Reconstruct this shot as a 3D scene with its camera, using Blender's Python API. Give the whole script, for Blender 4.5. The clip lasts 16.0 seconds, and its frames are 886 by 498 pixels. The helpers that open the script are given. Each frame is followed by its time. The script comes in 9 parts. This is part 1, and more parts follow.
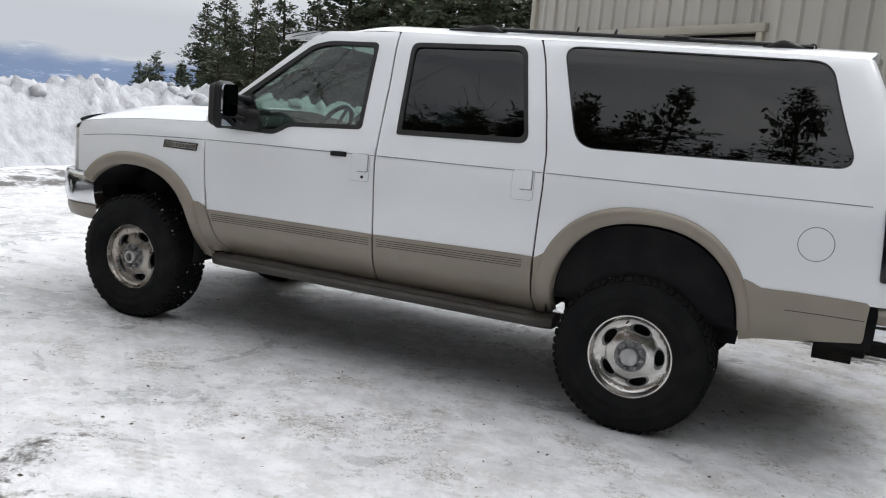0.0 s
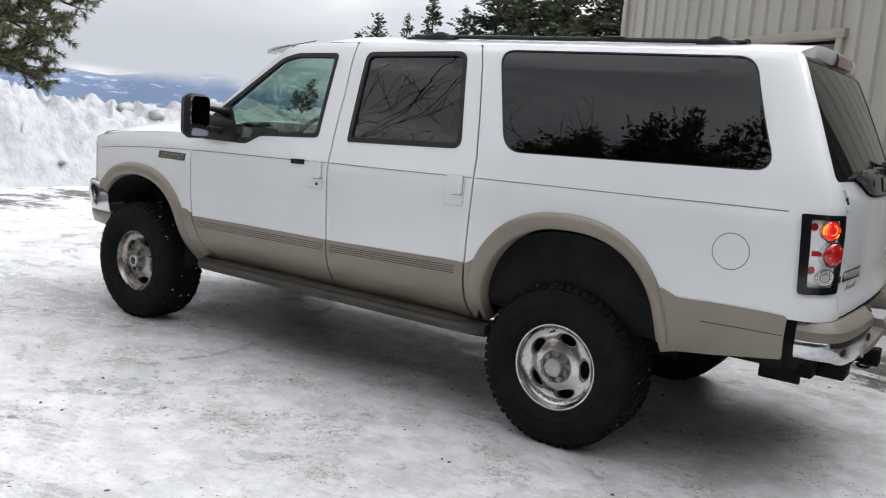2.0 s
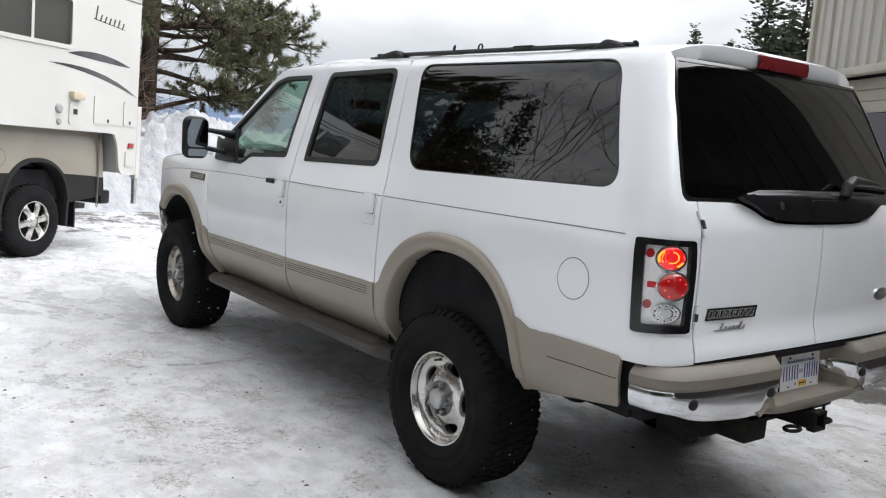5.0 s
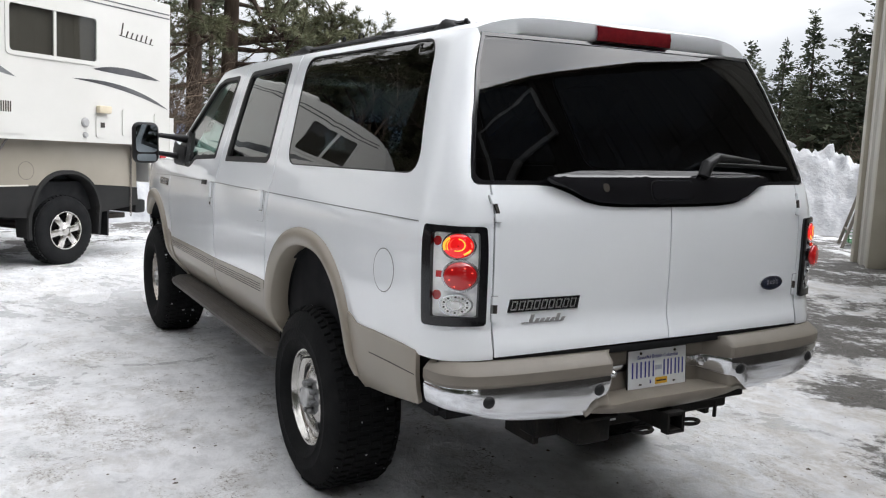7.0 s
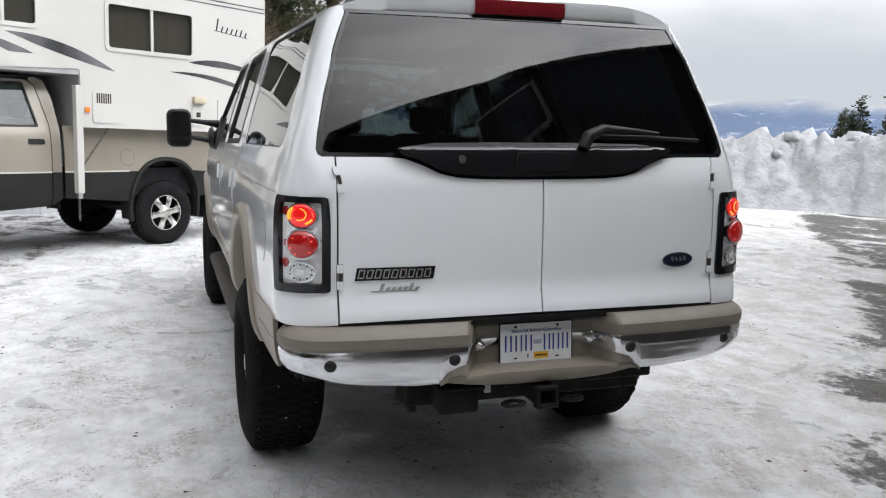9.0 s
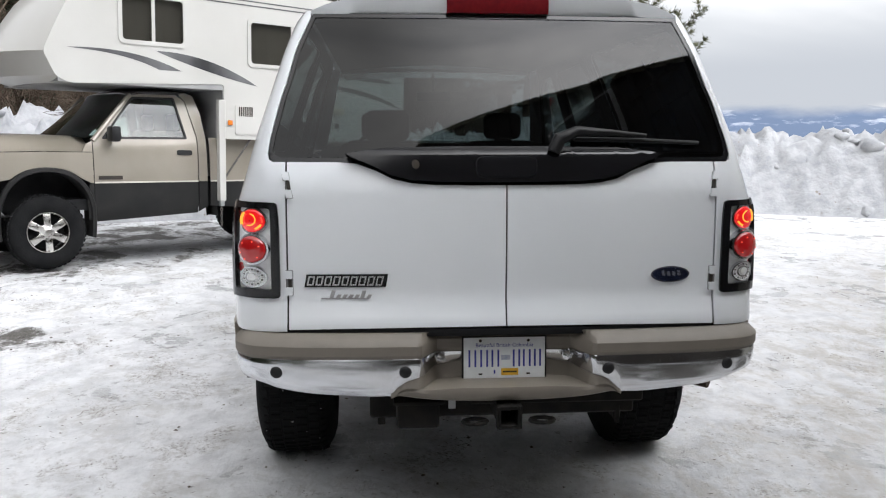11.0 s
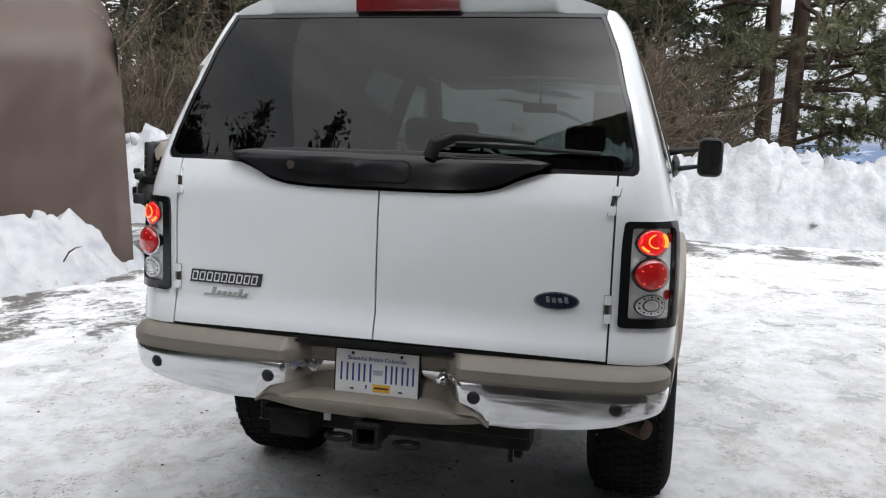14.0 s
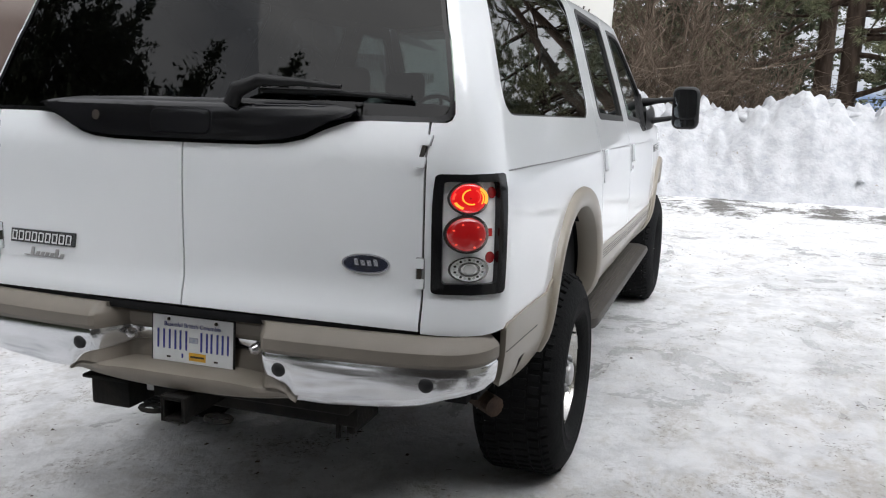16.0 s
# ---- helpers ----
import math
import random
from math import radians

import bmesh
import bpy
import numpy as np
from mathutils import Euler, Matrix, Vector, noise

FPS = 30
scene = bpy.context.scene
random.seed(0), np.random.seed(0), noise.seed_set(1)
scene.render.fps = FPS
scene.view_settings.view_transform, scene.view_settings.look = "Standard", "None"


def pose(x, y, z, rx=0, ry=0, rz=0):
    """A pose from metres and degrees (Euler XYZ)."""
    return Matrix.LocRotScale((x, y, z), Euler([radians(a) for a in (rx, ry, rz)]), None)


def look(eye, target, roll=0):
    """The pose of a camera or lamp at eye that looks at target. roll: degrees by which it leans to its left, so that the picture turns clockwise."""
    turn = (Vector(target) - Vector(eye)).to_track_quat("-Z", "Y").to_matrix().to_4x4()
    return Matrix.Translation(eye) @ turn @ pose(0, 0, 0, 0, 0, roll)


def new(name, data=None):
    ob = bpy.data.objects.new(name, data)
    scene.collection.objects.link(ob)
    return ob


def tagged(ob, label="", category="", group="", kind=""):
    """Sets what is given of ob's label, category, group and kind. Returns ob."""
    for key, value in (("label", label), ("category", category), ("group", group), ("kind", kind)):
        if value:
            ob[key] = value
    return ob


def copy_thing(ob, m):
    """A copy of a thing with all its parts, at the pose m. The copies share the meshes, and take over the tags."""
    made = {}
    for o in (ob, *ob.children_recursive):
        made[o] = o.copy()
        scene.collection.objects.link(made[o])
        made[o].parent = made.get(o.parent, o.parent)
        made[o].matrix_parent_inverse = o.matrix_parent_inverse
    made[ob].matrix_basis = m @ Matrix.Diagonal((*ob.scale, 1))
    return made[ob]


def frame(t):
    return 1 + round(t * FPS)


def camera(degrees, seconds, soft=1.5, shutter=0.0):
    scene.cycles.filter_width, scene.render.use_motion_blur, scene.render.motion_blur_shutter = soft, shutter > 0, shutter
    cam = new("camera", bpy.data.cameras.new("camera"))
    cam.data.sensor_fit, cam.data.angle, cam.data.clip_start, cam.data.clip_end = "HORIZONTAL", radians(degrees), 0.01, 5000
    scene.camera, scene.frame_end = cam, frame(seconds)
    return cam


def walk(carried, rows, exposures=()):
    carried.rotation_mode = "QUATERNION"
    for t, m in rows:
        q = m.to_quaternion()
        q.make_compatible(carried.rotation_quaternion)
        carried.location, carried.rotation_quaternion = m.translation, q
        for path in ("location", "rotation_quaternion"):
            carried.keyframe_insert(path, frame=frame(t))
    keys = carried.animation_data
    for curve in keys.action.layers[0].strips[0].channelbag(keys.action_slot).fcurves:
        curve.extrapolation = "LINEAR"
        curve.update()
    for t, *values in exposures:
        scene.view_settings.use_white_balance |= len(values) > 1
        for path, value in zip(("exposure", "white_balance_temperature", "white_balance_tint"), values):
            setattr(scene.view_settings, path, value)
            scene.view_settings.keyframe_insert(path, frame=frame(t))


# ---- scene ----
EXPOSURES = [(0, 0.18), (1, 0.28), (2.5, 0.31), (5, 0.39), (7.5, 0.43), (9.5, 0.33), (12.5, 0.33), (16, 0.33)]

cam = camera(54.8, 16.0, 1.15)
PATH = [
    (0, (0.81, -5.483, 1.664), (0.029, -3.672, 1.332), 5.3),
    (0.5, (1.059, -5.339, 1.666), (0.237, -3.537, 1.383), 5.0),
    (1, (1.363, -5.229, 1.671), (0.477, -3.455, 1.411), 5.2),
    (1.5, (1.657, -5.128, 1.678), (0.65, -3.423, 1.401), 5.6),
    (2, (1.891, -4.896, 1.667), (0.789, -3.256, 1.359), 4.5),
    (2.5, (2.098, -4.696, 1.671), (0.928, -3.107, 1.344), 3.6),
    (3, (2.387, -4.495, 1.696), (1.095, -3.0, 1.384), 3.9),
    (3.5, (2.562, -4.197, 1.689), (1.186, -2.777, 1.387), 4.3),
    (4, (2.791, -3.958, 1.709), (1.35, -2.603, 1.417), 4.5),
    (4.5, (3.036, -3.709, 1.704), (1.504, -2.453, 1.427), 4.4),
    (5, (3.152, -3.47, 1.691), (1.589, -2.251, 1.425), 4.3),
    (5.2, (3.202, -3.336, 1.699), (1.638, -2.116, 1.44), 4.4),
    (7.3, (3.801, -2.248, 1.679), (2.05, -1.322, 1.403), 2.2),
    (7.5, (3.861, -2.151, 1.668), (2.091, -1.264, 1.386), 2.5),
    (8, (4.067, -1.901, 1.673), (2.242, -1.144, 1.36), 2.3),
    (8.5, (4.144, -1.623, 1.649), (2.294, -0.933, 1.33), 1.3),
    (9, (4.267, -1.374, 1.661), (2.39, -0.753, 1.355), 1.0),
    (9.5, (4.38, -1.107, 1.659), (2.46, -0.633, 1.358), 1.3),
    (9.7, (4.392, -1.019, 1.653), (2.458, -0.605, 1.356), 1.0),
    (12, (4.272, 0.063, 1.643), (2.292, -0.034, 1.377), 0.8),
    (12.2, (4.269, 0.189, 1.651), (2.294, 0.011, 1.394), 1.0),
    (12.5, (4.278, 0.347, 1.644), (2.315, 0.05, 1.401), 1.0),
    (13, (4.195, 0.542, 1.633), (2.263, 0.075, 1.407), 0.7),
    (13.5, (4.043, 0.681, 1.634), (2.103, 0.253, 1.408), 0.7),
    (14, (4.043, 0.951, 1.612), (2.121, 0.458, 1.357), 1.9),
    (14.5, (3.984, 1.177, 1.622), (2.109, 0.536, 1.352), 2.3),
    (15, (3.808, 1.359, 1.609), (1.957, 0.66, 1.318), 1.5),
    (15.5, (3.687, 1.606, 1.618), (1.845, 0.896, 1.296), 1.4),
    (16, (3.529, 1.653, 1.586), (1.67, 1.007, 1.235), 1.2),
]
walk(cam, [(t, look(eye, target, roll)) for t, eye, target, roll in PATH], EXPOSURES)
SKY, ZENITH, SUN_POWER, SUN_EL, SUN_AZ = 0.128, 1.36, 0.68, 52, 22
# ---------------------------------------------------------------- world, sun
world = bpy.data.worlds.new("overcast_sky")
scene.world = world
world.use_nodes = True
wn, wl = world.node_tree.nodes, world.node_tree.links
wn.clear()
w_out = wn.new("ShaderNodeOutputWorld")
w_bg = wn.new("ShaderNodeBackground")
w_bg.inputs["Strength"].default_value = SKY
sky = wn.new("ShaderNodeTexSky")
sky.sky_type, sky.sun_disc = "NISHITA", False
sky.sun_elevation, sky.sun_rotation = radians(SUN_EL), radians(90 - SUN_AZ)
w_tc = wn.new("ShaderNodeTexCoord")
w_map = wn.new("ShaderNodeMapping")
w_map.inputs["Scale"].default_value = (1.0, 1.0, 3.4)
w_n1 = wn.new("ShaderNodeTexNoise")
w_n1.inputs["Scale"].default_value, w_n1.inputs["Detail"].default_value = 2.1, 7.0
w_n1.inputs["Roughness"].default_value, w_n1.inputs["Distortion"].default_value = 0.5, 0.35
w_ramp = wn.new("ShaderNodeValToRGB")
w_ramp.color_ramp.elements[0].position, w_ramp.color_ramp.elements[0].color = 0.34, (4.7, 4.85, 5.2, 1)
w_ramp.color_ramp.elements[1].position, w_ramp.color_ramp.elements[1].color = 0.66, (8.9, 8.9, 8.95, 1)
w_mix = wn.new("ShaderNodeMix")
w_mix.data_type = "RGBA"
w_mix.inputs["Factor"].default_value = 0.93
wl.new(w_tc.outputs["Generated"], w_map.inputs["Vector"])
wl.new(w_map.outputs["Vector"], w_n1.inputs["Vector"])
wl.new(w_n1.outputs["Fac"], w_ramp.inputs["Fac"])
wl.new(sky.outputs["Color"], w_mix.inputs["A"])
wl.new(w_ramp.outputs["Color"], w_mix.inputs["B"])
w_sep = wn.new("ShaderNodeSeparateXYZ")
w_up = wn.new("ShaderNodeMapRange")
w_up.inputs["From Min"].default_value, w_up.inputs["From Max"].default_value = 0.05, 0.9
w_up.inputs["To Min"].default_value, w_up.inputs["To Max"].default_value = 1.0, ZENITH
w_mul = wn.new("ShaderNodeVectorMath")
w_mul.operation = "SCALE"
wl.new(w_tc.outputs["Generated"], w_sep.inputs["Vector"])
wl.new(w_sep.outputs["Z"], w_up.inputs["Value"])
wl.new(w_mix.outputs["Result"], w_mul.inputs[0])
wl.new(w_up.outputs["Result"], w_mul.inputs["Scale"])
# the clouds are thinnest beside the veiled sun and glow there
thin = Vector((math.cos(radians(48)) * math.cos(radians(52)), math.cos(radians(48)) * math.sin(radians(52)), math.sin(radians(48))))
sun_way = Vector((math.cos(radians(SUN_EL)) * math.cos(radians(SUN_AZ)), math.cos(radians(SUN_EL)) * math.sin(radians(SUN_AZ)), math.sin(radians(SUN_EL))))
w_dot = wn.new("ShaderNodeVectorMath")
w_dot.operation = "DOT_PRODUCT"
w_dot.inputs[1].default_value = thin
w_glow = wn.new("ShaderNodeMapRange")
w_glow.interpolation_type = "SMOOTHSTEP"
w_glow.inputs["From Min"].default_value, w_glow.inputs["From Max"].default_value = 0.78, 1.0
w_glow.inputs["To Min"].default_value, w_glow.inputs["To Max"].default_value = 0.92, 4.8
w_mul2 = wn.new("ShaderNodeVectorMath")
w_mul2.operation = "SCALE"
wl.new(w_tc.outputs["Generated"], w_dot.inputs[0])
wl.new(w_dot.outputs["Value"], w_glow.inputs["Value"])
wl.new(w_mul.outputs["Vector"], w_mul2.inputs[0])
wl.new(w_glow.outputs["Result"], w_mul2.inputs["Scale"])
wl.new(w_mul2.outputs["Vector"], w_bg.inputs["Color"])
wl.new(w_bg.outputs["Background"], w_out.inputs["Surface"])

sun_data = bpy.data.lights.new("sun", "SUN")
sun_data.energy, sun_data.angle, sun_data.color = SUN_POWER, radians(85), (1.0, 0.97, 0.92)
sun = new("sun", sun_data)
sun.matrix_world = look(sun_way * 50, (0, 0, 0))


# ---------------------------------------------------------------- materials
def material(name, color, rough=0.5, metal=0.0, color2=None, scale=6.0, spread=(0.35, 0.65), bump=0.0, bump_scale=80.0, coat=0.0, spec=0.5, rough2=None, detail=6.0, stretch=(1, 1, 1), per_object=0.0):
    """Principled surface with a large and a fine noise that vary colour, gloss and relief."""
    m = bpy.data.materials.new(name)
    m.use_nodes = True
    n, l = m.node_tree.nodes, m.node_tree.links
    b = n["Principled BSDF"]
    b.inputs["Metallic"].default_value = metal
    b.inputs["Roughness"].default_value = rough
    b.inputs["Coat Weight"].default_value = coat
    b.inputs["Coat Roughness"].default_value = 0.06
    b.inputs["Specular IOR Level"].default_value = spec
    b.inputs["Base Color"].default_value = (*color, 1)
    tc = n.new("ShaderNodeTexCoord")
    mp = n.new("ShaderNodeMapping")
    mp.inputs["Scale"].default_value = stretch
    l.new(tc.outputs["Object"], mp.inputs["Vector"])
    if color2:
        t1 = n.new("ShaderNodeTexNoise")
        t1.inputs["Scale"].default_value, t1.inputs["Detail"].default_value = scale, detail
        l.new(mp.outputs["Vector"], t1.inputs["Vector"])
        r = n.new("ShaderNodeValToRGB")
        r.color_ramp.elements[0].position, r.color_ramp.elements[0].color = spread[0], (*color, 1)
        r.color_ramp.elements[1].position, r.color_ramp.elements[1].color = spread[1], (*color2, 1)
        l.new(t1.outputs["Fac"], r.inputs["Fac"])
        last = r.outputs["Color"]
        if per_object:
            oi = n.new("ShaderNodeObjectInfo")
            hs = n.new("ShaderNodeHueSaturation")
            mr = n.new("ShaderNodeMapRange")
            mr.inputs["To Min"].default_value, mr.inputs["To Max"].default_value = 1 - per_object, 1 + per_object
            l.new(oi.outputs["Random"], mr.inputs["Value"])
            l.new(mr.outputs["Result"], hs.inputs["Value"])
            l.new(last, hs.inputs["Color"])
            last = hs.outputs["Color"]
        l.new(last, b.inputs["Base Color"])
        if rough2 is not None:
            rr = n.new("ShaderNodeMapRange")
            rr.inputs["From Min"].default_value, rr.inputs["From Max"].default_value = spread
            rr.inputs["To Min"].default_value, rr.inputs["To Max"].default_value = rough, rough2
            l.new(t1.outputs["Fac"], rr.inputs["Value"])
            l.new(rr.outputs["Result"], b.inputs["Roughness"])
    if bump:
        t2 = n.new("ShaderNodeTexNoise")
        t2.inputs["Scale"].default_value, t2.inputs["Detail"].default_value = bump_scale, 5
        l.new(mp.outputs["Vector"], t2.inputs["Vector"])
        bp = n.new("ShaderNodeBump")
        bp.inputs["Strength"].default_value, bp.inputs["Distance"].default_value = bump, 0.02
        l.new(t2.outputs["Fac"], bp.inputs["Height"])
        l.new(bp.outputs["Normal"], b.inputs["Normal"])
    return m


def glass(name, tint, gloss=1.0, base_gloss=0.06):
    """Thin pane: tinted see-through with a mirror-like skin."""
    m = bpy.data.materials.new(name)
    m.use_nodes = True
    n, l = m.node_tree.nodes, m.node_tree.links
    n.clear()
    out = n.new("ShaderNodeOutputMaterial")
    tr = n.new("ShaderNodeBsdfTransparent")
    tr.inputs["Color"].default_value = (*tint, 1)
    gl = n.new("ShaderNodeBsdfGlossy")
    gl.inputs["Roughness"].default_value = 0.012
    gl.inputs["Color"].default_value = (gloss, gloss, gloss, 1)
    lw = n.new("ShaderNodeLayerWeight")
    lw.inputs["Blend"].default_value = 0.5
    pw, ma = n.new("ShaderNodeMath"), n.new("ShaderNodeMath")
    pw.operation, ma.operation = "POWER", "MULTIPLY_ADD"
    pw.inputs[1].default_value, ma.inputs[1].default_value, ma.inputs[2].default_value = 4.5, 0.9, base_gloss
    l.new(lw.outputs["Facing"], pw.inputs[0])
    l.new(pw.outputs["Value"], ma.inputs[0])
    mx = n.new("ShaderNodeMixShader")
    l.new(ma.outputs["Value"], mx.inputs["Fac"])
    l.new(tr.outputs["BSDF"], mx.inputs[1])
    l.new(gl.outputs["BSDF"], mx.inputs[2])
    l.new(mx.outputs["Shader"], out.inputs["Surface"])
    return m


def glowing(name, color, power, base=(0.3, 0.01, 0.01)):
    m = material(name, base, 0.12, coat=1.0)
    b = m.node_tree.nodes["Principled BSDF"]
    b.inputs["Emission Color"].default_value = (*color, 1)
    b.inputs["Emission Strength"].default_value = power
    return m


M_WHITE = material("white_car_paint", (0.785, 0.808, 0.832), 0.30, color2=(0.82, 0.84, 0.86), scale=1.6, coat=1.0)
M_TAN = material("pewter_car_paint", (0.235, 0.205, 0.165), 0.42, color2=(0.275, 0.24, 0.195), scale=2.5, coat=0.35, rough2=0.5)
M_BLACK = material("black_plastic", (0.009, 0.009, 0.010), 0.45, color2=(0.015, 0.015, 0.016), scale=9, bump=0.08, bump_scale=300, spec=0.3)
M_GLOSSBLACK = material("gloss_black_trim", (0.006, 0.006, 0.0068), 0.09, color2=(0.010, 0.010, 0.012), scale=4, spec=0.5, rough2=0.16)
M_SEAL = material("rubber_seal", (0.012, 0.012, 0.012), 0.65, color2=(0.02, 0.02, 0.02), scale=20)
M_RUBBER = material("tyre_rubber", (0.009, 0.0094, 0.010), 0.9, spec=0.10, color2=(0.0145, 0.0145, 0.015), scale=7, bump=0.25, bump_scale=60)
M_PAD = material("pewter_step_pad", (0.165, 0.145, 0.12), 0.5, color2=(0.195, 0.172, 0.143), scale=6, bump=0.1, bump_scale=250)
M_CHROME = material("chrome", (0.62, 0.63, 0.65), 0.07, 1.0, color2=(0.75, 0.76, 0.78), scale=5, rough2=0.22)
M_ALU = material("polished_aluminium", (0.48, 0.465, 0.44), 0.14, 1.0, color2=(0.66, 0.645, 0.62), scale=9, rough2=0.30)
M_ALUDIRT = material("dirty_aluminium", (0.27, 0.245, 0.215), 0.22, 1.0, color2=(0.46, 0.43, 0.39), scale=11, rough2=0.4)
M_NUT = material("dirty_lug_nut", (0.17, 0.175, 0.18), 0.4, 0.7, color2=(0.30, 0.30, 0.305), scale=40, rough2=0.6)
M_RUST = material("rusty_exhaust", (0.035, 0.023, 0.017), 0.8, 0.3, color2=(0.08, 0.048, 0.032), scale=14, bump=0.3)
M_ALUDULL = material("dull_aluminium", (0.40, 0.40, 0.40), 0.42, 0.9, color2=(0.55, 0.55, 0.55), scale=25, rough2=0.55, bump=0.1)
M_STEEL = material("dark_steel", (0.035, 0.033, 0.03), 0.6, 0.4, color2=(0.06, 0.045, 0.035), scale=12, bump=0.2)
M_UNDER = material("underbody", (0.015, 0.0155, 0.017), 0.95, color2=(0.025, 0.025, 0.026), scale=6, spec=0.1)
M_TINT = glass("privacy_glass", (0.086, 0.096, 0.106), base_gloss=0.031)
M_TINT_SIDE = glass("privacy_glass_side", (0.024, 0.027, 0.03), base_gloss=0.05)
M_SCREEN = glass("clear_screen_glass", (0.66, 0.82, 0.74), base_gloss=0.05)
M_CLEAR = glass("green_tinted_glass", (0.40, 0.52, 0.47), base_gloss=0.075)
M_MIRROR = material("mirror", (0.36, 0.40, 0.44), 0.02, 1.0)
M_HITCH = material("black_hitch_steel", (0.006, 0.006, 0.006), 0.75, color2=(0.014, 0.012, 0.010), scale=14, bump=0.2, spec=0.2)
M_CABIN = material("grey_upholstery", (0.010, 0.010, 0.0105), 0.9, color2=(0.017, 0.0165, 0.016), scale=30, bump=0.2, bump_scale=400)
M_RED = material("red_lens", (0.30, 0.012, 0.015), 0.10, color2=(0.42, 0.02, 0.02), scale=60, coat=1.0)
M_REDDARK = material("dark_red_lens", (0.12, 0.006, 0.010), 0.15, color2=(0.16, 0.009, 0.012), scale=40, coat=1.0)
M_LIT = glowing("lit_red_lens", (1.0, 0.012, 0.014), 0.42, (0.5, 0.008, 0.01))
M_LITHOT = glowing("hot_lamp_ring", (1.0, 0.46, 0.05), 0.95, (0.6, 0.1, 0.02))
M_LITDOT = glowing("bright_lens_facet", (1.0, 0.10, 0.06), 0.62, (0.6, 0.05, 0.03))
M_LITSOFT = glowing("softly_lit_red_lens", (1.0, 0.02, 0.02), 0.12, (0.22, 0.004, 0.006))
M_LAMPMIRROR = material("faceted_lamp_mirror", (0.86, 0.86, 0.87), 0.24, 0.0, color2=(0.96, 0.96, 0.96), scale=30, bump=0.16, bump_scale=22, rough2=0.2)
M_LAMPCLEAR = material("silver_lamp_reflector", (0.76, 0.76, 0.76), 0.12, 0.3, color2=(0.95, 0.95, 0.95), scale=20, bump=0.10, bump_scale=45, coat=1.0)
M_SILVER = material("badge_silver", (0.62, 0.62, 0.63), 0.25, 0.9, color2=(0.72, 0.72, 0.73), scale=60)
M_NAVY = material("badge_navy", (0.005, 0.009, 0.030), 0.2, color2=(0.007, 0.012, 0.036), scale=40, coat=1.0)
M_PIN = material("grey_pinstripe_and_edge_shade", (0.16, 0.165, 0.17), 0.4, color2=(0.2, 0.2, 0.2), scale=30)
M_SOFTGAP = material("shallow_panel_gap", (0.40, 0.41, 0.42), 0.4, color2=(0.46, 0.46, 0.47), scale=30)
M_PLATE = material("number_plate_white", (0.72, 0.73, 0.74), 0.35, color2=(0.66, 0.67, 0.68), scale=25, coat=0.5)
M_PLATEBLUE = material("plate_blue", (0.02, 0.03, 0.22), 0.4, color2=(0.03, 0.04, 0.26), scale=60)
M_EMBLEM = material("plate_emblem", (0.30, 0.33, 0.46), 0.4, color2=(0.42, 0.42, 0.50), scale=90)
M_YELLOW = material("plate_sticker_yellow", (0.72, 0.42, 0.03), 0.45, color2=(0.66, 0.36, 0.03), scale=60)
M_AMBER = material("amber_lens", (0.75, 0.22, 0.02), 0.15, color2=(0.6, 0.16, 0.02), scale=50, coat=1.0)


# ---------------------------------------------------------------- mesh helpers
def part(name, bm, mat, parent=None, label="", smooth=True, sharp=40):
    """Links a bmesh as one mesh object, under a parent if there is one."""
    me = bpy.data.meshes.new(name)
    bm.to_mesh(me)
    bm.free()
    for p in me.polygons:
        p.use_smooth = smooth
    if smooth and sharp:
        me.set_sharp_from_angle(angle=radians(sharp))
    me.materials.append(mat)
    ob = new(name, me)
    if parent:
        ob.parent = parent
    if label:
        tagged(ob, label)
    return ob


def thing(name, label, category, group="", kind="", m=None):
    """An empty at the base of a thing whose parts are its children."""
    ob = new(name)
    ob.empty_display_size = 0.1
    if m is not None:
        ob.matrix_world = m
    return tagged(ob, label, category, group, kind)


def box(x0, x1, y0, y1, z0, z1, bevel=0.0, seg=2, bm=None):
    made = bmesh.new()
    bmesh.ops.create_cube(made, size=1)
    bmesh.ops.scale(made, vec=(x1 - x0, y1 - y0, z1 - z0), verts=made.verts)
    bmesh.ops.translate(made, vec=((x0 + x1) / 2, (y0 + y1) / 2, (z0 + z1) / 2), verts=made.verts)
    if bevel:
        bmesh.ops.bevel(made, geom=made.edges[:], offset=bevel, segments=seg, affect="EDGES", profile=0.5)
    if bm is None:
        return made
    return join(bm, made)


def join(bm, other, m=None):
    if m is not None:
        bmesh.ops.transform(other, matrix=m, verts=other.verts)
    me = bpy.data.meshes.new("joined")
    other.to_mesh(me)
    other.free()
    bm.from_mesh(me)
    bpy.data.meshes.remove(me)
    return bm


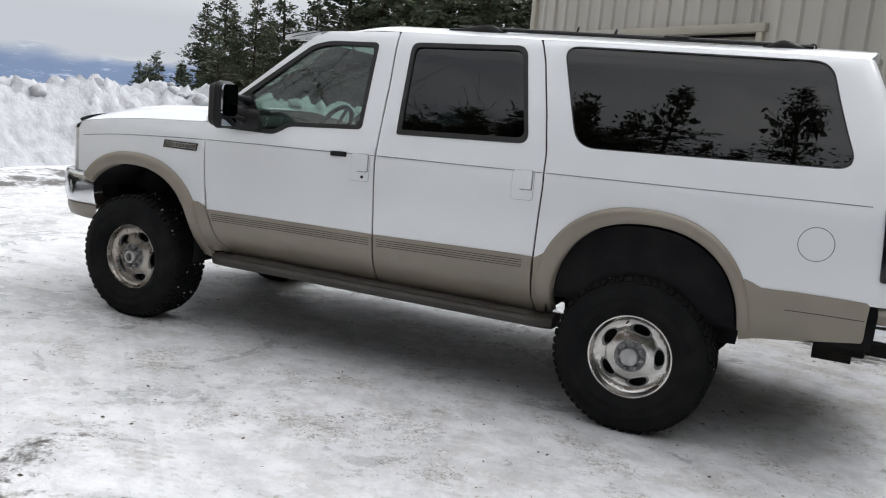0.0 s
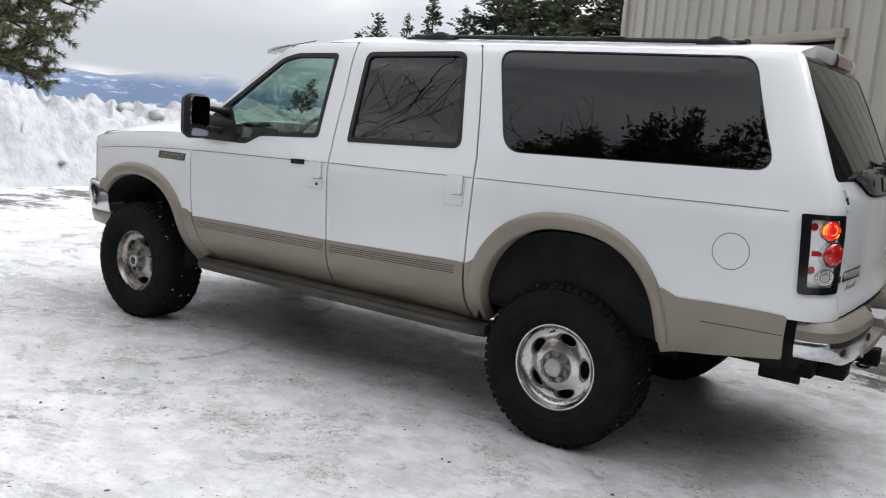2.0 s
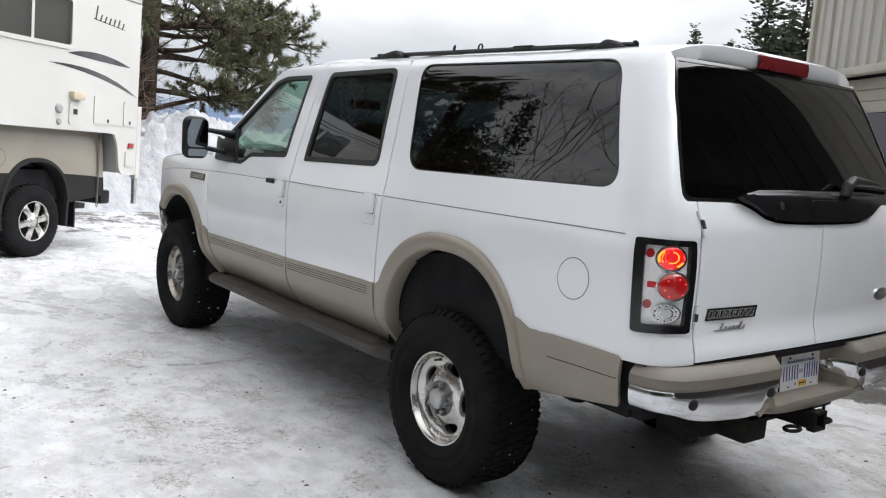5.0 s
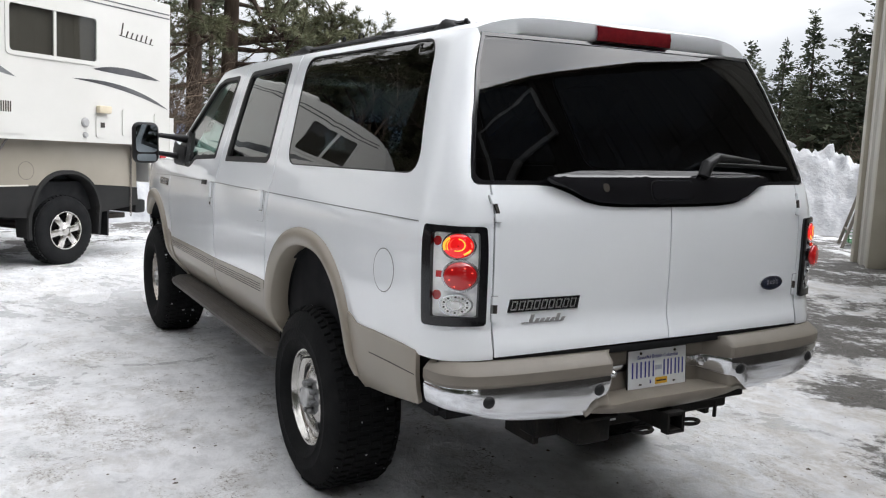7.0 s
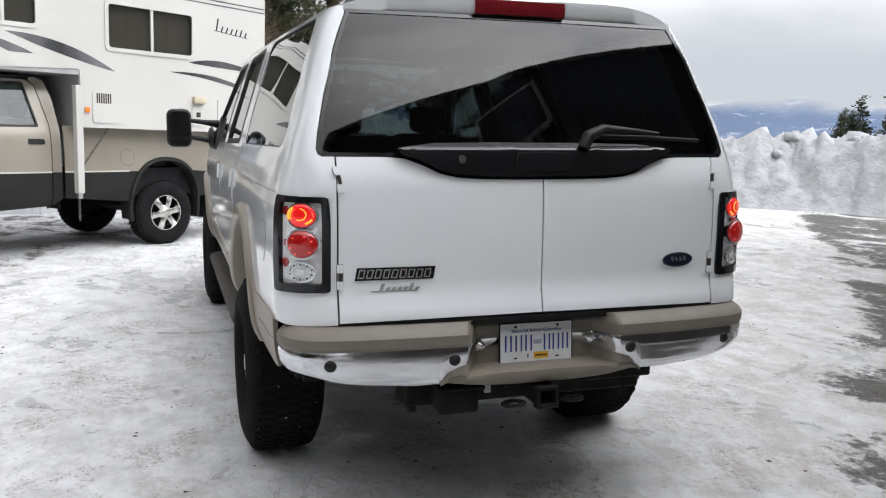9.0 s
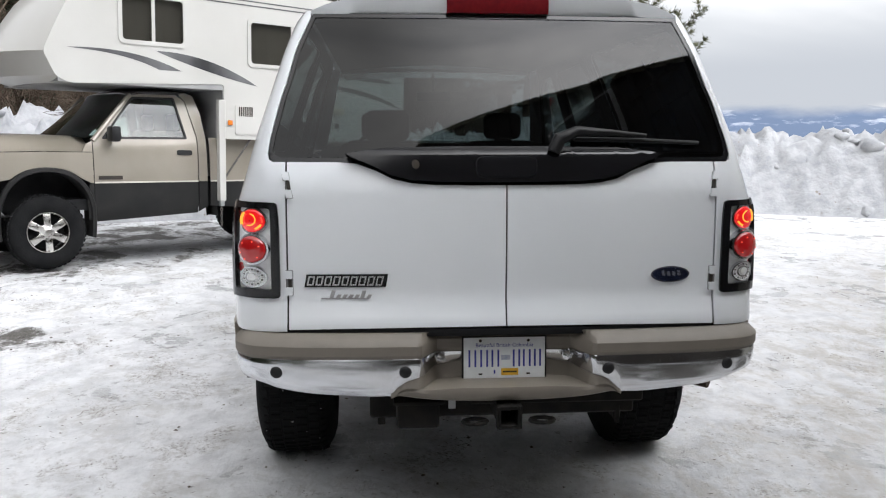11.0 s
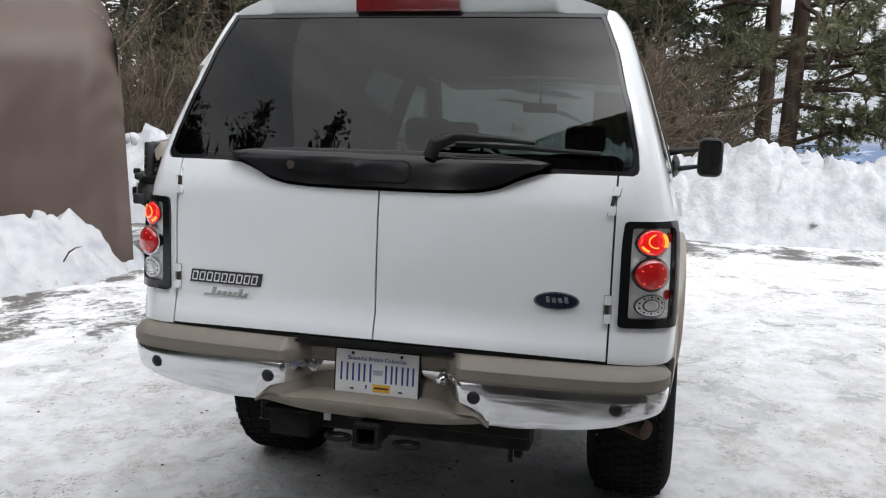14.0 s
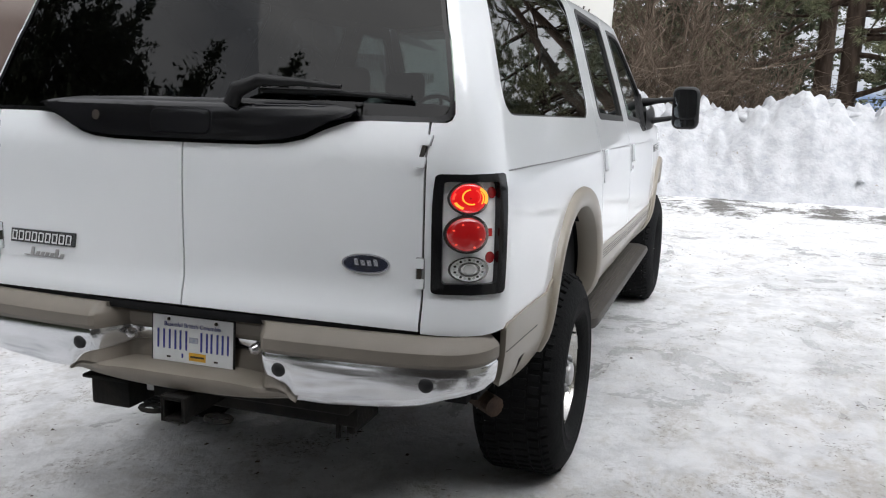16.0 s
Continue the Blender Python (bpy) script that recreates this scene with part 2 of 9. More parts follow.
def tube(points, radius, seg=8, caps=True, bm=None, radii=None):
    """A round bar along a line of points."""
    bm = bm or bmesh.new()
    pts = [Vector(p) for p in points]
    rings = []
    up = Vector((0, 0, 1))
    for i, p in enumerate(pts):
        way = (pts[min(i + 1, len(pts) - 1)] - pts[max(i - 1, 0)]).normalized()
        side = way.cross(up)
        if side.length < 0.05:
            side = way.cross(Vector((1, 0, 0)))
        side.normalize()
        other = side.cross(way)
        r = radii[i] if radii else radius
        rings.append([bm.verts.new(p + (side * math.cos(a) + other * math.sin(a)) * r) for a in (2 * math.pi * k / seg for k in range(seg))])
    for a, b in zip(rings, rings[1:]):
        for k in range(seg):
            bm.faces.new((a[k], a[(k + 1) % seg], b[(k + 1) % seg], b[k]))
    if caps:
        bm.faces.new(rings[0][::-1])
        bm.faces.new(rings[-1])
    return bm


def lathe(profile, seg=48, bm=None):
    """Turns (radius, y) rings round the y axis."""
    bm = bm or bmesh.new()
    rings = []
    for r, y in profile:
        if r < 1e-5:
            rings.append([bm.verts.new((0, y, 0))])
        else:
            rings.append([bm.verts.new((r * math.cos(a), y, r * math.sin(a))) for a in (2 * math.pi * k / seg for k in range(seg))])
    for a, b in zip(rings, rings[1:]):
        for k in range(seg):
            j = (k + 1) % seg
            if len(a) == 1 and len(b) > 1:
                bm.faces.new((a[0], b[j], b[k]))
            elif len(b) == 1 and len(a) > 1:
                bm.faces.new((a[k], a[j], b[0]))
            elif len(a) > 1:
                bm.faces.new((a[k], a[j], b[j], b[k]))
    bmesh.ops.recalc_face_normals(bm, faces=bm.faces)
    return bm


def grid(rows, closed=False, bm=None):
    """A sheet through rows of points."""
    bm = bm or bmesh.new()
    vs = [[bm.verts.new(p) for p in row] for row in rows]
    for a, b in zip(vs, vs[1:]):
        n = len(a)
        for k in range(n if closed else n - 1):
            bm.faces.new((a[k], a[(k + 1) % n], b[(k + 1) % n], b[k]))
    return bm


def rounded(points, radii, seg=6):
    """A closed outline in two dimensions with its corners rounded."""
    if isinstance(radii, (int, float)):
        radii = [radii] * len(points)
    out = []
    n = len(points)
    for i, p in enumerate(points):
        p = Vector(p)
        a, b = Vector(points[i - 1]) - p, Vector(points[(i + 1) % n]) - p
        r = min(radii[i], a.length * 0.49, b.length * 0.49)
        if r <= 0:
            out.append(tuple(p))
            continue
        a, b = p + a.normalized() * r, p + b.normalized() * r
        for k in range(seg + 1):
            t = k / seg
            q = a * (1 - t) ** 2 + p * 2 * t * (1 - t) + b * t * t
            out.append(tuple(q))
    return out


def flat(loops, step=None):
    """A bmesh in the plane (u, z) that fills an outline and leaves its holes, cut into small pieces."""
    bm = bmesh.new()
    for loop in loops:
        vs = [bm.verts.new((u, 0, z)) for u, z in loop]
        for a, b in zip(vs, vs[1:] + vs[:1]):
            bm.edges.new((a, b))
    bmesh.ops.triangle_fill(bm, use_beauty=True, use_dissolve=False, edges=bm.edges[:], normal=(0, -1, 0))
    if step:
        us, zs = [p[0] for p in loops[0]], [p[1] for p in loops[0]]
        for lo, hi, no in ((min(us), max(us), (1, 0, 0)), (min(zs), max(zs), (0, 0, 1))):
            for k in range(1, int((hi - lo) / step) + 1):
                at = lo + k * step
                if at < hi - 0.2 * step:
                    bmesh.ops.bisect_plane(bm, geom=bm.verts[:] + bm.edges[:] + bm.faces[:], plane_co=(at * no[0], 0, at * no[2]), plane_no=no)
    return bm


def skin(name, loops, surface, mat, parent, d=0.0, thick=0.012, step=0.07, label="", lining=None):
    """A panel: an outline in (u, z) laid on a surface(u, z, d) -> place, normal; it has thickness, and may have a lining within."""
    bm = flat(loops, step)
    bm.verts.ensure_lookup_table()
    co, no = [], []
    for v in bm.verts:
        p, n = surface(v.co.x, v.co.z, d)
        co.append(p)
        no.append(n)
    faces, rim = [], []
    for f in bm.faces:
        ids = [v.index for v in f.verts]
        a = co[ids[1]] - co[ids[0]]
        b = co[ids[2]] - co[ids[0]]
        faces.append(ids if a.cross(b).dot(no[ids[0]]) >= 0 else ids[::-1])
    for e in bm.edges:
        if len(e.link_faces) == 1:
            rim.append((e.verts[0].index, e.verts[1].index, e.link_faces[0].calc_center_median()))
    mids = [(i, j, surface(c.x, c.z, d)[0]) for i, j, c in rim]
    bm.free()
    outer, count = len(faces), len(co)
    base = {}
    for i, j, c in mids:
        way = (co[j] - co[i]).normalized()
        out = way.cross(no[i])
        if out.dot(c - co[i]) > 0:
            out = -out
        quad = []
        for k in (i, j):
            key = (k, 0)
            if key not in base:
                base[key] = len(co)
                co.append(co[k].copy())
                no.append(out)
                base[(k, 1)] = len(co)
                co.append(co[k] - no[k] * thick)
                no.append(out)
            quad.append((base[key], base[(k, 1)]))
        ids = [quad[0][0], quad[1][0], quad[1][1], quad[0][1]]
        a, b = co[ids[1]] - co[ids[0]], co[ids[3]] - co[ids[0]]
        faces.append(ids if a.cross(b).dot(out) >= 0 else ids[::-1])
    rimmed = len(faces)
    if lining:
        shift = len(co)
        for k in range(count):
            co.append(co[k] - no[k] * (thick + 0.004))
            no.append(-no[k])
        faces += [[k + shift for k in reversed(f)] for f in faces[:outer]]
    me = bpy.data.meshes.new(name)
    me.from_pydata([tuple(c) for c in co], [], faces)
    me.update()
    for p in me.polygons:
        p.use_smooth = True
        if p.index >= rimmed:
            p.material_index = 1
    me.normals_split_custom_set_from_vertices([tuple(n) for n in no])
    me.materials.append(mat)
    if lining:
        me.materials.append(lining)
    ob = new(name, me)
    ob.parent = parent
    if label:
        tagged(ob, label)
    return ob


def hermite(table, v):
    """Smooth value from a table of (key, value)."""
    if v <= table[0][0]:
        return table[0][1]
    if v >= table[-1][0]:
        return table[-1][1]
    for i in range(len(table) - 1):
        (a, fa), (b, fb) = table[i], table[i + 1]
        if a <= v <= b:
            s = (fb - fa) / (b - a)
            sl = (fa - table[i - 1][1]) / (a - table[i - 1][0]) if i else s
            sr = (table[i + 2][1] - fb) / (table[i + 2][0] - b) if i + 2 < len(table) else s
            ma = 0 if sl * s <= 0 else 2 * sl * s / (sl + s)
            mb = 0 if sr * s <= 0 else 2 * sr * s / (sr + s)
            t, h = (v - a) / (b - a), b - a
            return fa * (1 + 2 * t) * (1 - t) ** 2 + ma * h * t * (1 - t) ** 2 + fb * t * t * (3 - 2 * t) + mb * h * t * t * (t - 1)


def smoothstep(a, b, v):
    t = min(1.0, max(0.0, (v - a) / (b - a)))
    return t * t * (3 - 2 * t)


# ---------------------------------------------------------------- ground, snow, distance
def ground_material():
    """Packed icy snow with grey ice, dirt, wheel ruts and bare wet gravel; far valley with blue haze painted in."""
    m = bpy.data.materials.new("icy_snow_ground")
    m.use_nodes = True
    n, l = m.node_tree.nodes, m.node_tree.links
    b = n["Principled BSDF"]
    tc = n.new("ShaderNodeTexCoord")

    def noise_tex(scale, detail=6.0, rough=0.55, stretch=(1, 1, 1), turn=0.0, distort=0.0):
        mp = n.new("ShaderNodeMapping")
        mp.inputs["Scale"].default_value = stretch
        mp.inputs["Rotation"].default_value = (0, 0, radians(turn))
        l.new(tc.outputs["Object"], mp.inputs["Vector"])
        t = n.new("ShaderNodeTexNoise")
        t.inputs["Scale"].default_value, t.inputs["Detail"].default_value = scale, detail
        t.inputs["Roughness"].default_value, t.inputs["Distortion"].default_value = rough, distort
        l.new(mp.outputs["Vector"], t.inputs["Vector"])
        return t.outputs["Fac"]

    def ramp(value, lo, hi, a=0.0, c=1.0):
        r = n.new("ShaderNodeMapRange")
        r.interpolation_type = "SMOOTHSTEP"
        r.inputs["From Min"].default_value, r.inputs["From Max"].default_value = lo, hi
        r.inputs["To Min"].default_value, r.inputs["To Max"].default_value = a, c
        l.new(value, r.inputs["Value"])
        return r.outputs["Result"]

    def calc(op, x, y):
        k = n.new("ShaderNodeMath")
        k.operation = op
        for i, v in ((0, x), (1, y)):
            if isinstance(v, (int, float)):
                k.inputs[i].default_value = v
            else:
                l.new(v, k.inputs[i])
        return k.outputs["Value"]

    def blend(f, x, y):
        k = n.new("ShaderNodeMix")
        k.data_type = "RGBA"
        l.new(f, k.inputs["Factor"])
        for s, v in (("A", x), ("B", y)):
            if isinstance(v, tuple):
                k.inputs[s].default_value = (*v, 1)
            else:
                l.new(v, k.inputs[s])
        return k.outputs["Result"]

    sep = n.new("ShaderNodeSeparateXYZ")
    l.new(tc.outputs["Object"], sep.inputs["Vector"])
    x, y = sep.outputs["X"], sep.outputs["Y"]
    crust = noise_tex(4.6, 9, 0.68, distort=0.3)
    patch = noise_tex(0.85, 10, 0.62, (1.0, 1.25, 1), 20, 0.9)
    soil = noise_tex(1.5, 11, 0.74, (1, 1.3, 1), -25, 0.4)
    fine = noise_tex(26, 6, 0.72)
    grit = noise_tex(70, 4, 0.68)
    col = blend(ramp(crust, 0.38, 0.68), (0.725, 0.73, 0.742), (0.53, 0.535, 0.545))
    film = noise_tex(2.3, 9, 0.7, (1, 1.6, 1), 35, 0.6)
    col = blend(calc("MULTIPLY", ramp(film, 0.50, 0.62), ramp(fine, 0.30, 0.62, 0.08, 0.58)), col, (0.43, 0.415, 0.39))
    icy = calc("MULTIPLY", ramp(patch, 0.50, 0.60), ramp(crust, 0.25, 0.55, 0.45, 1.0))
    ice = blend(ramp(fine, 0.35, 0.65), (0.38, 0.385, 0.395), (0.62, 0.625, 0.63))
    col = blend(calc("MULTIPLY", icy, 0.62), col, ice)
    dirt = calc("MULTIPLY", ramp(soil, 0.49, 0.65), ramp(fine, 0.38, 0.62))
    col = blend(calc("MULTIPLY", dirt, 0.62), col, (0.35, 0.325, 0.29))
    fleck = noise_tex(13, 8, 0.78)
    col = blend(calc("MULTIPLY", calc("MULTIPLY", ramp(fleck, 0.545, 0.605), ramp(soil, 0.46, 0.58)), 0.48), col, (0.19, 0.178, 0.162))
    clump = calc("MULTIPLY", ramp(grit, 0.55, 0.63), ramp(soil, 0.53, 0.60))
    col = blend(calc("MULTIPLY", clump, 0.8), col, (0.085, 0.075, 0.062))
    crumbs = calc("MULTIPLY", ramp(grit, 0.675, 0.70), ramp(crust, 0.40, 0.55))
    col = blend(calc("MULTIPLY", crumbs, 0.75), col, (0.07, 0.06, 0.05))
    # prints of a tyre that rolled over the packed snow
    for nx, ny, off in ((0.69, 0.72, 3.11), (0.69, 0.72, 4.75)):
        over = calc("ADD", calc("ADD", calc("MULTIPLY", x, nx), calc("MULTIPLY", y, ny)), off)
        down = calc("SUBTRACT", calc("MULTIPLY", y, nx), calc("MULTIPLY", x, ny))
        band = ramp(calc("ABSOLUTE", over, 0), 0.09, 0.13, 1.0, 0.0)
        lugs = ramp(calc("SINE", calc("ADD", calc("MULTIPLY", down, 105.0), calc("MULTIPLY", over, 60.0)), 0), -0.2, 0.6)
        grooves = ramp(calc("SINE", calc("MULTIPLY", over, 95.0), 0), -0.4, 0.5)
        print_mark = calc("MULTIPLY", calc("MULTIPLY", band, calc("MULTIPLY", lugs, grooves)), ramp(film, 0.40, 0.56))
        col = blend(calc("MULTIPLY", print_mark, 0.38), col, (0.33, 0.315, 0.29))
    # bare ground: along the building, in front of the bank, beside the pickup
    along = calc("ADD", calc("MULTIPLY", x, 0.608), calc("MULTIPLY", y, 0.794))
    down = calc("SUBTRACT", calc("MULTIPLY", x, 0.794), calc("MULTIPLY", y, 0.608))
    beside = calc("MULTIPLY", ramp(calc("SUBTRACT", along, ramp(down, -3.9, -2.5, 0.45, 0.0)), 1.65, 2.35), ramp(along, 4.0, 8.0, 1.0, 0.3))
    for at, half in ((-6.2, 0.7), (-2.45, 0.55), (-1.15, 0.38), (0.35, 0.5)):
        beside = calc("MULTIPLY", beside, ramp(calc("ABSOLUTE", calc("SUBTRACT", down, at), 0), 0.0, half, 0.25, 1.0))
    strip = calc("MULTIPLY", ramp(x, -12.2, -11.0), calc("SUBTRACT", 1.0, ramp(x, -9.8, -7.6)))
    strip = calc("MULTIPLY", strip, calc("SUBTRACT", 1.0, ramp(y, 4.5, 7.0)))
    lane = calc("SUBTRACT", 1.0, ramp(calc("ADD", calc("MULTIPLY", x, 0.7), y), -7.4, -5.6))
    stain = calc("MULTIPLY", calc("MULTIPLY", ramp(along, 0.3, 1.5), ramp(along, 3.0, 5.0, 1.0, 0.3)), ramp(film, 0.40, 0.58))
    col = blend(calc("MULTIPLY", stain, ramp(fine, 0.30, 0.65, 0.15, 0.45)), col, (0.47, 0.425, 0.36))
    dx, dy = calc("ADD", x, 2.1), calc("ADD", y, 4.1)
    spot = calc("ADD", calc("MULTIPLY", dx, dx), calc("MULTIPLY", dy, dy))
    spot = ramp(spot, 0.2, 4.5, 1.0, 0.0)
    wants = calc("MAXIMUM", spot, calc("MAXIMUM", strip, lane))
    wants = calc("ADD", calc("MULTIPLY", wants, 0.15), calc("MULTIPLY", beside, 0.19))
    bare = ramp(calc("ADD", wants, calc("ADD", calc("MULTIPLY", patch, 0.40), calc("ADD", calc("MULTIPLY", soil, 0.35), calc("MULTIPLY", fleck, 0.25)))), 0.632, 0.692)
    gravel = blend(ramp(grit, 0.42, 0.60), (0.028, 0.026, 0.023), (0.13, 0.12, 0.105))
    gravel = blend(ramp(crust, 0.42, 0.70), gravel, (0.115, 0.108, 0.097))
    col = blend(calc("MULTIPLY", bare, 0.96), col, gravel)
    # far away: forested valley with snowy fields, blue haze painted into both colours
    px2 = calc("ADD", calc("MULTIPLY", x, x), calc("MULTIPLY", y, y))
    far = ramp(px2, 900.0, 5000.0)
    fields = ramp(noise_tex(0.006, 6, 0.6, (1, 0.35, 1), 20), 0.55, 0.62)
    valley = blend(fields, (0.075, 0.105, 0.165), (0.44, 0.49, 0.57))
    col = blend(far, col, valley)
    l.new(col, b.inputs["Base Color"])
    rough = blend(icy, (0.62, 0.62, 0.62), (0.24, 0.24, 0.24))
    rough = blend(bare, rough, (0.6, 0.6, 0.6))
    l.new(rough, b.inputs["Roughness"])
    b.inputs["Specular IOR Level"].default_value = 0.3
    hgt = calc("ADD", calc("MULTIPLY", crust, 0.8), calc("ADD", calc("MULTIPLY", fine, 0.3), calc("MULTIPLY", grit, 0.10)))
    bp = n.new("ShaderNodeBump")
    bp.inputs["Strength"].default_value, bp.inputs["Distance"].default_value = 0.65, 0.05
    l.new(hgt, bp.inputs["Height"])
    l.new(bp.outputs["Normal"], b.inputs["Normal"])
    return m


def rise(x, y):
    """Height of the yard and of the hillside beyond it."""
    z = 0.035 * smoothstep(-4.5, -6.5, x) * smoothstep(3, 0, y) + 0.075 * math.exp(-((x + 5.2) ** 2 + (y + 4.8) ** 2) / 5.0)
    r = math.hypot(x, y)
    if r < 14:
        z += 0.02 * (noise.noise((x * 0.55, y * 0.55, 3.0))) * smoothstep(2.2, 4.5, math.hypot(x + 1.6, y * 1.2))
        z += 0.012 * noise.noise((x * 1.7, y * 1.7, 7.0)) * smoothstep(2.4, 4.5, math.hypot(x + 1.6, y * 1.2))
    # the valley side: north-west of the yard
    a = math.atan2(y, x)
    open_side = smoothstep(1.55, 1.95, a) if a > 0 else smoothstep(-2.75, -3.0, a)
    z -= open_side * min(190.0, max(0.0, r - 17) * 0.22)
    return z


def build_ground():
    bm = bmesh.new()
    radii = [0.0]
    r = 0.35
    while r < 16:
        radii.append(r)
        r += 0.22 + r * 0.012
    while r < 4700:
        radii.append(r)
        r *= 1.16
    seg = 160
    rings = []
    for r in radii:
        if r == 0:
            rings.append([bm.verts.new((0, 0, rise(0, 0)))])
            continue
        rings.append([bm.verts.new((r * math.cos(2 * math.pi * k / seg), r * math.sin(2 * math.pi * k / seg), rise(r * math.cos(2 * math.pi * k / seg), r * math.sin(2 * math.pi * k / seg)))) for k in range(seg)])
    for a, b in zip(rings, rings[1:]):
        for k in range(seg):
            j = (k + 1) % seg
            if len(a) == 1:
                bm.faces.new((a[0], b[k], b[j]))
            else:
                bm.faces.new((a[k], b[k], b[j], a[j]))
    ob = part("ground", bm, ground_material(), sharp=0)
    tagged(ob, "packed white snow and grey ice with bare wet gravel", "ground", kind="structure")


build_ground()

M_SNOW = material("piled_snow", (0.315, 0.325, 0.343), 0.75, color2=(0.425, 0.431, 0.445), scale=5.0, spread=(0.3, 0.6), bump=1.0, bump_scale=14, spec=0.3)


def add_dirt(m, amount=0.66, color=(0.24, 0.20, 0.16)):
    """Scattered grit and soil on piled snow."""
    n, l = m.node_tree.nodes, m.node_tree.links
    b = n["Principled BSDF"]
    was = b.inputs["Base Color"].links[0].from_socket
    tc = n.new("ShaderNodeTexCoord")
    t1, t2 = n.new("ShaderNodeTexNoise"), n.new("ShaderNodeTexNoise")
    t1.inputs["Scale"].default_value, t1.inputs["Detail"].default_value = 11.0, 5
    t2.inputs["Scale"].default_value, t2.inputs["Detail"].default_value = 1.3, 5
    k = n.new("ShaderNodeMath")
    k.operation = "MULTIPLY"
    for t, lo, hi, i in ((t1, amount, amount + 0.06, 0), (t2, 0.5, 0.62, 1)):
        l.new(tc.outputs["Object"], t.inputs["Vector"])
        r = n.new("ShaderNodeMapRange")
        r.inputs["From Min"].default_value, r.inputs["From Max"].default_value = lo, hi
        l.new(t.outputs["Fac"], r.inputs["Value"])
        l.new(r.outputs["Result"], k.inputs[i])
    mx = n.new("ShaderNodeMix")
    mx.data_type = "RGBA"
    l.new(k.outputs["Value"], mx.inputs["Factor"])
    l.new(was, mx.inputs["A"])
    mx.inputs["B"].default_value = (*color, 1)
    l.new(mx.outputs["Result"], b.inputs["Base Color"])


add_dirt(M_SNOW, 0.655)


def snow_ridge(name, line, width, height, label, step=0.085, lump=0.32, seed=0.0, clods=0.24):
    """A ploughed ridge of snow along a line whose foe side is to its left."""
    pts = [Vector((*p[:2], 0)) for p in line]
    hs = [p[2] if len(p) > 2 else height for p in line]
    samples = []
    for i, (a, b) in enumerate(zip(pts, pts[1:])):
        k = max(1, int((b - a).length / step))
        for j in range(k):
            samples.append((a.lerp(b, j / k), hs[i] + (hs[i + 1] - hs[i]) * j / k))
    samples.append((pts[-1], hs[-1]))
    # smooth the bends
    cs = [s[0] for s in samples]
    w = 18
    cs2 = []
    for i in range(len(cs)):
        lo, hi = max(0, i - w), min(len(cs), i + w + 1)
        w2 = min(i - lo, hi - 1 - i)
        part_of = cs[i - w2:i + w2 + 1]
        cs2.append(sum(part_of, Vector()) / len(part_of))
    rows = []
    across = int(width / step)
    for i, c in enumerate(cs2):
        way = (cs2[min(i + 3, len(cs2) - 1)] - cs2[max(i - 3, 0)]).normalized()
        out = Vector((-way.y, way.x, 0))
        top = samples[i][1]
        end = smoothstep(0, 14, i) * smoothstep(0, 14, len(cs2) - 1 - i)
        row = []
        for j in range(across + 1):
            t = j / across
            p = c + out * (t * width)
            f = smoothstep(0.0, 0.42, t) ** 0.8 * (1 - 0.55 * smoothstep(0.55, 1.0, t))
            q = Vector((p.x, p.y, seed))
            n1 = noise.fractal(q * 0.75, 0.9, 2.0, 4)
            n2 = noise.turbulence(q * 2.4, 3, True)
            n3 = noise.turbulence(q * 4.6, 3, True)
            n4 = noise.cell(q * 3.1)
            h = f * top * end * (1 + lump * 0.8 * n1) + f ** 0.5 * end * lump * (0.75 * (n2 - 0.5) + 1.0 * (n3 - 0.35) + 0.05 * n4)
            edge = smoothstep(0, 0.07, t)
            row.append((p.x + 0.10 * edge * noise.noise(q * 3.3), p.y + 0.10 * edge * noise.noise(q * 3.3 + Vector((9, 4, 1))), rise(p.x, p.y) - 0.05 + max(0.0, h) * edge + 0.05 * edge))
        rows.append(row)
    bm = grid(rows)
    bmesh.ops.recalc_face_normals(bm, faces=bm.faces)
    # clods of broken crust that lie on its face and crest
    rnd = random.Random(int(seed * 10))
    for k in range(int(len(rows) * clods)):
        i, j = rnd.randrange(8, len(rows) - 8), int(len(rows[0]) * rnd.uniform(0.04, 0.62))
        c = Vector(rows[i][j])
        size = 0.07 + 0.13 * rnd.random() ** 2.0
        if k % 2 == 0:
            # a broken block that stands on the crest
            c, size = Vector(rows[i][int(len(rows[0]) * rnd.uniform(0.38, 0.5))]), rnd.uniform(0.10, 0.19)
        clod = bmesh.new()
        bmesh.ops.create_icosphere(clod, subdivisions=2, radius=size)
        sx, sy, sz, off = rnd.uniform(0.8, 1.3), rnd.uniform(0.8, 1.3), rnd.uniform(0.55, 0.95), rnd.uniform(0, 50)
        for v in clod.verts:
            v.co *= 1 + 0.45 * noise.noise(v.co / size * 1.2 + Vector((off, 0, 0))) + 0.22 * noise.noise(v.co / size * 3.0 + Vector((off, 3, 0)))
            v.co = Vector((v.co.x * sx, v.co.y * sy, v.co.z * sz))
        join(bm, clod, Matrix.Translation(c + Vector((0, 0, -size * 0.55))))
    ob = part(name, bm, M_SNOW, sharp=0)
    return tagged(ob, label, "snow bank", kind="stuff")


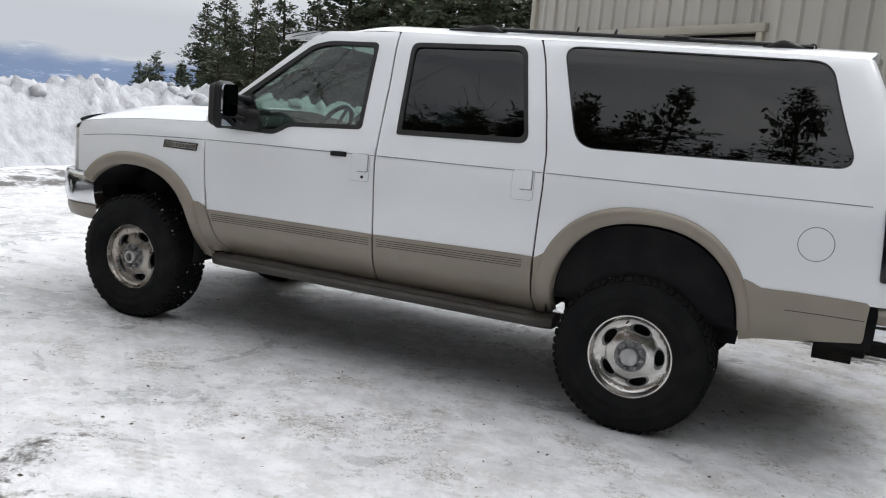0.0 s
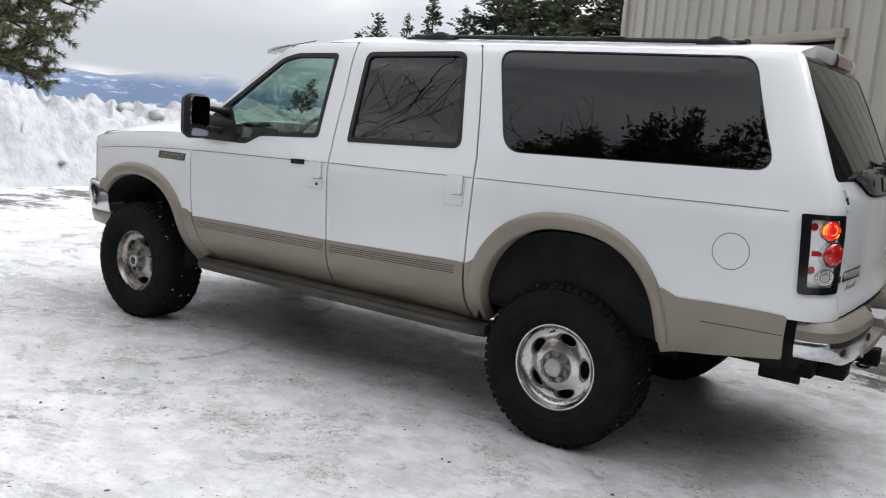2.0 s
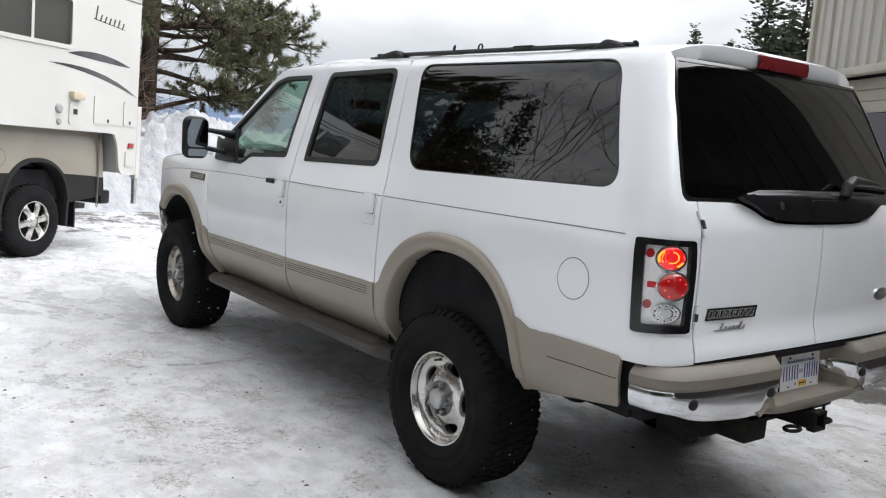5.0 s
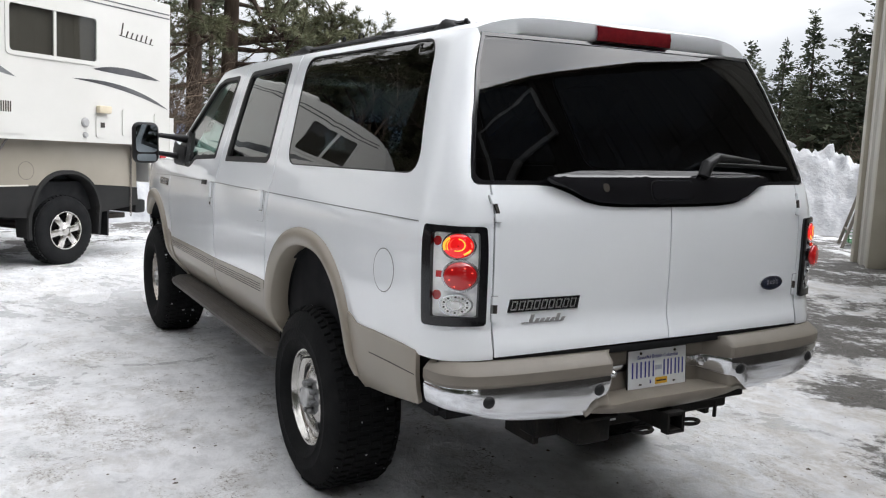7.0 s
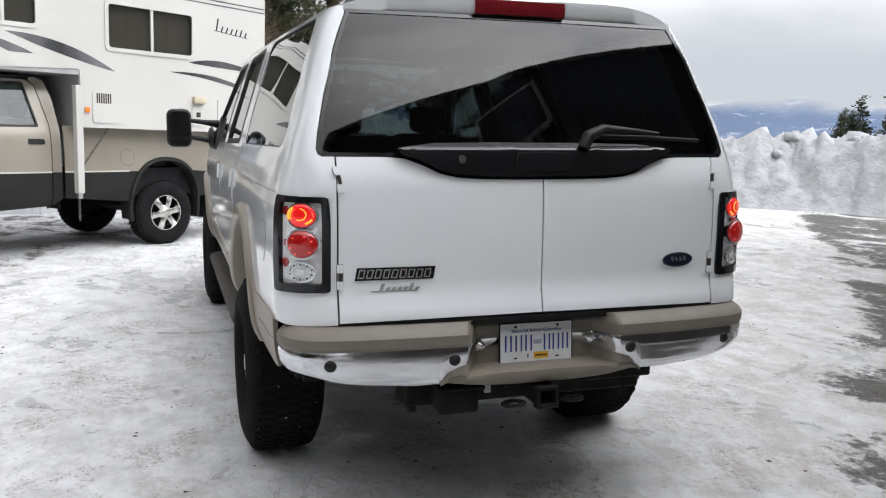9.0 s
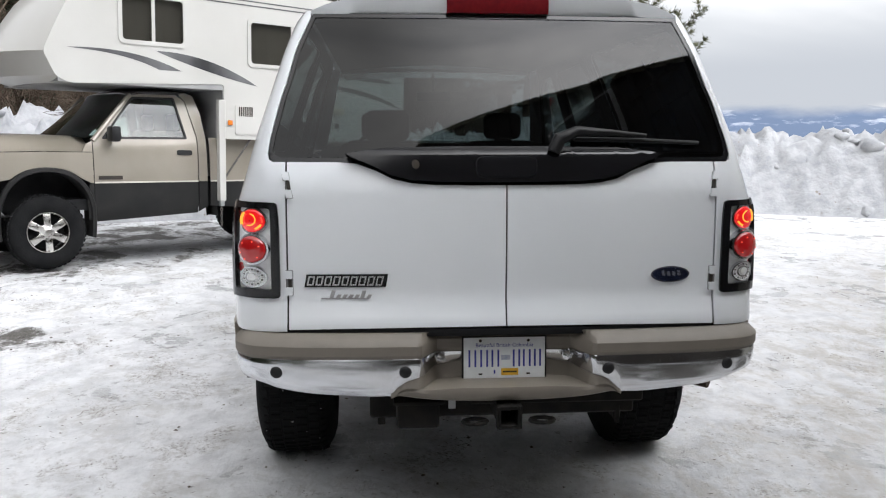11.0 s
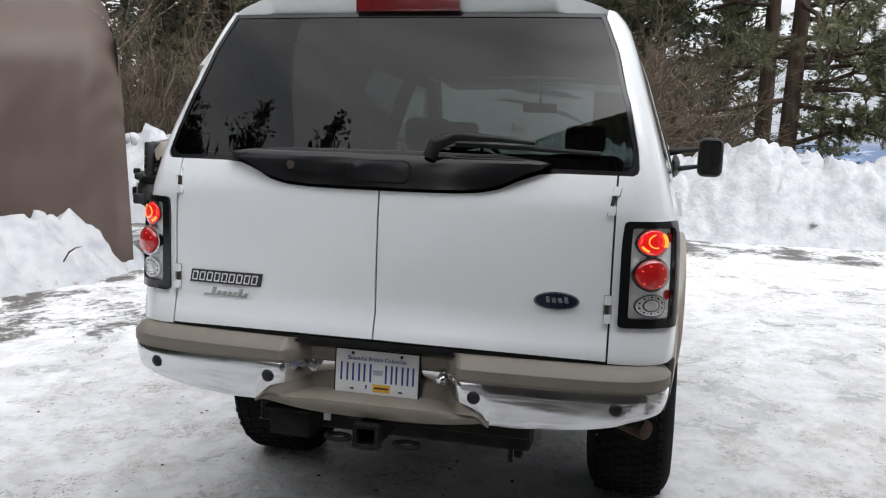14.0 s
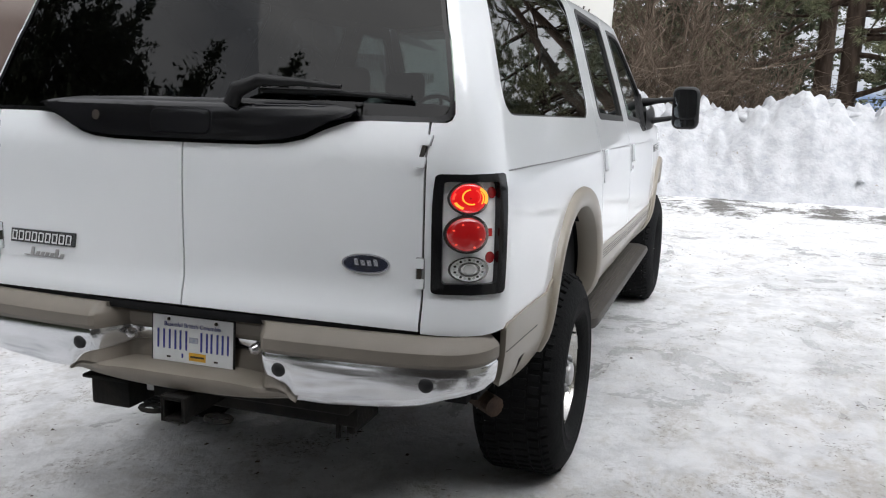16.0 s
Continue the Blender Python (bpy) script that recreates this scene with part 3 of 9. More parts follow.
# the ridge stands on the outer side of the line
BANK = [(-1.0, 15.2, 1.3), (-4.0, 13.6, 1.35), (-6.8, 11.8, 1.35), (-9.3, 9.9, 1.35), (-10.9, 7.4, 1.4), (-11.4, 5.0, 1.3), (-11.25, 3.4, 1.42), (-11.2, 2.7, 1.72), (-11.1, 1.4, 1.45), (-11.0, -0.4, 1.75), (-10.7, -2.2, 1.6), (-9.9, -5.0, 1.75), (-9.4, -6.0, 2.0), (-9.1, -6.8, 1.45), (-8.4, -8.2, 1.2), (-6.4, -11.5, 1.0)]
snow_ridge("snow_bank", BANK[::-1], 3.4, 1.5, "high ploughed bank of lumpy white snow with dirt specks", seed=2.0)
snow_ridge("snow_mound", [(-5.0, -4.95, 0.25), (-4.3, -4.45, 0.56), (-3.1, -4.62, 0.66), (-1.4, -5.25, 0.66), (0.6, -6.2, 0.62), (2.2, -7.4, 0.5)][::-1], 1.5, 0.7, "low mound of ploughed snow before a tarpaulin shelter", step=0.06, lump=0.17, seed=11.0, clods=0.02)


def far_material(name, c1, c2, scale, lo, hi):
    m = bpy.data.materials.new(name)
    m.use_nodes = True
    n, l = m.node_tree.nodes, m.node_tree.links
    b = n["Principled BSDF"]
    b.inputs["Roughness"].default_value, b.inputs["Specular IOR Level"].default_value = 1.0, 0.0
    tc, mp, t, r = n.new("ShaderNodeTexCoord"), n.new("ShaderNodeMapping"), n.new("ShaderNodeTexNoise"), n.new("ShaderNodeValToRGB")
    mp.inputs["Scale"].default_value = (1, 1, 4.5)
    t.inputs["Scale"].default_value, t.inputs["Detail"].default_value, t.inputs["Roughness"].default_value = scale, 7, 0.62
    r.color_ramp.elements[0].position, r.color_ramp.elements[0].color = lo, (*c1, 1)
    r.color_ramp.elements[1].position, r.color_ramp.elements[1].color = hi, (*c2, 1)
    l.new(tc.outputs["Object"], mp.inputs["Vector"])
    l.new(mp.outputs["Vector"], t.inputs["Vector"])
    l.new(t.outputs["Fac"], r.inputs["Fac"])
    l.new(r.outputs["Color"], b.inputs["Base Color"])
    return m


def far_range(name, dist, az0, az1, heights, base, mat, label, depth=500, seed=0.0):
    """A far chain of hills: a ribbon of slopes that rises away from the valley."""
    rows = []
    steps = 120
    for i in range(steps + 1):
        f = i / steps
        a = radians(az0 + (az1 - az0) * f)
        top = hermite(heights, az0 + (az1 - az0) * f)
        row = []
        for j in range(13):
            s = j / 12
            d = dist + depth * s
            z = base + (top - base) * smoothstep(0, 1, s) * (1 + 0.10 * noise.fractal(Vector((f * 14, s * 3, seed)), 1, 2, 4))
            row.append((d * math.cos(a), d * math.sin(a), z))
        rows.append(row)
    bm = grid(rows)
    bmesh.ops.recalc_face_normals(bm, faces=bm.faces)
    return tagged(part(name, bm, mat, sharp=0), label, "hills", kind="structure")


# distance haze is mixed into these blue-grey base colours
M_FAR1 = far_material("forest_with_painted_haze", (0.12, 0.158, 0.235), (0.36, 0.395, 0.46), 0.0075, 0.56, 0.67)
M_FAR2 = far_material("hill_with_painted_haze", (0.13, 0.16, 0.22), (0.34, 0.38, 0.44), 0.012, 0.48, 0.66)
far_range("backdrop_mountains", 3300, 95, 200, [(95, 130), (118, 110), (128, 120), (134, 60), (138, 95), (142, 120), (146, 70), (152, 110), (158, 125), (166, 118), (176, 120), (200, 120)], -190, M_FAR1, "far mountains with snow fields, blue haze painted into their colour", 900, 3.0)
far_range("backdrop_hill", 1300, 148, 178, [(148, -110), (153, -60), (156.5, -14), (159, 8), (160.5, 10), (163, -8), (167, -40), (172, -60), (178, -90)], -190, M_FAR2, "wooded hill in the valley, grey haze painted into its colour", 160, 5.0)


def low_cloud():
    """A torn sheet of cloud that hangs over the tops of the far mountains."""
    m = bpy.data.materials.new("low_cloud")
    m.use_nodes = True
    n, l = m.node_tree.nodes, m.node_tree.links
    n.clear()
    out, glow, clear, mix = n.new("ShaderNodeOutputMaterial"), n.new("ShaderNodeEmission"), n.new("ShaderNodeBsdfTransparent"), n.new("ShaderNodeMixShader")
    # the sheet's skylight is put in as its own emission, matched to the sky
    glow.inputs["Color"].default_value, glow.inputs["Strength"].default_value = (0.52, 0.55, 0.60, 1), 0.95
    l.new(clear.outputs["BSDF"], mix.inputs[1])
    l.new(glow.outputs["Emission"], mix.inputs[2])
    l.new(mix.outputs["Shader"], out.inputs["Surface"])
    tc, mp, t, sep = n.new("ShaderNodeTexCoord"), n.new("ShaderNodeMapping"), n.new("ShaderNodeTexNoise"), n.new("ShaderNodeSeparateXYZ")
    mp.inputs["Scale"].default_value = (1, 1, 3.0)
    t.inputs["Scale"].default_value, t.inputs["Detail"].default_value = 0.0042, 5
    l.new(tc.outputs["Object"], mp.inputs["Vector"])
    l.new(mp.outputs["Vector"], t.inputs["Vector"])
    l.new(tc.outputs["Object"], sep.inputs["Vector"])
    low, torn, add = n.new("ShaderNodeMapRange"), n.new("ShaderNodeMapRange"), n.new("ShaderNodeMath")
    low.inputs["From Min"].default_value, low.inputs["From Max"].default_value = -15.0, 108.0
    low.inputs["To Min"].default_value, low.inputs["To Max"].default_value = -0.35, 0.8
    l.new(sep.outputs["Z"], low.inputs["Value"])
    l.new(low.outputs["Result"], add.inputs[0])
    l.new(t.outputs["Fac"], add.inputs[1])
    torn.interpolation_type = "SMOOTHSTEP"
    torn.inputs["From Min"].default_value, torn.inputs["From Max"].default_value = 0.42, 1.05
    l.new(add.outputs["Value"], torn.inputs["Value"])
    top = n.new("ShaderNodeMapRange")
    top.interpolation_type = "SMOOTHSTEP"
    top.inputs["From Min"].default_value, top.inputs["From Max"].default_value = 170.0, 380.0
    top.inputs["To Min"].default_value, top.inputs["To Max"].default_value = 1.0, 0.0
    l.new(sep.outputs["Z"], top.inputs["Value"])
    k = n.new("ShaderNodeMath")
    k.operation = "MULTIPLY"
    l.new(torn.outputs["Result"], k.inputs[0])
    l.new(top.outputs["Result"], k.inputs[1])
    l.new(k.outputs["Value"], mix.inputs["Fac"])
    rows = []
    for i in range(81):
        a = radians(92 + 111 * i / 80)
        rows.append([((3150 - 60 * j) * math.cos(a), (3150 - 60 * j) * math.sin(a), -60 + 45 * j) for j in range(11)])
    ob = part("backdrop_cloud", grid(rows), m, sharp=0)
    tagged(ob, "grey low cloud hiding the tops of the mountains", "cloud", kind="structure")


low_cloud()

# ---------------------------------------------------------------- metal building
M_CLAD = material("beige_steel_cladding", (0.40, 0.385, 0.345), 0.45, color2=(0.46, 0.445, 0.40), scale=1.2, bump=0.05, spec=0.4, stretch=(1, 1, 0.3))
M_TRIM = material("tan_steel_trim", (0.36, 0.335, 0.275), 0.45, color2=(0.40, 0.375, 0.31), scale=3)
M_SHADEWALL = material("shade_darkened_wall", (0.035, 0.03, 0.026), 0.6, color2=(0.05, 0.043, 0.037), scale=2, stretch=(1, 1, 0.2))
M_ROOMSHADE = material("painted_room_shade", (0.03, 0.03, 0.03), 0.8, color2=(0.05, 0.05, 0.05), scale=3)
M_PANEDARK = glass("workshop_glass", (0.10, 0.11, 0.12))
WALL0, WALL_WAY = Vector((-4.15, 9.15, 0)), Vector((0.794, -0.608, 0))
WALL_M = Matrix.Translation(WALL0) @ Matrix.Rotation(math.atan2(-0.608, 0.794), 4, "Z")


def rib_profile(s0, s1, depth=0.035, pitch=0.305):
    """Ribbed sheet line: (s, out) points."""
    pts, s = [], s0
    while s < s1 - 1e-4:
        e = min(s + pitch, s1)
        w = e - s
        for f, o in ((0.0, 0.0), (0.62, 0.0), (0.70, depth), (0.92, depth), (1.0, 0.0)):
            pts.append((s + w * f, o))
        s = e
    return pts


def build_metal_building():
    b = thing("metal_building", "beige ribbed steel workshop with a wide door opening", "building", kind="", m=WALL_M)
    length, eave, ridge = BLD_LEN, BLD_EAVE, BLD_RIDGE

    def roof_at(s):
        return max(eave, 4.95 + 0.5 * (s - 8.2))

    door0, door1, head = 0.62, 5.02, 3.0

    def sheet(name, s0, s1, z0, z1=None, mat=None):
        rows = [[], []]
        for s, o in rib_profile(s0, s1):
            rows[0].append((s, -o, z0))
            rows[1].append((s, -o, z1 if z1 is not None else roof_at(s)))
        part(name, grid(rows), mat or M_CLAD, b, smooth=False)

    sheet("wall_sheet", 0, door0, 0)
    sheet("wall_sheet", door0, door1, head)
    sheet("wall_sheet", door1, 8.2, 0)
    # unseen stretch of wall, its shade painted near-black for the car's mirrored glass
    sheet("shade_darkened_sheet", 8.2, length, 0, mat=M_SHADEWALL)
    part("corner_trim", box(-0.07, 0.06, -0.06, 0.05, 0, eave - 0.02, 0.006), M_TRIM, b)
    part("header_trim", box(door0 - 0.05, door1 + 0.12, -0.065, 0.10, head - 0.09, head + 0.02, 0.006), M_TRIM, b)
    for s in (door0 - 0.06, door1 - 0.02):
        part("jamb_trim", box(s, s + 0.10, -0.055, 0.30, 0, head - 0.09, 0.006), M_TRIM, b)
    bm = bmesh.new()
    for s in range(3):
        box(door0 + 0.04, door1 - 0.02, 0.24, 0.29, 2.42 + s * 0.16, 2.575 + s * 0.16, 0.012, bm=bm)
    part("door_panel", bm, M_TRIM, b, "tan roll-up door rolled partly open")
    part("window_band", box(door0 + 0.04, door1 - 0.02, 0.262, 0.270, 1.5, 2.41), M_PANEDARK, b)
    part("door_panel", box(door0 + 0.04, door1 - 0.02, 0.24, 0.29, 0.02, 1.49, 0.012), M_TRIM, b)
    # solid block that fills the inside, the room's darkness put into its colour
    part("back_wall", box(0.05, length - 0.05, 0.45, 8.0, 0.0, eave - 0.2), M_ROOMSHADE, b, smooth=False)
    # roof: one slope that rises from a straight eave
    bm = grid([[(s, -0.10, roof_at(s) + 0.01), (s, 8.2, roof_at(s) + 0.01)] for s in (-0.18, 8.2, length + 0.18)])
    bmesh.ops.solidify(bm, geom=bm.faces[:], thickness=0.10)
    part("roof_slope", bm, M_TRIM, b, smooth=False)
    part("end_wall", box(0.0, 0.04, 0.05, 8.0, 0, eave), M_CLAD, b, smooth=False)
    # a window seen mirrored in the car's glass
    w0, z0 = 10.9, 5.15
    part("window_frame", box(w0, w0 + 1.3, -0.075, -0.02, z0, z0 + 0.95, 0.01), material("white_window_frame", (0.6, 0.6, 0.6), 0.4, color2=(0.66, 0.66, 0.66), scale=5), b)
    part("window_pane", box(w0 + 0.07, w0 + 1.23, -0.082, -0.078, z0 + 0.07, z0 + 0.88), M_PANEDARK, b)


BLD_LEN, BLD_EAVE, BLD_RIDGE = 17.0, 4.95, 6.2
build_metal_building()

# ---------------------------------------------------------------- tarpaulin shelter
M_TARP = material("brown_tarpaulin", (0.064, 0.045, 0.037), 0.5, color2=(0.080, 0.058, 0.048), scale=1.1, bump=0.12, bump_scale=260, spec=0.35)


def build_shelter():
    m = Matrix.Translation((-4.1, -4.78, 0)) @ Matrix.Rotation(math.atan2(-0.78, 0.62), 4, "Z") 
    b = thing("tarpaulin_shelter", "brown fabric shelter stretched over a hidden frame", "shelter", m=m)

    def shoulder(s, top):
        """The roof rounds down at its end."""
        f = max(0.0, 1 - s / 0.55)
        return top - 0.42 * (1 - math.sqrt(1 - f * f))

    def sheet(s0, s1, y0, y1, top, folds):
        rows = []
        n, k = 90, 70
        for i in range(n + 1):
            f = i / n
            s = s0 + (s1 - s0) * f
            row = []
            for j in range(k + 1):
                g = j / k
                z = top * g
                drape = 0.05 * math.sin(f * math.pi) * (1 - 0.2 * g)
                wr = 1.7 * folds * (0.03 * math.sin(s * 9 + 2.2 * z) * (1 - g) ** 0.8 + 0.03 * noise.noise((s * 1.6, z * 0.8, 4.0)) + 0.02 * noise.noise((s * 6 + z * 3.5, z * 1.5, 2.0)))
                wr += 0.045 * math.sin(s * 15 + z) * math.exp(-s / 0.7) * (1 - 0.5 * g)
                seam = 0.025 * math.exp(-((s - 1.55) / 0.02) ** 2)
                # the roof rounds over at the top and at the end
                over = max(0.0, (g - 0.72) / 0.28)
                z = g * shoulder(s, top)
                endr = max(0.0, 1 - (s - s0) / 0.25) if s1 > s0 else 0
                row.append((s - 0.13 * (1 - g) * math.exp(-s / 0.6), -(y0 + 0.60 * over ** 2.2 + 0.10 * endr ** 2 - (drape + wr + seam) * (1 - over ** 2)), z - 0.06 * over ** 2))
            rows.append(row)
        return grid(rows)

    bm = sheet(0.0, 7.0, 0.0, 0.0, 3.05, 1.0)
    part("front_sheet", bm, M_TARP, b, sharp=0)
    rows = []
    for i in range(31):
        y = 0.12 + 2.8 * i / 30
        rows.append([(0.02 - 0.13 * (1 - j / 20) + 0.02 * math.sin(y * 7) * (1 - j / 20), -y, 2.60 * j / 20) for j in range(21)])
    part("end_sheet", grid(rows), M_TARP, b, sharp=0)
    rows = []
    for i in range(21):
        y = 0.60 + 2.4 * i / 20
        z = 2.99 + 0.5 * math.sin(math.pi * (i / 20) * 0.5)
        rows.append([(7.0 * (j / 40) ** 1.6, -y, z - 3.05 + shoulder(7.0 * (j / 40) ** 1.6, 3.05)) for j in range(41)])
    part("roof_sheet", grid(rows), M_TARP, b, sharp=0)


build_shelter()

# ---------------------------------------------------------------- the lifted white wagon
# u runs along the flank, round the rear corner and over the back; z is height
FLANK = [(0.500, 0.8225), (0.600, 0.9175), (0.660, 0.9675), (0.720, 0.9975), (0.780, 1.0115), (0.880, 1.0185), (1.050, 1.0205), (1.220, 1.0155), (1.320, 1.0085), (1.365, 0.9975), (1.420, 0.9825), (1.500, 0.9625), (1.750, 0.8845), (2.000, 0.7985), (2.045, 0.7765), (2.075, 0.7505), (2.120, 0.7125)]
BACK = [(0.60, 1.255), (0.86, 1.300), (0.905, 1.320), (0.945, 1.3165), (0.985, 1.304), (1.03, 1.2955), (1.20, 1.296), (1.40, 1.288), (1.47, 1.268), (1.53, 1.243), (1.80, 1.125), (2.05, 1.005), (2.10, 0.975)]


def flank(x, z):
    w = hermite(FLANK, z)
    if x < -3.1:
        w -= 0.075 * ((-3.1 - x) / 0.95) ** 2
    if x > 0.2:
        w -= 0.012 * ((x - 0.2) / 0.8) ** 2
    return w


def flank_end(z):
    return hermite([(1.35, 1.06), (1.52, 0.985), (2.05, 0.80)], z)


def back_edge(z):
    return hermite([(1.30, 0.8125), (1.42, 0.826), (1.53, 0.848), (1.60, 0.843), (1.70, 0.819), (1.80, 0.789), (1.92, 0.757), (2.05, 0.704)], z)


def back(y, z):
    return hermite(BACK, z) - 0.040 * (y / 0.8) ** 2


def u_of_x(x, z):
    """Where x lies along the girth; past the flank's end it is sought on the rounded corner."""
    if x <= 0.7:
        return x
    end = flank_end(z)
    if x <= end:
        return 0.7 + (x - 0.7) * 0.3 / (end - 0.7)
    lo, hi = 1.0, 1.2
    for _ in range(24):
        mid = (lo + hi) / 2
        lo, hi = (mid, hi) if body_point(mid, z).x < x else (lo, mid)
    return lo


def u_of_corner(y, z):
    """Where the rounded corner or the back stands y metres off the middle line."""
    lo, hi = 1.0, 2.0
    for _ in range(24):
        mid = (lo + hi) / 2
        lo, hi = (mid, hi) if -body_point(mid, z).y > y else (lo, mid)
    return lo


def u_of_y(y, z):
    return 2.0 + 0.8 * y / back_edge(z)


def body_point(u, z):
    if u <= 1.0:
        x = u if u <= 0.7 else 0.7 + (u - 0.7) / 0.3 * (flank_end(z) - 0.7)
        return Vector((x, -flank(x, z), z))
    yc = back_edge(z)
    if u >= 1.2:
        y = (u - 2.0) / 0.8 * yc
        if y <= yc:
            return Vector((back(y, z), y, z))
        u = 4.0 - u
        p = body_point(u, z)
        return Vector((p.x, -p.y, p.z))
    xs = flank_end(z)
    a, b = Vector((xs, -flank(xs, z))), Vector((back(yc, z), -yc))
    sa = Vector((1, 0.024 / 0.64 * (xs - 0.2))) * (b.x - a.x) * 0.62
    sb = Vector((-0.125 * yc, -1)) * (b.y - a.y) * 0.62
    t = (u - 1.0) / 0.2
    q = a * (1 - t) ** 3 + (a + sa) * 3 * t * (1 - t) ** 2 + (b + sb) * 3 * t * t * (1 - t) + b * t ** 3
    return Vector((q.x, q.y, z))


def body(side):
    """side -1: driver's flank, 1: its mirror image."""
    def surface(u, z, d=0.0):
        p = body_point(u, z)
        e = 0.006
        n = (body_point(u + e, z) - body_point(u - e, z)).cross(body_point(u, z + e) - body_point(u, z - e)).normalized()
        p = p + n * d
        return (p, n) if side < 0 else (Vector((p.x, -p.y, p.z)), Vector((n.x, -n.y, n.z)))
    return surface


def arch(cx, cz, rx, rz, a0, a1, n=28, power=2.3):
    """Points along a wheel arch, angles in degrees from the rear over the top."""
    out = []
    for k in range(n + 1):
        a = radians(a0 + (a1 - a0) * k / n)
        c, s = math.cos(a), math.sin(a)
        out.append((cx + rx * math.copysign(abs(c) ** (2 / power), c), cz + rz * math.copysign(abs(s) ** (2 / power), s)))
    return out


def uz(points):
    return [(u_of_x(x, z), z) for x, z in points]


REAR_ARCH = (0.010, 0.62)
FRONT_ARCH = (-3.475, 0.58)


def strip(name, points, width, surface, mat, parent, d=0.002, thick=0.004, label=""):
    """A narrow band along (u, z) points."""
    pts = [Vector(p) for p in points]
    left, right = [], []
    for i, p in enumerate(pts):
        way = (pts[min(i + 1, len(pts) - 1)] - pts[max(i - 1, 0)]).normalized()
        n = Vector((-way.y, way.x)) * width / 2
        left.append(tuple(p + n))
        right.append(tuple(p - n))
    return skin(name, [left + right[::-1]], surface, mat, parent, d, thick, 0.12, label)


def swept_arch(name, center, inner, outer, a0, a1, surface, mat, parent, proud=0.028, power=2.3, depth=0.09, inner_shift=0.0):
    """A wheel-arch flare: a rounded lip that turns into the opening."""
    inn = arch(center[0] + inner_shift, center[1], *inner, a0, a1, 48, power)
    out = arch(*center, *outer, a0, a1, 48, power)
    rows = []
    for (xi, zi), (xo, zo) in zip(inn, out):
        row = []
        for f, h in ((0.0, 0.0), (0.06, 0.55), (0.16, 0.85), (0.34, 1.0), (0.6, 0.97), (0.85, 0.78), (0.96, 0.5), (1.0, 0.0)):
            x, z = xo + (xi - xo) * f, zo + (zi - zo) * f
            p, n = surface(u_of_x(x, max(z, 0.52)), max(z, 0.52), h * proud if f < 1 else proud * 0.4)
            p.z = z
            row.append(p)
        p = row[-1].copy()
        p.y -= math.copysign(depth, p.y)
        row.append(p)
        rows.append(row)
    bm = grid(rows)
    bmesh.ops.recalc_face_normals(bm, faces=bm.faces)
    return part(name, bm, mat, parent, sharp=60)


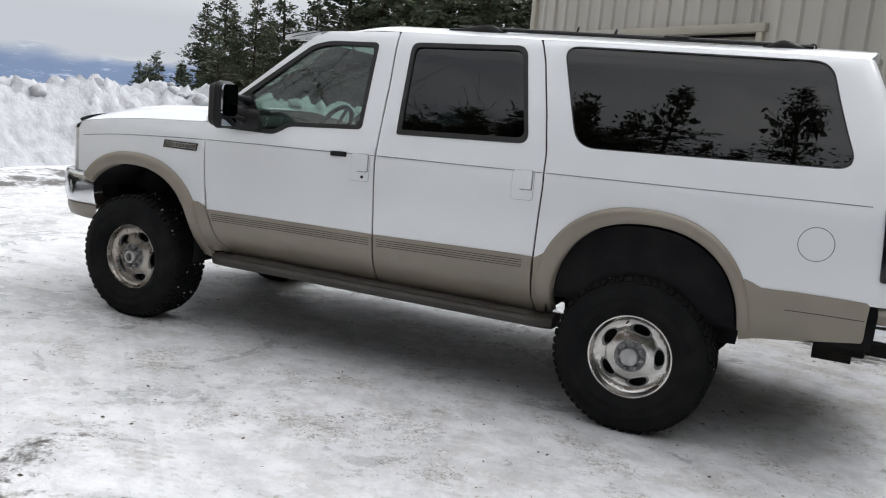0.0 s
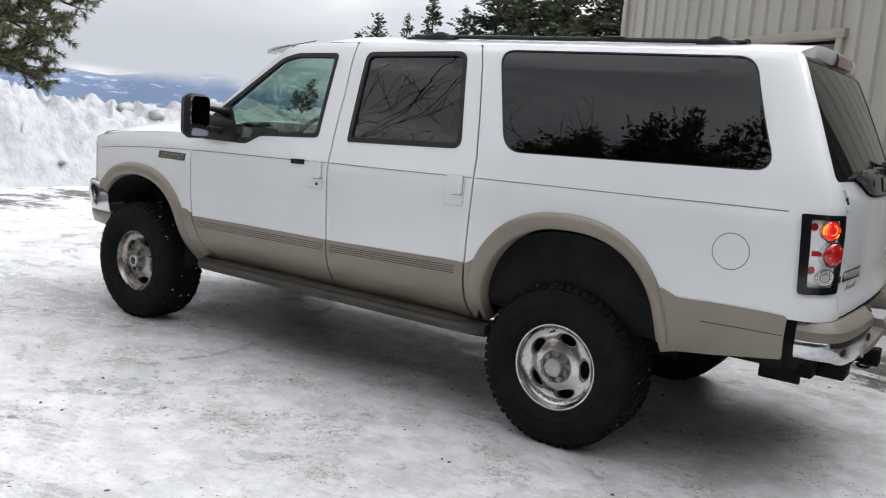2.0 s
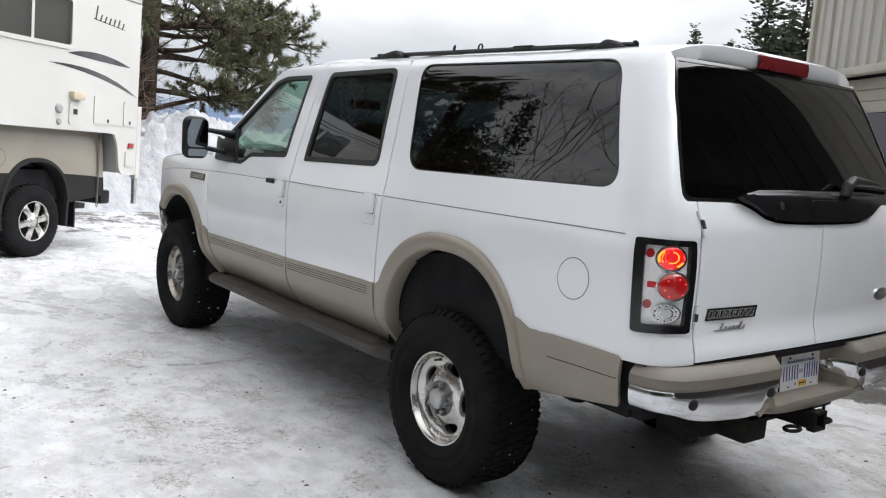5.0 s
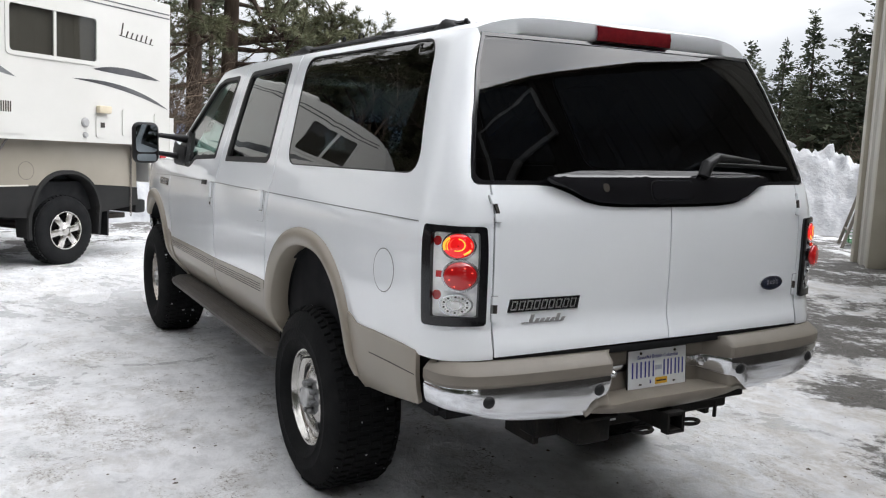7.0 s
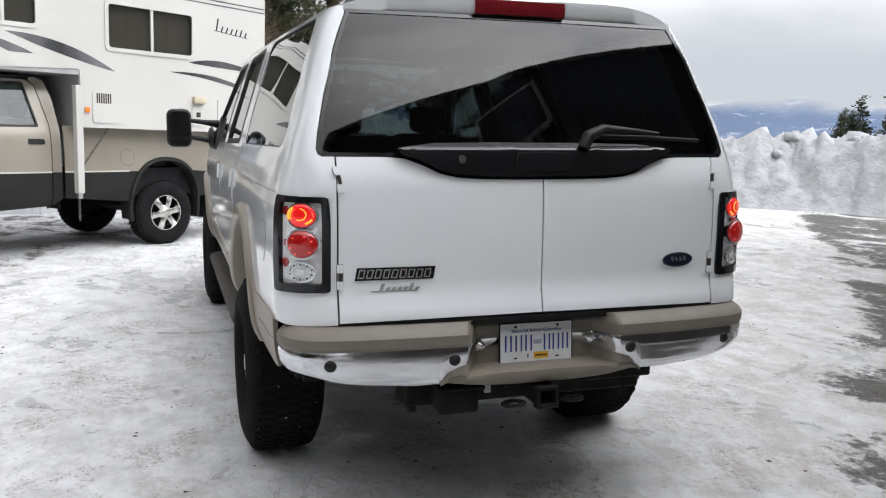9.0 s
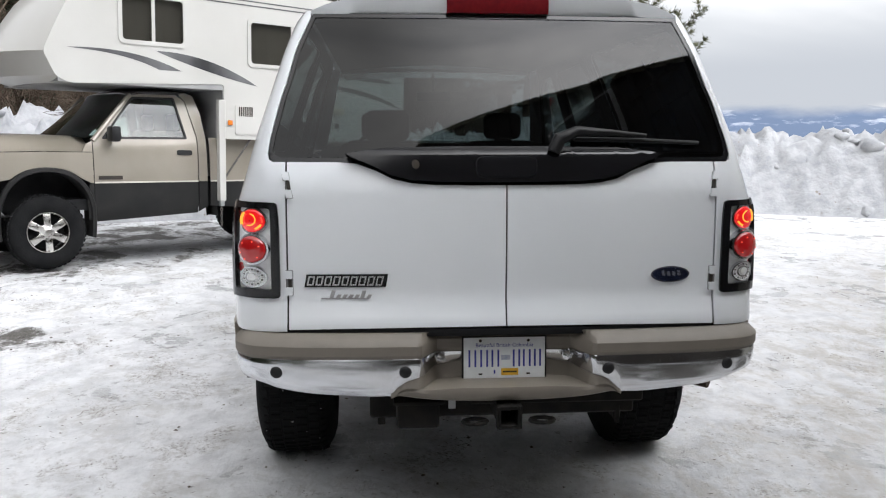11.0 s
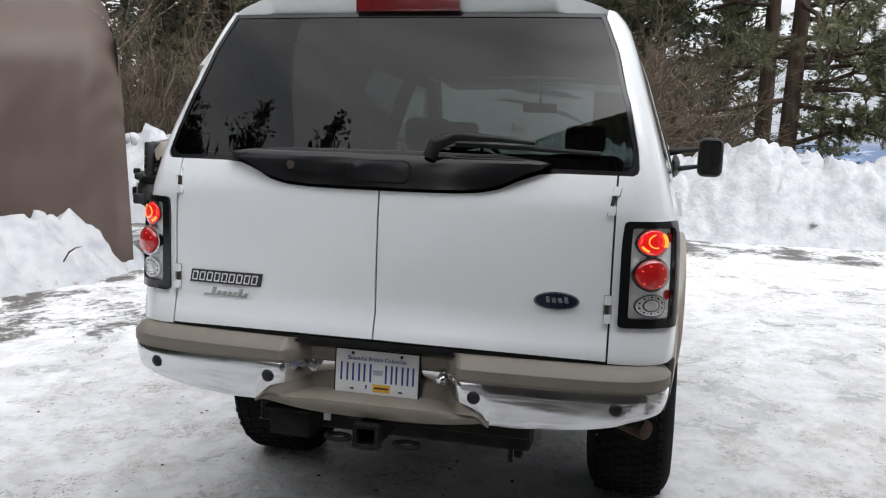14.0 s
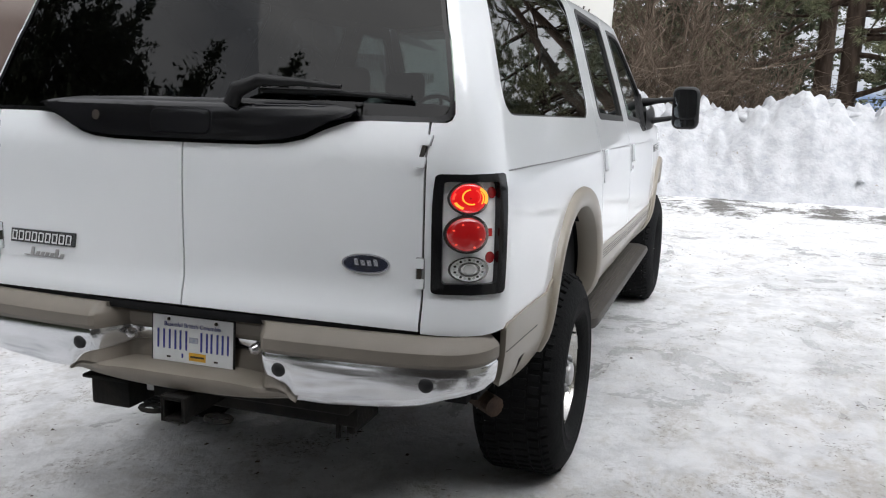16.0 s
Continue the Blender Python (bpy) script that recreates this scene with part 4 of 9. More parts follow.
def build_wheel(car, front=False):
    """A muddy-terrain tyre on a polished five-slot rim, axle along y, outer face towards -y."""
    bright = M_ALUDIRT if front else M_ALU
    R, half = 0.432, 0.182
    prof = [(0.222, half - 0.052), (0.232, half - 0.030), (0.250, half - 0.014), (0.272, half - 0.004), (0.278, half - 0.001), (0.283, half - 0.003), (0.325, half), (0.330, half + 0.0025), (0.337, half), (0.365, half - 0.008), (0.392, half - 0.022), (0.407, half - 0.040), (0.423, half - 0.07), (0.426, 0.0)]
    full = prof + [(r, -y) for r, y in prof[-2::-1]]
    w = part("wheel", lathe(full, 72), M_RUBBER, car, "black off-road tyre on a polished five-slot rim")
    bm = bmesh.new()
    lugs = 58
    for k in range(lugs):
        for side in (-1, 1):
            a = 2 * math.pi * (k + (0.5 if side > 0 else 0)) / lugs
            for y0, y1, wd, r0, r1, off in ((0.118, half - 0.034, 0.034 if k % 2 else 0.028, 0.400, R, 0.0), (0.066, 0.110, 0.030, 0.405, R, 0.03), (0.006, 0.058, 0.027, 0.405, R, 0.07)):
                lug = box(r0, r1, side * y0 if side > 0 else -y1, y1 if side > 0 else -y0, -wd / 2, wd / 2, 0.003, 1)
                if y1 > 0.14:
                    for v in lug.verts:
                        if abs(v.co.y) > half - 0.045 and v.co.x > R - 0.02:
                            v.co.x -= 0.017 if k % 2 else 0.012
                        if abs(v.co.y) > half - 0.045 and v.co.x < 0.41:
                            v.co.y *= 0.955
                bmesh.ops.rotate(lug, matrix=Matrix.Rotation(a + off * side, 3, "Y"), verts=lug.verts)
                join(bm, lug)
    part("tread", bm, M_RUBBER, w, smooth=False)
    # rim: lip, barrel, dished face with five slots
    y = -0.147 if not front else -0.138
    lip = lathe([(0.228, y + 0.045), (0.232, y + 0.018), (0.228, y + 0.006), (0.219, y + 0.008), (0.213, y + 0.022), (0.206, y + 0.03), (0.203, y + 0.05), (0.200, y + 0.16), (0.205, y + 0.26)], 64)
    rim = part("rim", lip, bright, w, "polished aluminium five-slot rim")

    def dish(u, z, d):
        r, a = z, u / 0.15
        depth = hermite([(0.07, y + 0.030), (0.085, y + 0.031), (0.12, y + 0.040), (0.165, y + 0.055), (0.20, y + 0.046), (0.206, y + 0.036)], r)
        e = 0.002
        slope = (hermite([(0.07, y + 0.030), (0.085, y + 0.031), (0.12, y + 0.040), (0.165, y + 0.055), (0.20, y + 0.046), (0.206, y + 0.036)], r + e) - depth) / e
        n = Vector((slope * math.cos(a), -1, slope * math.sin(a))).normalized()
        return Vector((r * math.cos(a), depth, r * math.sin(a))) + n * d, n

    for k in range(5):
        a0 = 2 * math.pi * k / 5
        u0, u1 = a0 * 0.15, (a0 + 2 * math.pi / 5) * 0.15
        c = (u0 + u1) / 2
        def slot(k2):
            return [(c + 0.057 * k2 * math.cos(t) * (1 + 0.10 * math.sin(t)), 0.154 + 0.0255 * k2 * math.sin(t) - 0.004 * k2 * math.cos(t) ** 2) for t in (2 * math.pi * j / 24 for j in range(24))]

        skin("rim_spoke", [[(u0, 0.07), (u1, 0.07), (u1, 0.205), (u0, 0.205)], slot(1.12)], dish, bright, w, thick=0.012, step=0.022)
        skin("slot_bevel", [slot(1.14), slot(0.86)], dish, M_NUT, w, -0.008, 0.03, 1.0)
    part("rim_back", lathe([(0.0, y + 0.12), (0.205, y + 0.12)], 40), M_UNDER, w)
    part("hub_flange", lathe([(0.0, y + 0.022), (0.076, y + 0.024), (0.088, y + 0.030), (0.094, y + 0.05)], 40), M_NUT, w)
    if front:
        hub = part("hub_cap", lathe([(0.0, y + 0.03), (0.026, y + 0.03), (0.027, y - 0.012), (0.034, y - 0.016), (0.044, y - 0.012), (0.048, y - 0.002), (0.050, y + 0.03)], 40), M_ALUDULL, w, "open locking hub with a bright rim")
    else:
        hub = part("hub_cap", lathe([(0.0, y - 0.016), (0.036, y - 0.014), (0.046, y - 0.009), (0.050, y + 0.002), (0.051, y + 0.03)], 40), M_ALUDULL, w, "dull aluminium hub cap")
    for k in range(8):
        a = 2 * math.pi * (k + 0.5) / 8
        nut = lathe([(0.0, y - 0.004), (0.009, y - 0.003), (0.014, y + 0.003), (0.0155, y + 0.014), (0.018, y + 0.028)], 12)
        bmesh.ops.translate(nut, vec=(0.069 * math.cos(a), 0, 0.069 * math.sin(a)), verts=nut.verts)
        part("lug_nut", nut, M_NUT, w)
    stem = lathe([(0.0, y - 0.004), (0.0045, y - 0.003), (0.005, y + 0.02), (0.007, y + 0.04)], 8)
    bmesh.ops.translate(stem, vec=(-0.128 if not front else 0.1, 0, 0.135 if not front else 0.155), verts=stem.verts)
    part("valve_stem", stem, M_BLACK, w)
    # flecks of snow thrown on the tread
    rnd = random.Random(5)
    bm = bmesh.new()
    for k in range(75 if front else 26):
        a = rnd.uniform(0, 2 * math.pi)
        q = Vector((0.431 * math.cos(a), rnd.uniform(-0.15, 0.15), 0.431 * math.sin(a)))
        fleck = bmesh.new()
        bmesh.ops.create_icosphere(fleck, subdivisions=1, radius=0.002 + (0.007 if front else 0.003) * rnd.random() ** 2)
        bmesh.ops.scale(fleck, vec=(rnd.uniform(0.6, 1.4), rnd.uniform(0.6, 1.6), rnd.uniform(0.6, 1.4)), verts=fleck.verts)
        join(bm, fleck, Matrix.Translation(q))
    tagged(part("snow_crumbs", bm, M_SNOW, w), "white snow crumbs on the tread", kind="stuff")
    return w


def bars_of(name, parent, mat, surface, u0, z0, widths, height, gap, d, slant=0.0, stroke=0.006, thick=0.003):
    """A row of plain slanted hollow blocks in place of a brand's lettering."""
    u = u0
    for wd in widths:
        def corner(f, g):
            return (u + stroke + (wd - 2 * stroke) * f + slant * (0.2 + 0.6 * g), z0 + stroke + (height - 2 * stroke) * g)
        skin(name, [[(u, z0), (u + wd, z0), (u + wd + slant, z0 + height), (u + slant, z0 + height)], [corner(0, 0), corner(1, 0), corner(1, 1), corner(0, 1)]], surface, mat, parent, d, thick, 1.0)
        u += wd + gap


# the rear glass runs out over the corners: half width and height of its edge
GLASS_EDGE = [(0.838, 1.512), (0.852, 1.520), (0.858, 1.538), (0.850, 1.59), (0.837, 1.645), (0.811, 1.75), (0.794, 1.80), (0.762, 1.92), (0.709, 2.045)]


def glass_loop(inset, top, low):
    """Outline of the rear glass on the girth, drawn in by some metres."""
    left = [(u_of_corner(y - inset, z), z) for y, z in [(0.825, low), (0.845, low + 0.008), (0.854, low + 0.025)] + [(y - 0.004, z) for y, z in GLASS_EDGE[3:]]] + [(u_of_corner(0.701 - inset, top), top)]
    return left[::-1] + [(4.0 - u, z) for u, z in left]


def build_wagon():
    car = thing("white_wagon", "lifted white four-door wagon with pewter lower trim", "car")
    L, Rr = body(-1), body(1)
    # flanks
    for side, S in ((-1, L), (1, Rr)):
        near = side < 0
        # fender
        top = [(-2.856, 1.415), (-3.3, 1.395), (-3.7, 1.362), (-4.03, 1.315), (-4.055, 1.27)]
        fender = [(-2.846, 0.862)] + [p for p in arch(*FRONT_ARCH, 0.60, 0.575, 30, 141, 30)] + [(-4.035, 0.972), (-4.045, 1.0), (-4.05, 1.23)] + top[::-1] + [(-2.878, 1.25), (-2.861, 1.03)]
        skin("fender", [uz(fender)], S, M_WHITE, car)
        # doors
        f_out = [(-2.832, 0.842), (-1.594, 0.852), (-1.608, 1.082), (-1.623, 1.282), (-1.624, 1.516), (-1.627, 1.75), (-1.640, 1.94), (-1.646, 2.066), (-1.66, 2.074), (-2.12, 2.052), (-2.19, 2.024), (-2.885, 1.45), (-2.874, 1.38), (-2.868, 1.25), (-2.851, 1.033), (-2.836, 0.923)]
        f_win = rounded([(-1.750, 1.482), (-1.763, 1.99), (-2.10, 1.982), (-2.215, 1.950), (-2.80, 1.488), (-2.80, 1.395), (-2.36, 1.393), (-2.25, 1.452)], [0.03, 0.03, 0.05, 0.05, 0.02, 0.02, 0.06, 0.06])
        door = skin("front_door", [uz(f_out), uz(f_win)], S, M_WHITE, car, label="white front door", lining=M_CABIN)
        skin("window_seal", [uz(rounded([(-1.742, 1.472), (-1.755, 1.999), (-2.10, 1.991), (-2.22, 1.958), (-2.81, 1.492), (-2.81, 1.386), (-2.358, 1.384), (-2.248, 1.444)], 0.035)), uz(rounded([(-1.770, 1.496), (-1.781, 1.973), (-2.10, 1.966), (-2.205, 1.936), (-2.76, 1.49), (-2.76, 1.412), (-2.365, 1.410), (-2.256, 1.470)], 0.035))], S, M_SEAL, door, 0.003, 0.02)
        skin("window_pane", [uz([(-1.755, 1.478), (-1.765, 1.99), (-2.10, 1.98), (-2.215, 1.948), (-2.78, 1.49), (-2.78, 1.397), (-2.355, 1.395), (-2.25, 1.455)])], S, M_CLEAR, door, -0.012, 0.003, 0.2).visible_shadow = False
        skin("mirror_sail", [uz(rounded([(-2.80, 1.390), (-2.45, 1.390), (-2.50, 1.50), (-2.597, 1.635), (-2.80, 1.484)], 0.012))], S, M_BLACK, door, 0.012, 0.025, 0.1, label="black mirror sail panel")
        r_out = [(-1.584, 0.852), (-0.583, 0.872), (-0.579, 1.057), (-0.574, 1.275), (-0.586, 1.459), (-0.628, 1.671), (-0.695, 1.95), (-0.726, 2.035), (-0.742, 2.064), (-0.755, 2.074), (-1.636, 2.074), (-1.630, 1.94), (-1.617, 1.75), (-1.614, 1.516), (-1.613, 1.282), (-1.598, 1.082)]
        r_win = rounded([(-0.700, 1.503), (-0.820, 2.024), (-1.526, 2.002), (-1.499, 1.476)], [0.06, 0.06, 0.05, 0.02])
        rdoor = skin("rear_door", [uz(r_out), uz(r_win)], S, M_WHITE, car, label="white rear door", lining=M_CABIN)
        skin("window_seal", [uz(rounded([(-0.690, 1.493), (-0.812, 2.034), (-1.535, 2.012), (-1.508, 1.466)], [0.065, 0.065, 0.05, 0.015])), uz(rounded([(-0.720, 1.523), (-0.836, 2.008), (-1.508, 1.988), (-1.483, 1.496)], [0.05, 0.05, 0.04, 0.015]))], S, M_SEAL, rdoor, 0.003, 0.02)
        skin("window_pane", [uz([(-0.705, 1.505), (-0.82, 2.022), (-1.526, 2.0), (-1.499, 1.478)])], S, M_TINT_SIDE, rdoor, -0.010, 0.003, 0.2)
        # quarter, with the rear corner
        q = [(-0.573, 0.872)] + arch(*REAR_ARCH, 0.57, 0.595, 152, 30, 34) + [(0.57, 0.925), (0.62, 0.904), (0.76, 0.904), (1.0, 0.904), (1.10, 0.902)]
        q = uz(q) + [(1.09, 0.900), (1.15, 0.903), (u_of_y(-0.7937, 0.905), 0.905)] + [(u_of_y(-0.7937, z), z) for z in (1.2, 1.30, 1.36, 1.42, 1.47, 1.512)] + [(u_of_corner(y, z), z) for y, z in GLASS_EDGE] + [(u_of_corner(0.712, 2.066), 2.066), (u_of_corner(0.712, 2.074), 2.074)] + uz([(0.6, 2.078), (0.0, 2.078), (-0.737, 2.077), (-0.732, 2.064), (-0.716, 2.035), (-0.685, 1.95), (-0.618, 1.671), (-0.576, 1.459), (-0.564, 1.275), (-0.569, 1.057)])
        q_win = uz(rounded([(-0.424, 1.501), (0.960, 1.534), (0.771, 2.052), (-0.602, 2.050)], [0.11, 0.10, 0.09, 0.09], 8))
        light = rounded([(1.046, 1.024), (1.195, 1.024), (1.195, 1.366), (1.030, 1.366)], 0.012)
        quarter = skin("quarter_panel", [q, q_win, light], S, M_WHITE, car, step=0.06, lining=M_CABIN)
        skin("quarter_glass", [uz(rounded([(-0.427, 1.498), (0.963, 1.531), (0.774, 2.055), (-0.605, 2.053)], [0.11, 0.10, 0.09, 0.09], 8))], S, M_TINT_SIDE, quarter, -0.004, 0.003, 0.15)
        skin("quarter_seal", [uz(rounded([(-0.432, 1.494), (0.968, 1.527), (0.778, 2.059), (-0.609, 2.057)], [0.115, 0.105, 0.095, 0.095], 8)), uz(rounded([(-0.417, 1.507), (0.952, 1.540), (0.764, 2.046), (-0.595, 2.044)], [0.105, 0.095, 0.085, 0.085], 8))], S, M_SEAL, quarter, -0.0025, 0.01)
        # fuel flap
        if near:
            cx, cz, r = 0.832, 1.163, 0.0845
            ring = [(u_of_x(cx + r * math.cos(t), cz), cz + r * math.sin(t)) for t in (2 * math.pi * k / 40 for k in range(40))]
            ring2 = [(u_of_x(cx + (r - 0.004) * math.cos(t), cz), cz + (r - 0.004) * math.sin(t)) for t in (2 * math.pi * k / 40 for k in range(40))]
            skin("fuel_flap_gap", [ring, ring2], S, M_PIN, quarter, 0.0008, 0.002, 0.3)
            skin("fuel_flap", [ring2], S, M_WHITE, quarter, 0.0012, 0.002, 0.05)
        # pewter lower panels
        skin("lower_trim", [uz([(-2.826, 0.849), (-2.44, 0.854), (-2.02, 0.859), (-1.592, 0.862), (-1.588, 0.74), (-1.600, 0.612), (-1.604, 0.556), (-2.768, 0.556), (-2.773, 0.643), (-2.787, 0.741)])], S, M_TAN, door, 0.006, 0.02, label="pewter lower door trim")
        skin("lower_trim", [uz([(-1.582, 0.862), (-1.43, 0.865), (-1.06, 0.875), (-0.72, 0.884), (-0.583, 0.884), (-0.585, 0.65), (-0.575, 0.556), (-1.593, 0.556), (-1.588, 0.612), (-1.577, 0.74)])], S, M_TAN, rdoor, 0.006, 0.02, label="pewter lower door trim")
        # grooves are thin dark strips on the trim, their shade put into the colour
        for k in range(4):
            dz = 0.028 + k * 0.013
            strip("groove", uz([(-2.79, 0.849 - dz), (-2.2, 0.857 - dz), (-1.612, 0.862 - dz)]), 0.0035, S, M_STEEL, door, 0.0068, 0.002)
            strip("groove", uz([(-1.56, 0.863 - dz), (-1.1, 0.874 - dz), (-0.64, 0.884 - dz)]), 0.0035, S, M_STEEL, rdoor, 0.0068, 0.002)
        skin("sill", [uz([(-2.66, 0.60), (-0.57, 0.60), (-0.57, 0.53), (-2.66, 0.53)])], S, M_STEP, car, -0.016, 0.02)
        low = uz(arch(0.035, 0.62, 0.50, 0.526, 8, 30, 10) + [(0.535, 0.945), (0.572, 0.932), (0.615, 0.913), (0.68, 0.913), (0.76, 0.917), (1.0, 0.918), (1.095, 0.915), (1.108, 0.905), (1.104, 0.81), (1.104, 0.735), (1.098, 0.716), (0.92, 0.690), (0.79, 0.668), (0.62, 0.645), (0.54, 0.620)])
        skin("rear_lower_trim", [low], S, M_TAN, quarter, 0.008, 0.02, label="pewter lower quarter trim")
        # the crease is a dark strip too, shade drawn as colour
        strip("crease", uz([(0.735, 0.822), (0.91, 0.826), (1.095, 0.827)]), 0.004, S, M_STEEL, quarter, 0.0088, 0.002)
        swept_arch("rear_flare", REAR_ARCH, (0.50, 0.526), (0.58, 0.608), 4, 184, S, M_TAN, quarter, inner_shift=0.02)
        skin("flare_heel", [uz([(-0.572, 0.880), (-0.49, 0.93), (-0.46, 0.92), (-0.49, 0.80), (-0.478, 0.66), (-0.470, 0.556), (-0.566, 0.556), (-0.575, 0.65), (-0.570, 0.80)])], S, M_TAN, quarter, 0.006, 0.03)
        swept_arch("front_flare", FRONT_ARCH, (0.505, 0.49), (0.60, 0.575), -6, 142, S, M_TAN, car)
        skin("flare_foot", [uz([(-2.99, 0.545), (-2.85, 0.562), (-2.70, 0.585), (-2.715, 0.612), (-2.762, 0.65), (-2.790, 0.741), (-2.836, 0.852), (-2.845, 0.868), (-2.90, 0.890), (-2.95, 0.89), (-2.96, 0.75)])], S, M_TAN, car, 0.012, 0.03)
        # dark gaps behind the panel joints
        for line in ([(-2.774, 0.58), (-2.779, 0.643), (-2.793, 0.741), (-2.834, 0.846), (-2.841, 0.923), (-2.856, 1.033), (-2.873, 1.253), (-2.879, 1.41)], [(-1.598, 0.60), (-1.583, 0.74), (-1.589, 0.86), (-1.603, 1.082), (-1.618, 1.282), (-1.619, 1.516), (-1.622, 1.75), (-1.635, 1.94), (-1.641, 2.066)], [(-0.58, 0.60), (-0.579, 0.866), (-0.574, 1.057), (-0.569, 1.275), (-0.581, 1.459), (-0.623, 1.671), (-0.690, 1.95), (-0.723, 2.04), (-0.735, 2.066)]):
            strip("joint", uz(line), 0.04, S, M_SEAL, car, -0.014, 0.004)
        # pinstripes
        strip("pinstripe", uz([(-4.0, 1.222), (-3.7, 1.256), (-3.4, 1.276), (-3.1, 1.291), (-2.885, 1.299)]), 0.0045, S, M_PIN, car, 0.0012, 0.001)
        strip("pinstripe", uz([(-2.862, 1.300), (-2.45, 1.311), (-2.02, 1.318), (-1.628, 1.329)]), 0.0045, S, M_PIN, door, 0.0012, 0.001)
        strip("pinstripe", uz([(-1.608, 1.330), (-1.1, 1.337), (-0.582, 1.347)]), 0.0045, S, M_PIN, rdoor, 0.0012, 0.001)
        strip("pinstripe", uz([(-0.560, 1.348), (-0.146, 1.354), (0.42, 1.362), (0.8, 1.369), (1.05, 1.372)]), 0.0045, S, M_PIN, quarter, 0.0012, 0.001)
        # handles
        for dr, hx, hz in ((door, -1.709, 1.167), (rdoor, -0.681, 1.187)):
            skin("handle_plate", [uz(rounded([(hx - 0.062, hz), (hx + 0.062, hz + 0.004), (hx + 0.057, hz + 0.166), (hx - 0.067, hz + 0.160)], 0.018))], S, M_WHITE, dr, 0.004, 0.006, 0.1)
            skin("plate_joint", [uz(rounded([(hx - 0.0645, hz - 0.0025), (hx + 0.0645, hz + 0.0015), (hx + 0.0595, hz + 0.1685), (hx - 0.0695, hz + 0.1625)], 0.020))], S, M_SOFTGAP, dr, 0.0012, 0.002, 0.1)
            # grey sheet a little larger than the handle paints the shade round its edge
            skin("painted_handle_shade", [uz(rounded([(hx - 0.019, hz + 0.056), (hx + 0.056, hz + 0.058), (hx + 0.052, hz + 0.164), (hx - 0.023, hz + 0.160)], 0.010))], S, M_PIN, dr, 0.0062, 0.002, 0.1)
            skin("door_handle", [uz(rounded([(hx - 0.016, hz + 0.060), (hx + 0.052, hz + 0.062), (hx + 0.048, hz + 0.161), (hx - 0.020, hz + 0.157)], 0.009))], S, M_WHITE, dr, 0.020, 0.016, 0.1)
            skin("handle_recess", [uz(rounded([(hx - 0.052, hz + 0.054), (hx - 0.018, hz + 0.056), (hx - 0.022, hz + 0.158), (hx - 0.056, hz + 0.154)], 0.012))], S, M_WHITE, dr, 0.0055, 0.002, 0.1)
        skin("door_lock", [[(u_of_x(-1.690 + 0.010 * math.cos(t), 1.19), 1.194 + 0.010 * math.sin(t)) for t in (k * 0.5236 for k in range(12))]], S, M_STEEL, door, 0.0065, 0.003, 1.0)
        if near:
            skin("keypad", [uz(rounded([(-1.922, 1.298), (-1.811, 1.301), (-1.812, 1.331), (-1.922, 1.327)], 0.006))], S, M_BLACK, door, 0.006, 0.006, 0.2, label="black door keypad")
        # model badge on the fender: black plate with silver bars
        b = skin("badge", [uz([(-3.215, 1.218), (-2.935, 1.218), (-2.925, 1.268), (-3.205, 1.268)])], S, M_GLOSSBLACK, car, 0.005, 0.005, 0.3, label="black badge with silver bars")
        bars_of("badge_bar", b, M_SILVER, S, -3.200, 1.226, [0.022] * 9, 0.034, 0.0075, 0.007, 0.006, 0.0045)
        # side mirror
        mirror_at(side, car)
        # rear lamp
        rear_lamp(S, car)
    build_top(car)
    build_back(car, L, Rr)
    build_front(car)
    build_under(car)
    build_cabin(car)
    w = build_wheel(car)
    w.matrix_basis = pose(0.012, -0.858, 0.424, 0, 33, 0)
    copy_thing(w, pose(0.012, 0.858, 0.424, 0, 77, 180))
    f = build_wheel(car, True)
    f.matrix_basis = pose(-3.49, -0.858, 0.424, 0, 40, 0)
    copy_thing(f, pose(-3.49, 0.858, 0.424, 0, 25, 180))
    car.matrix_basis = pose(0, 0.0125, 0)
    return car


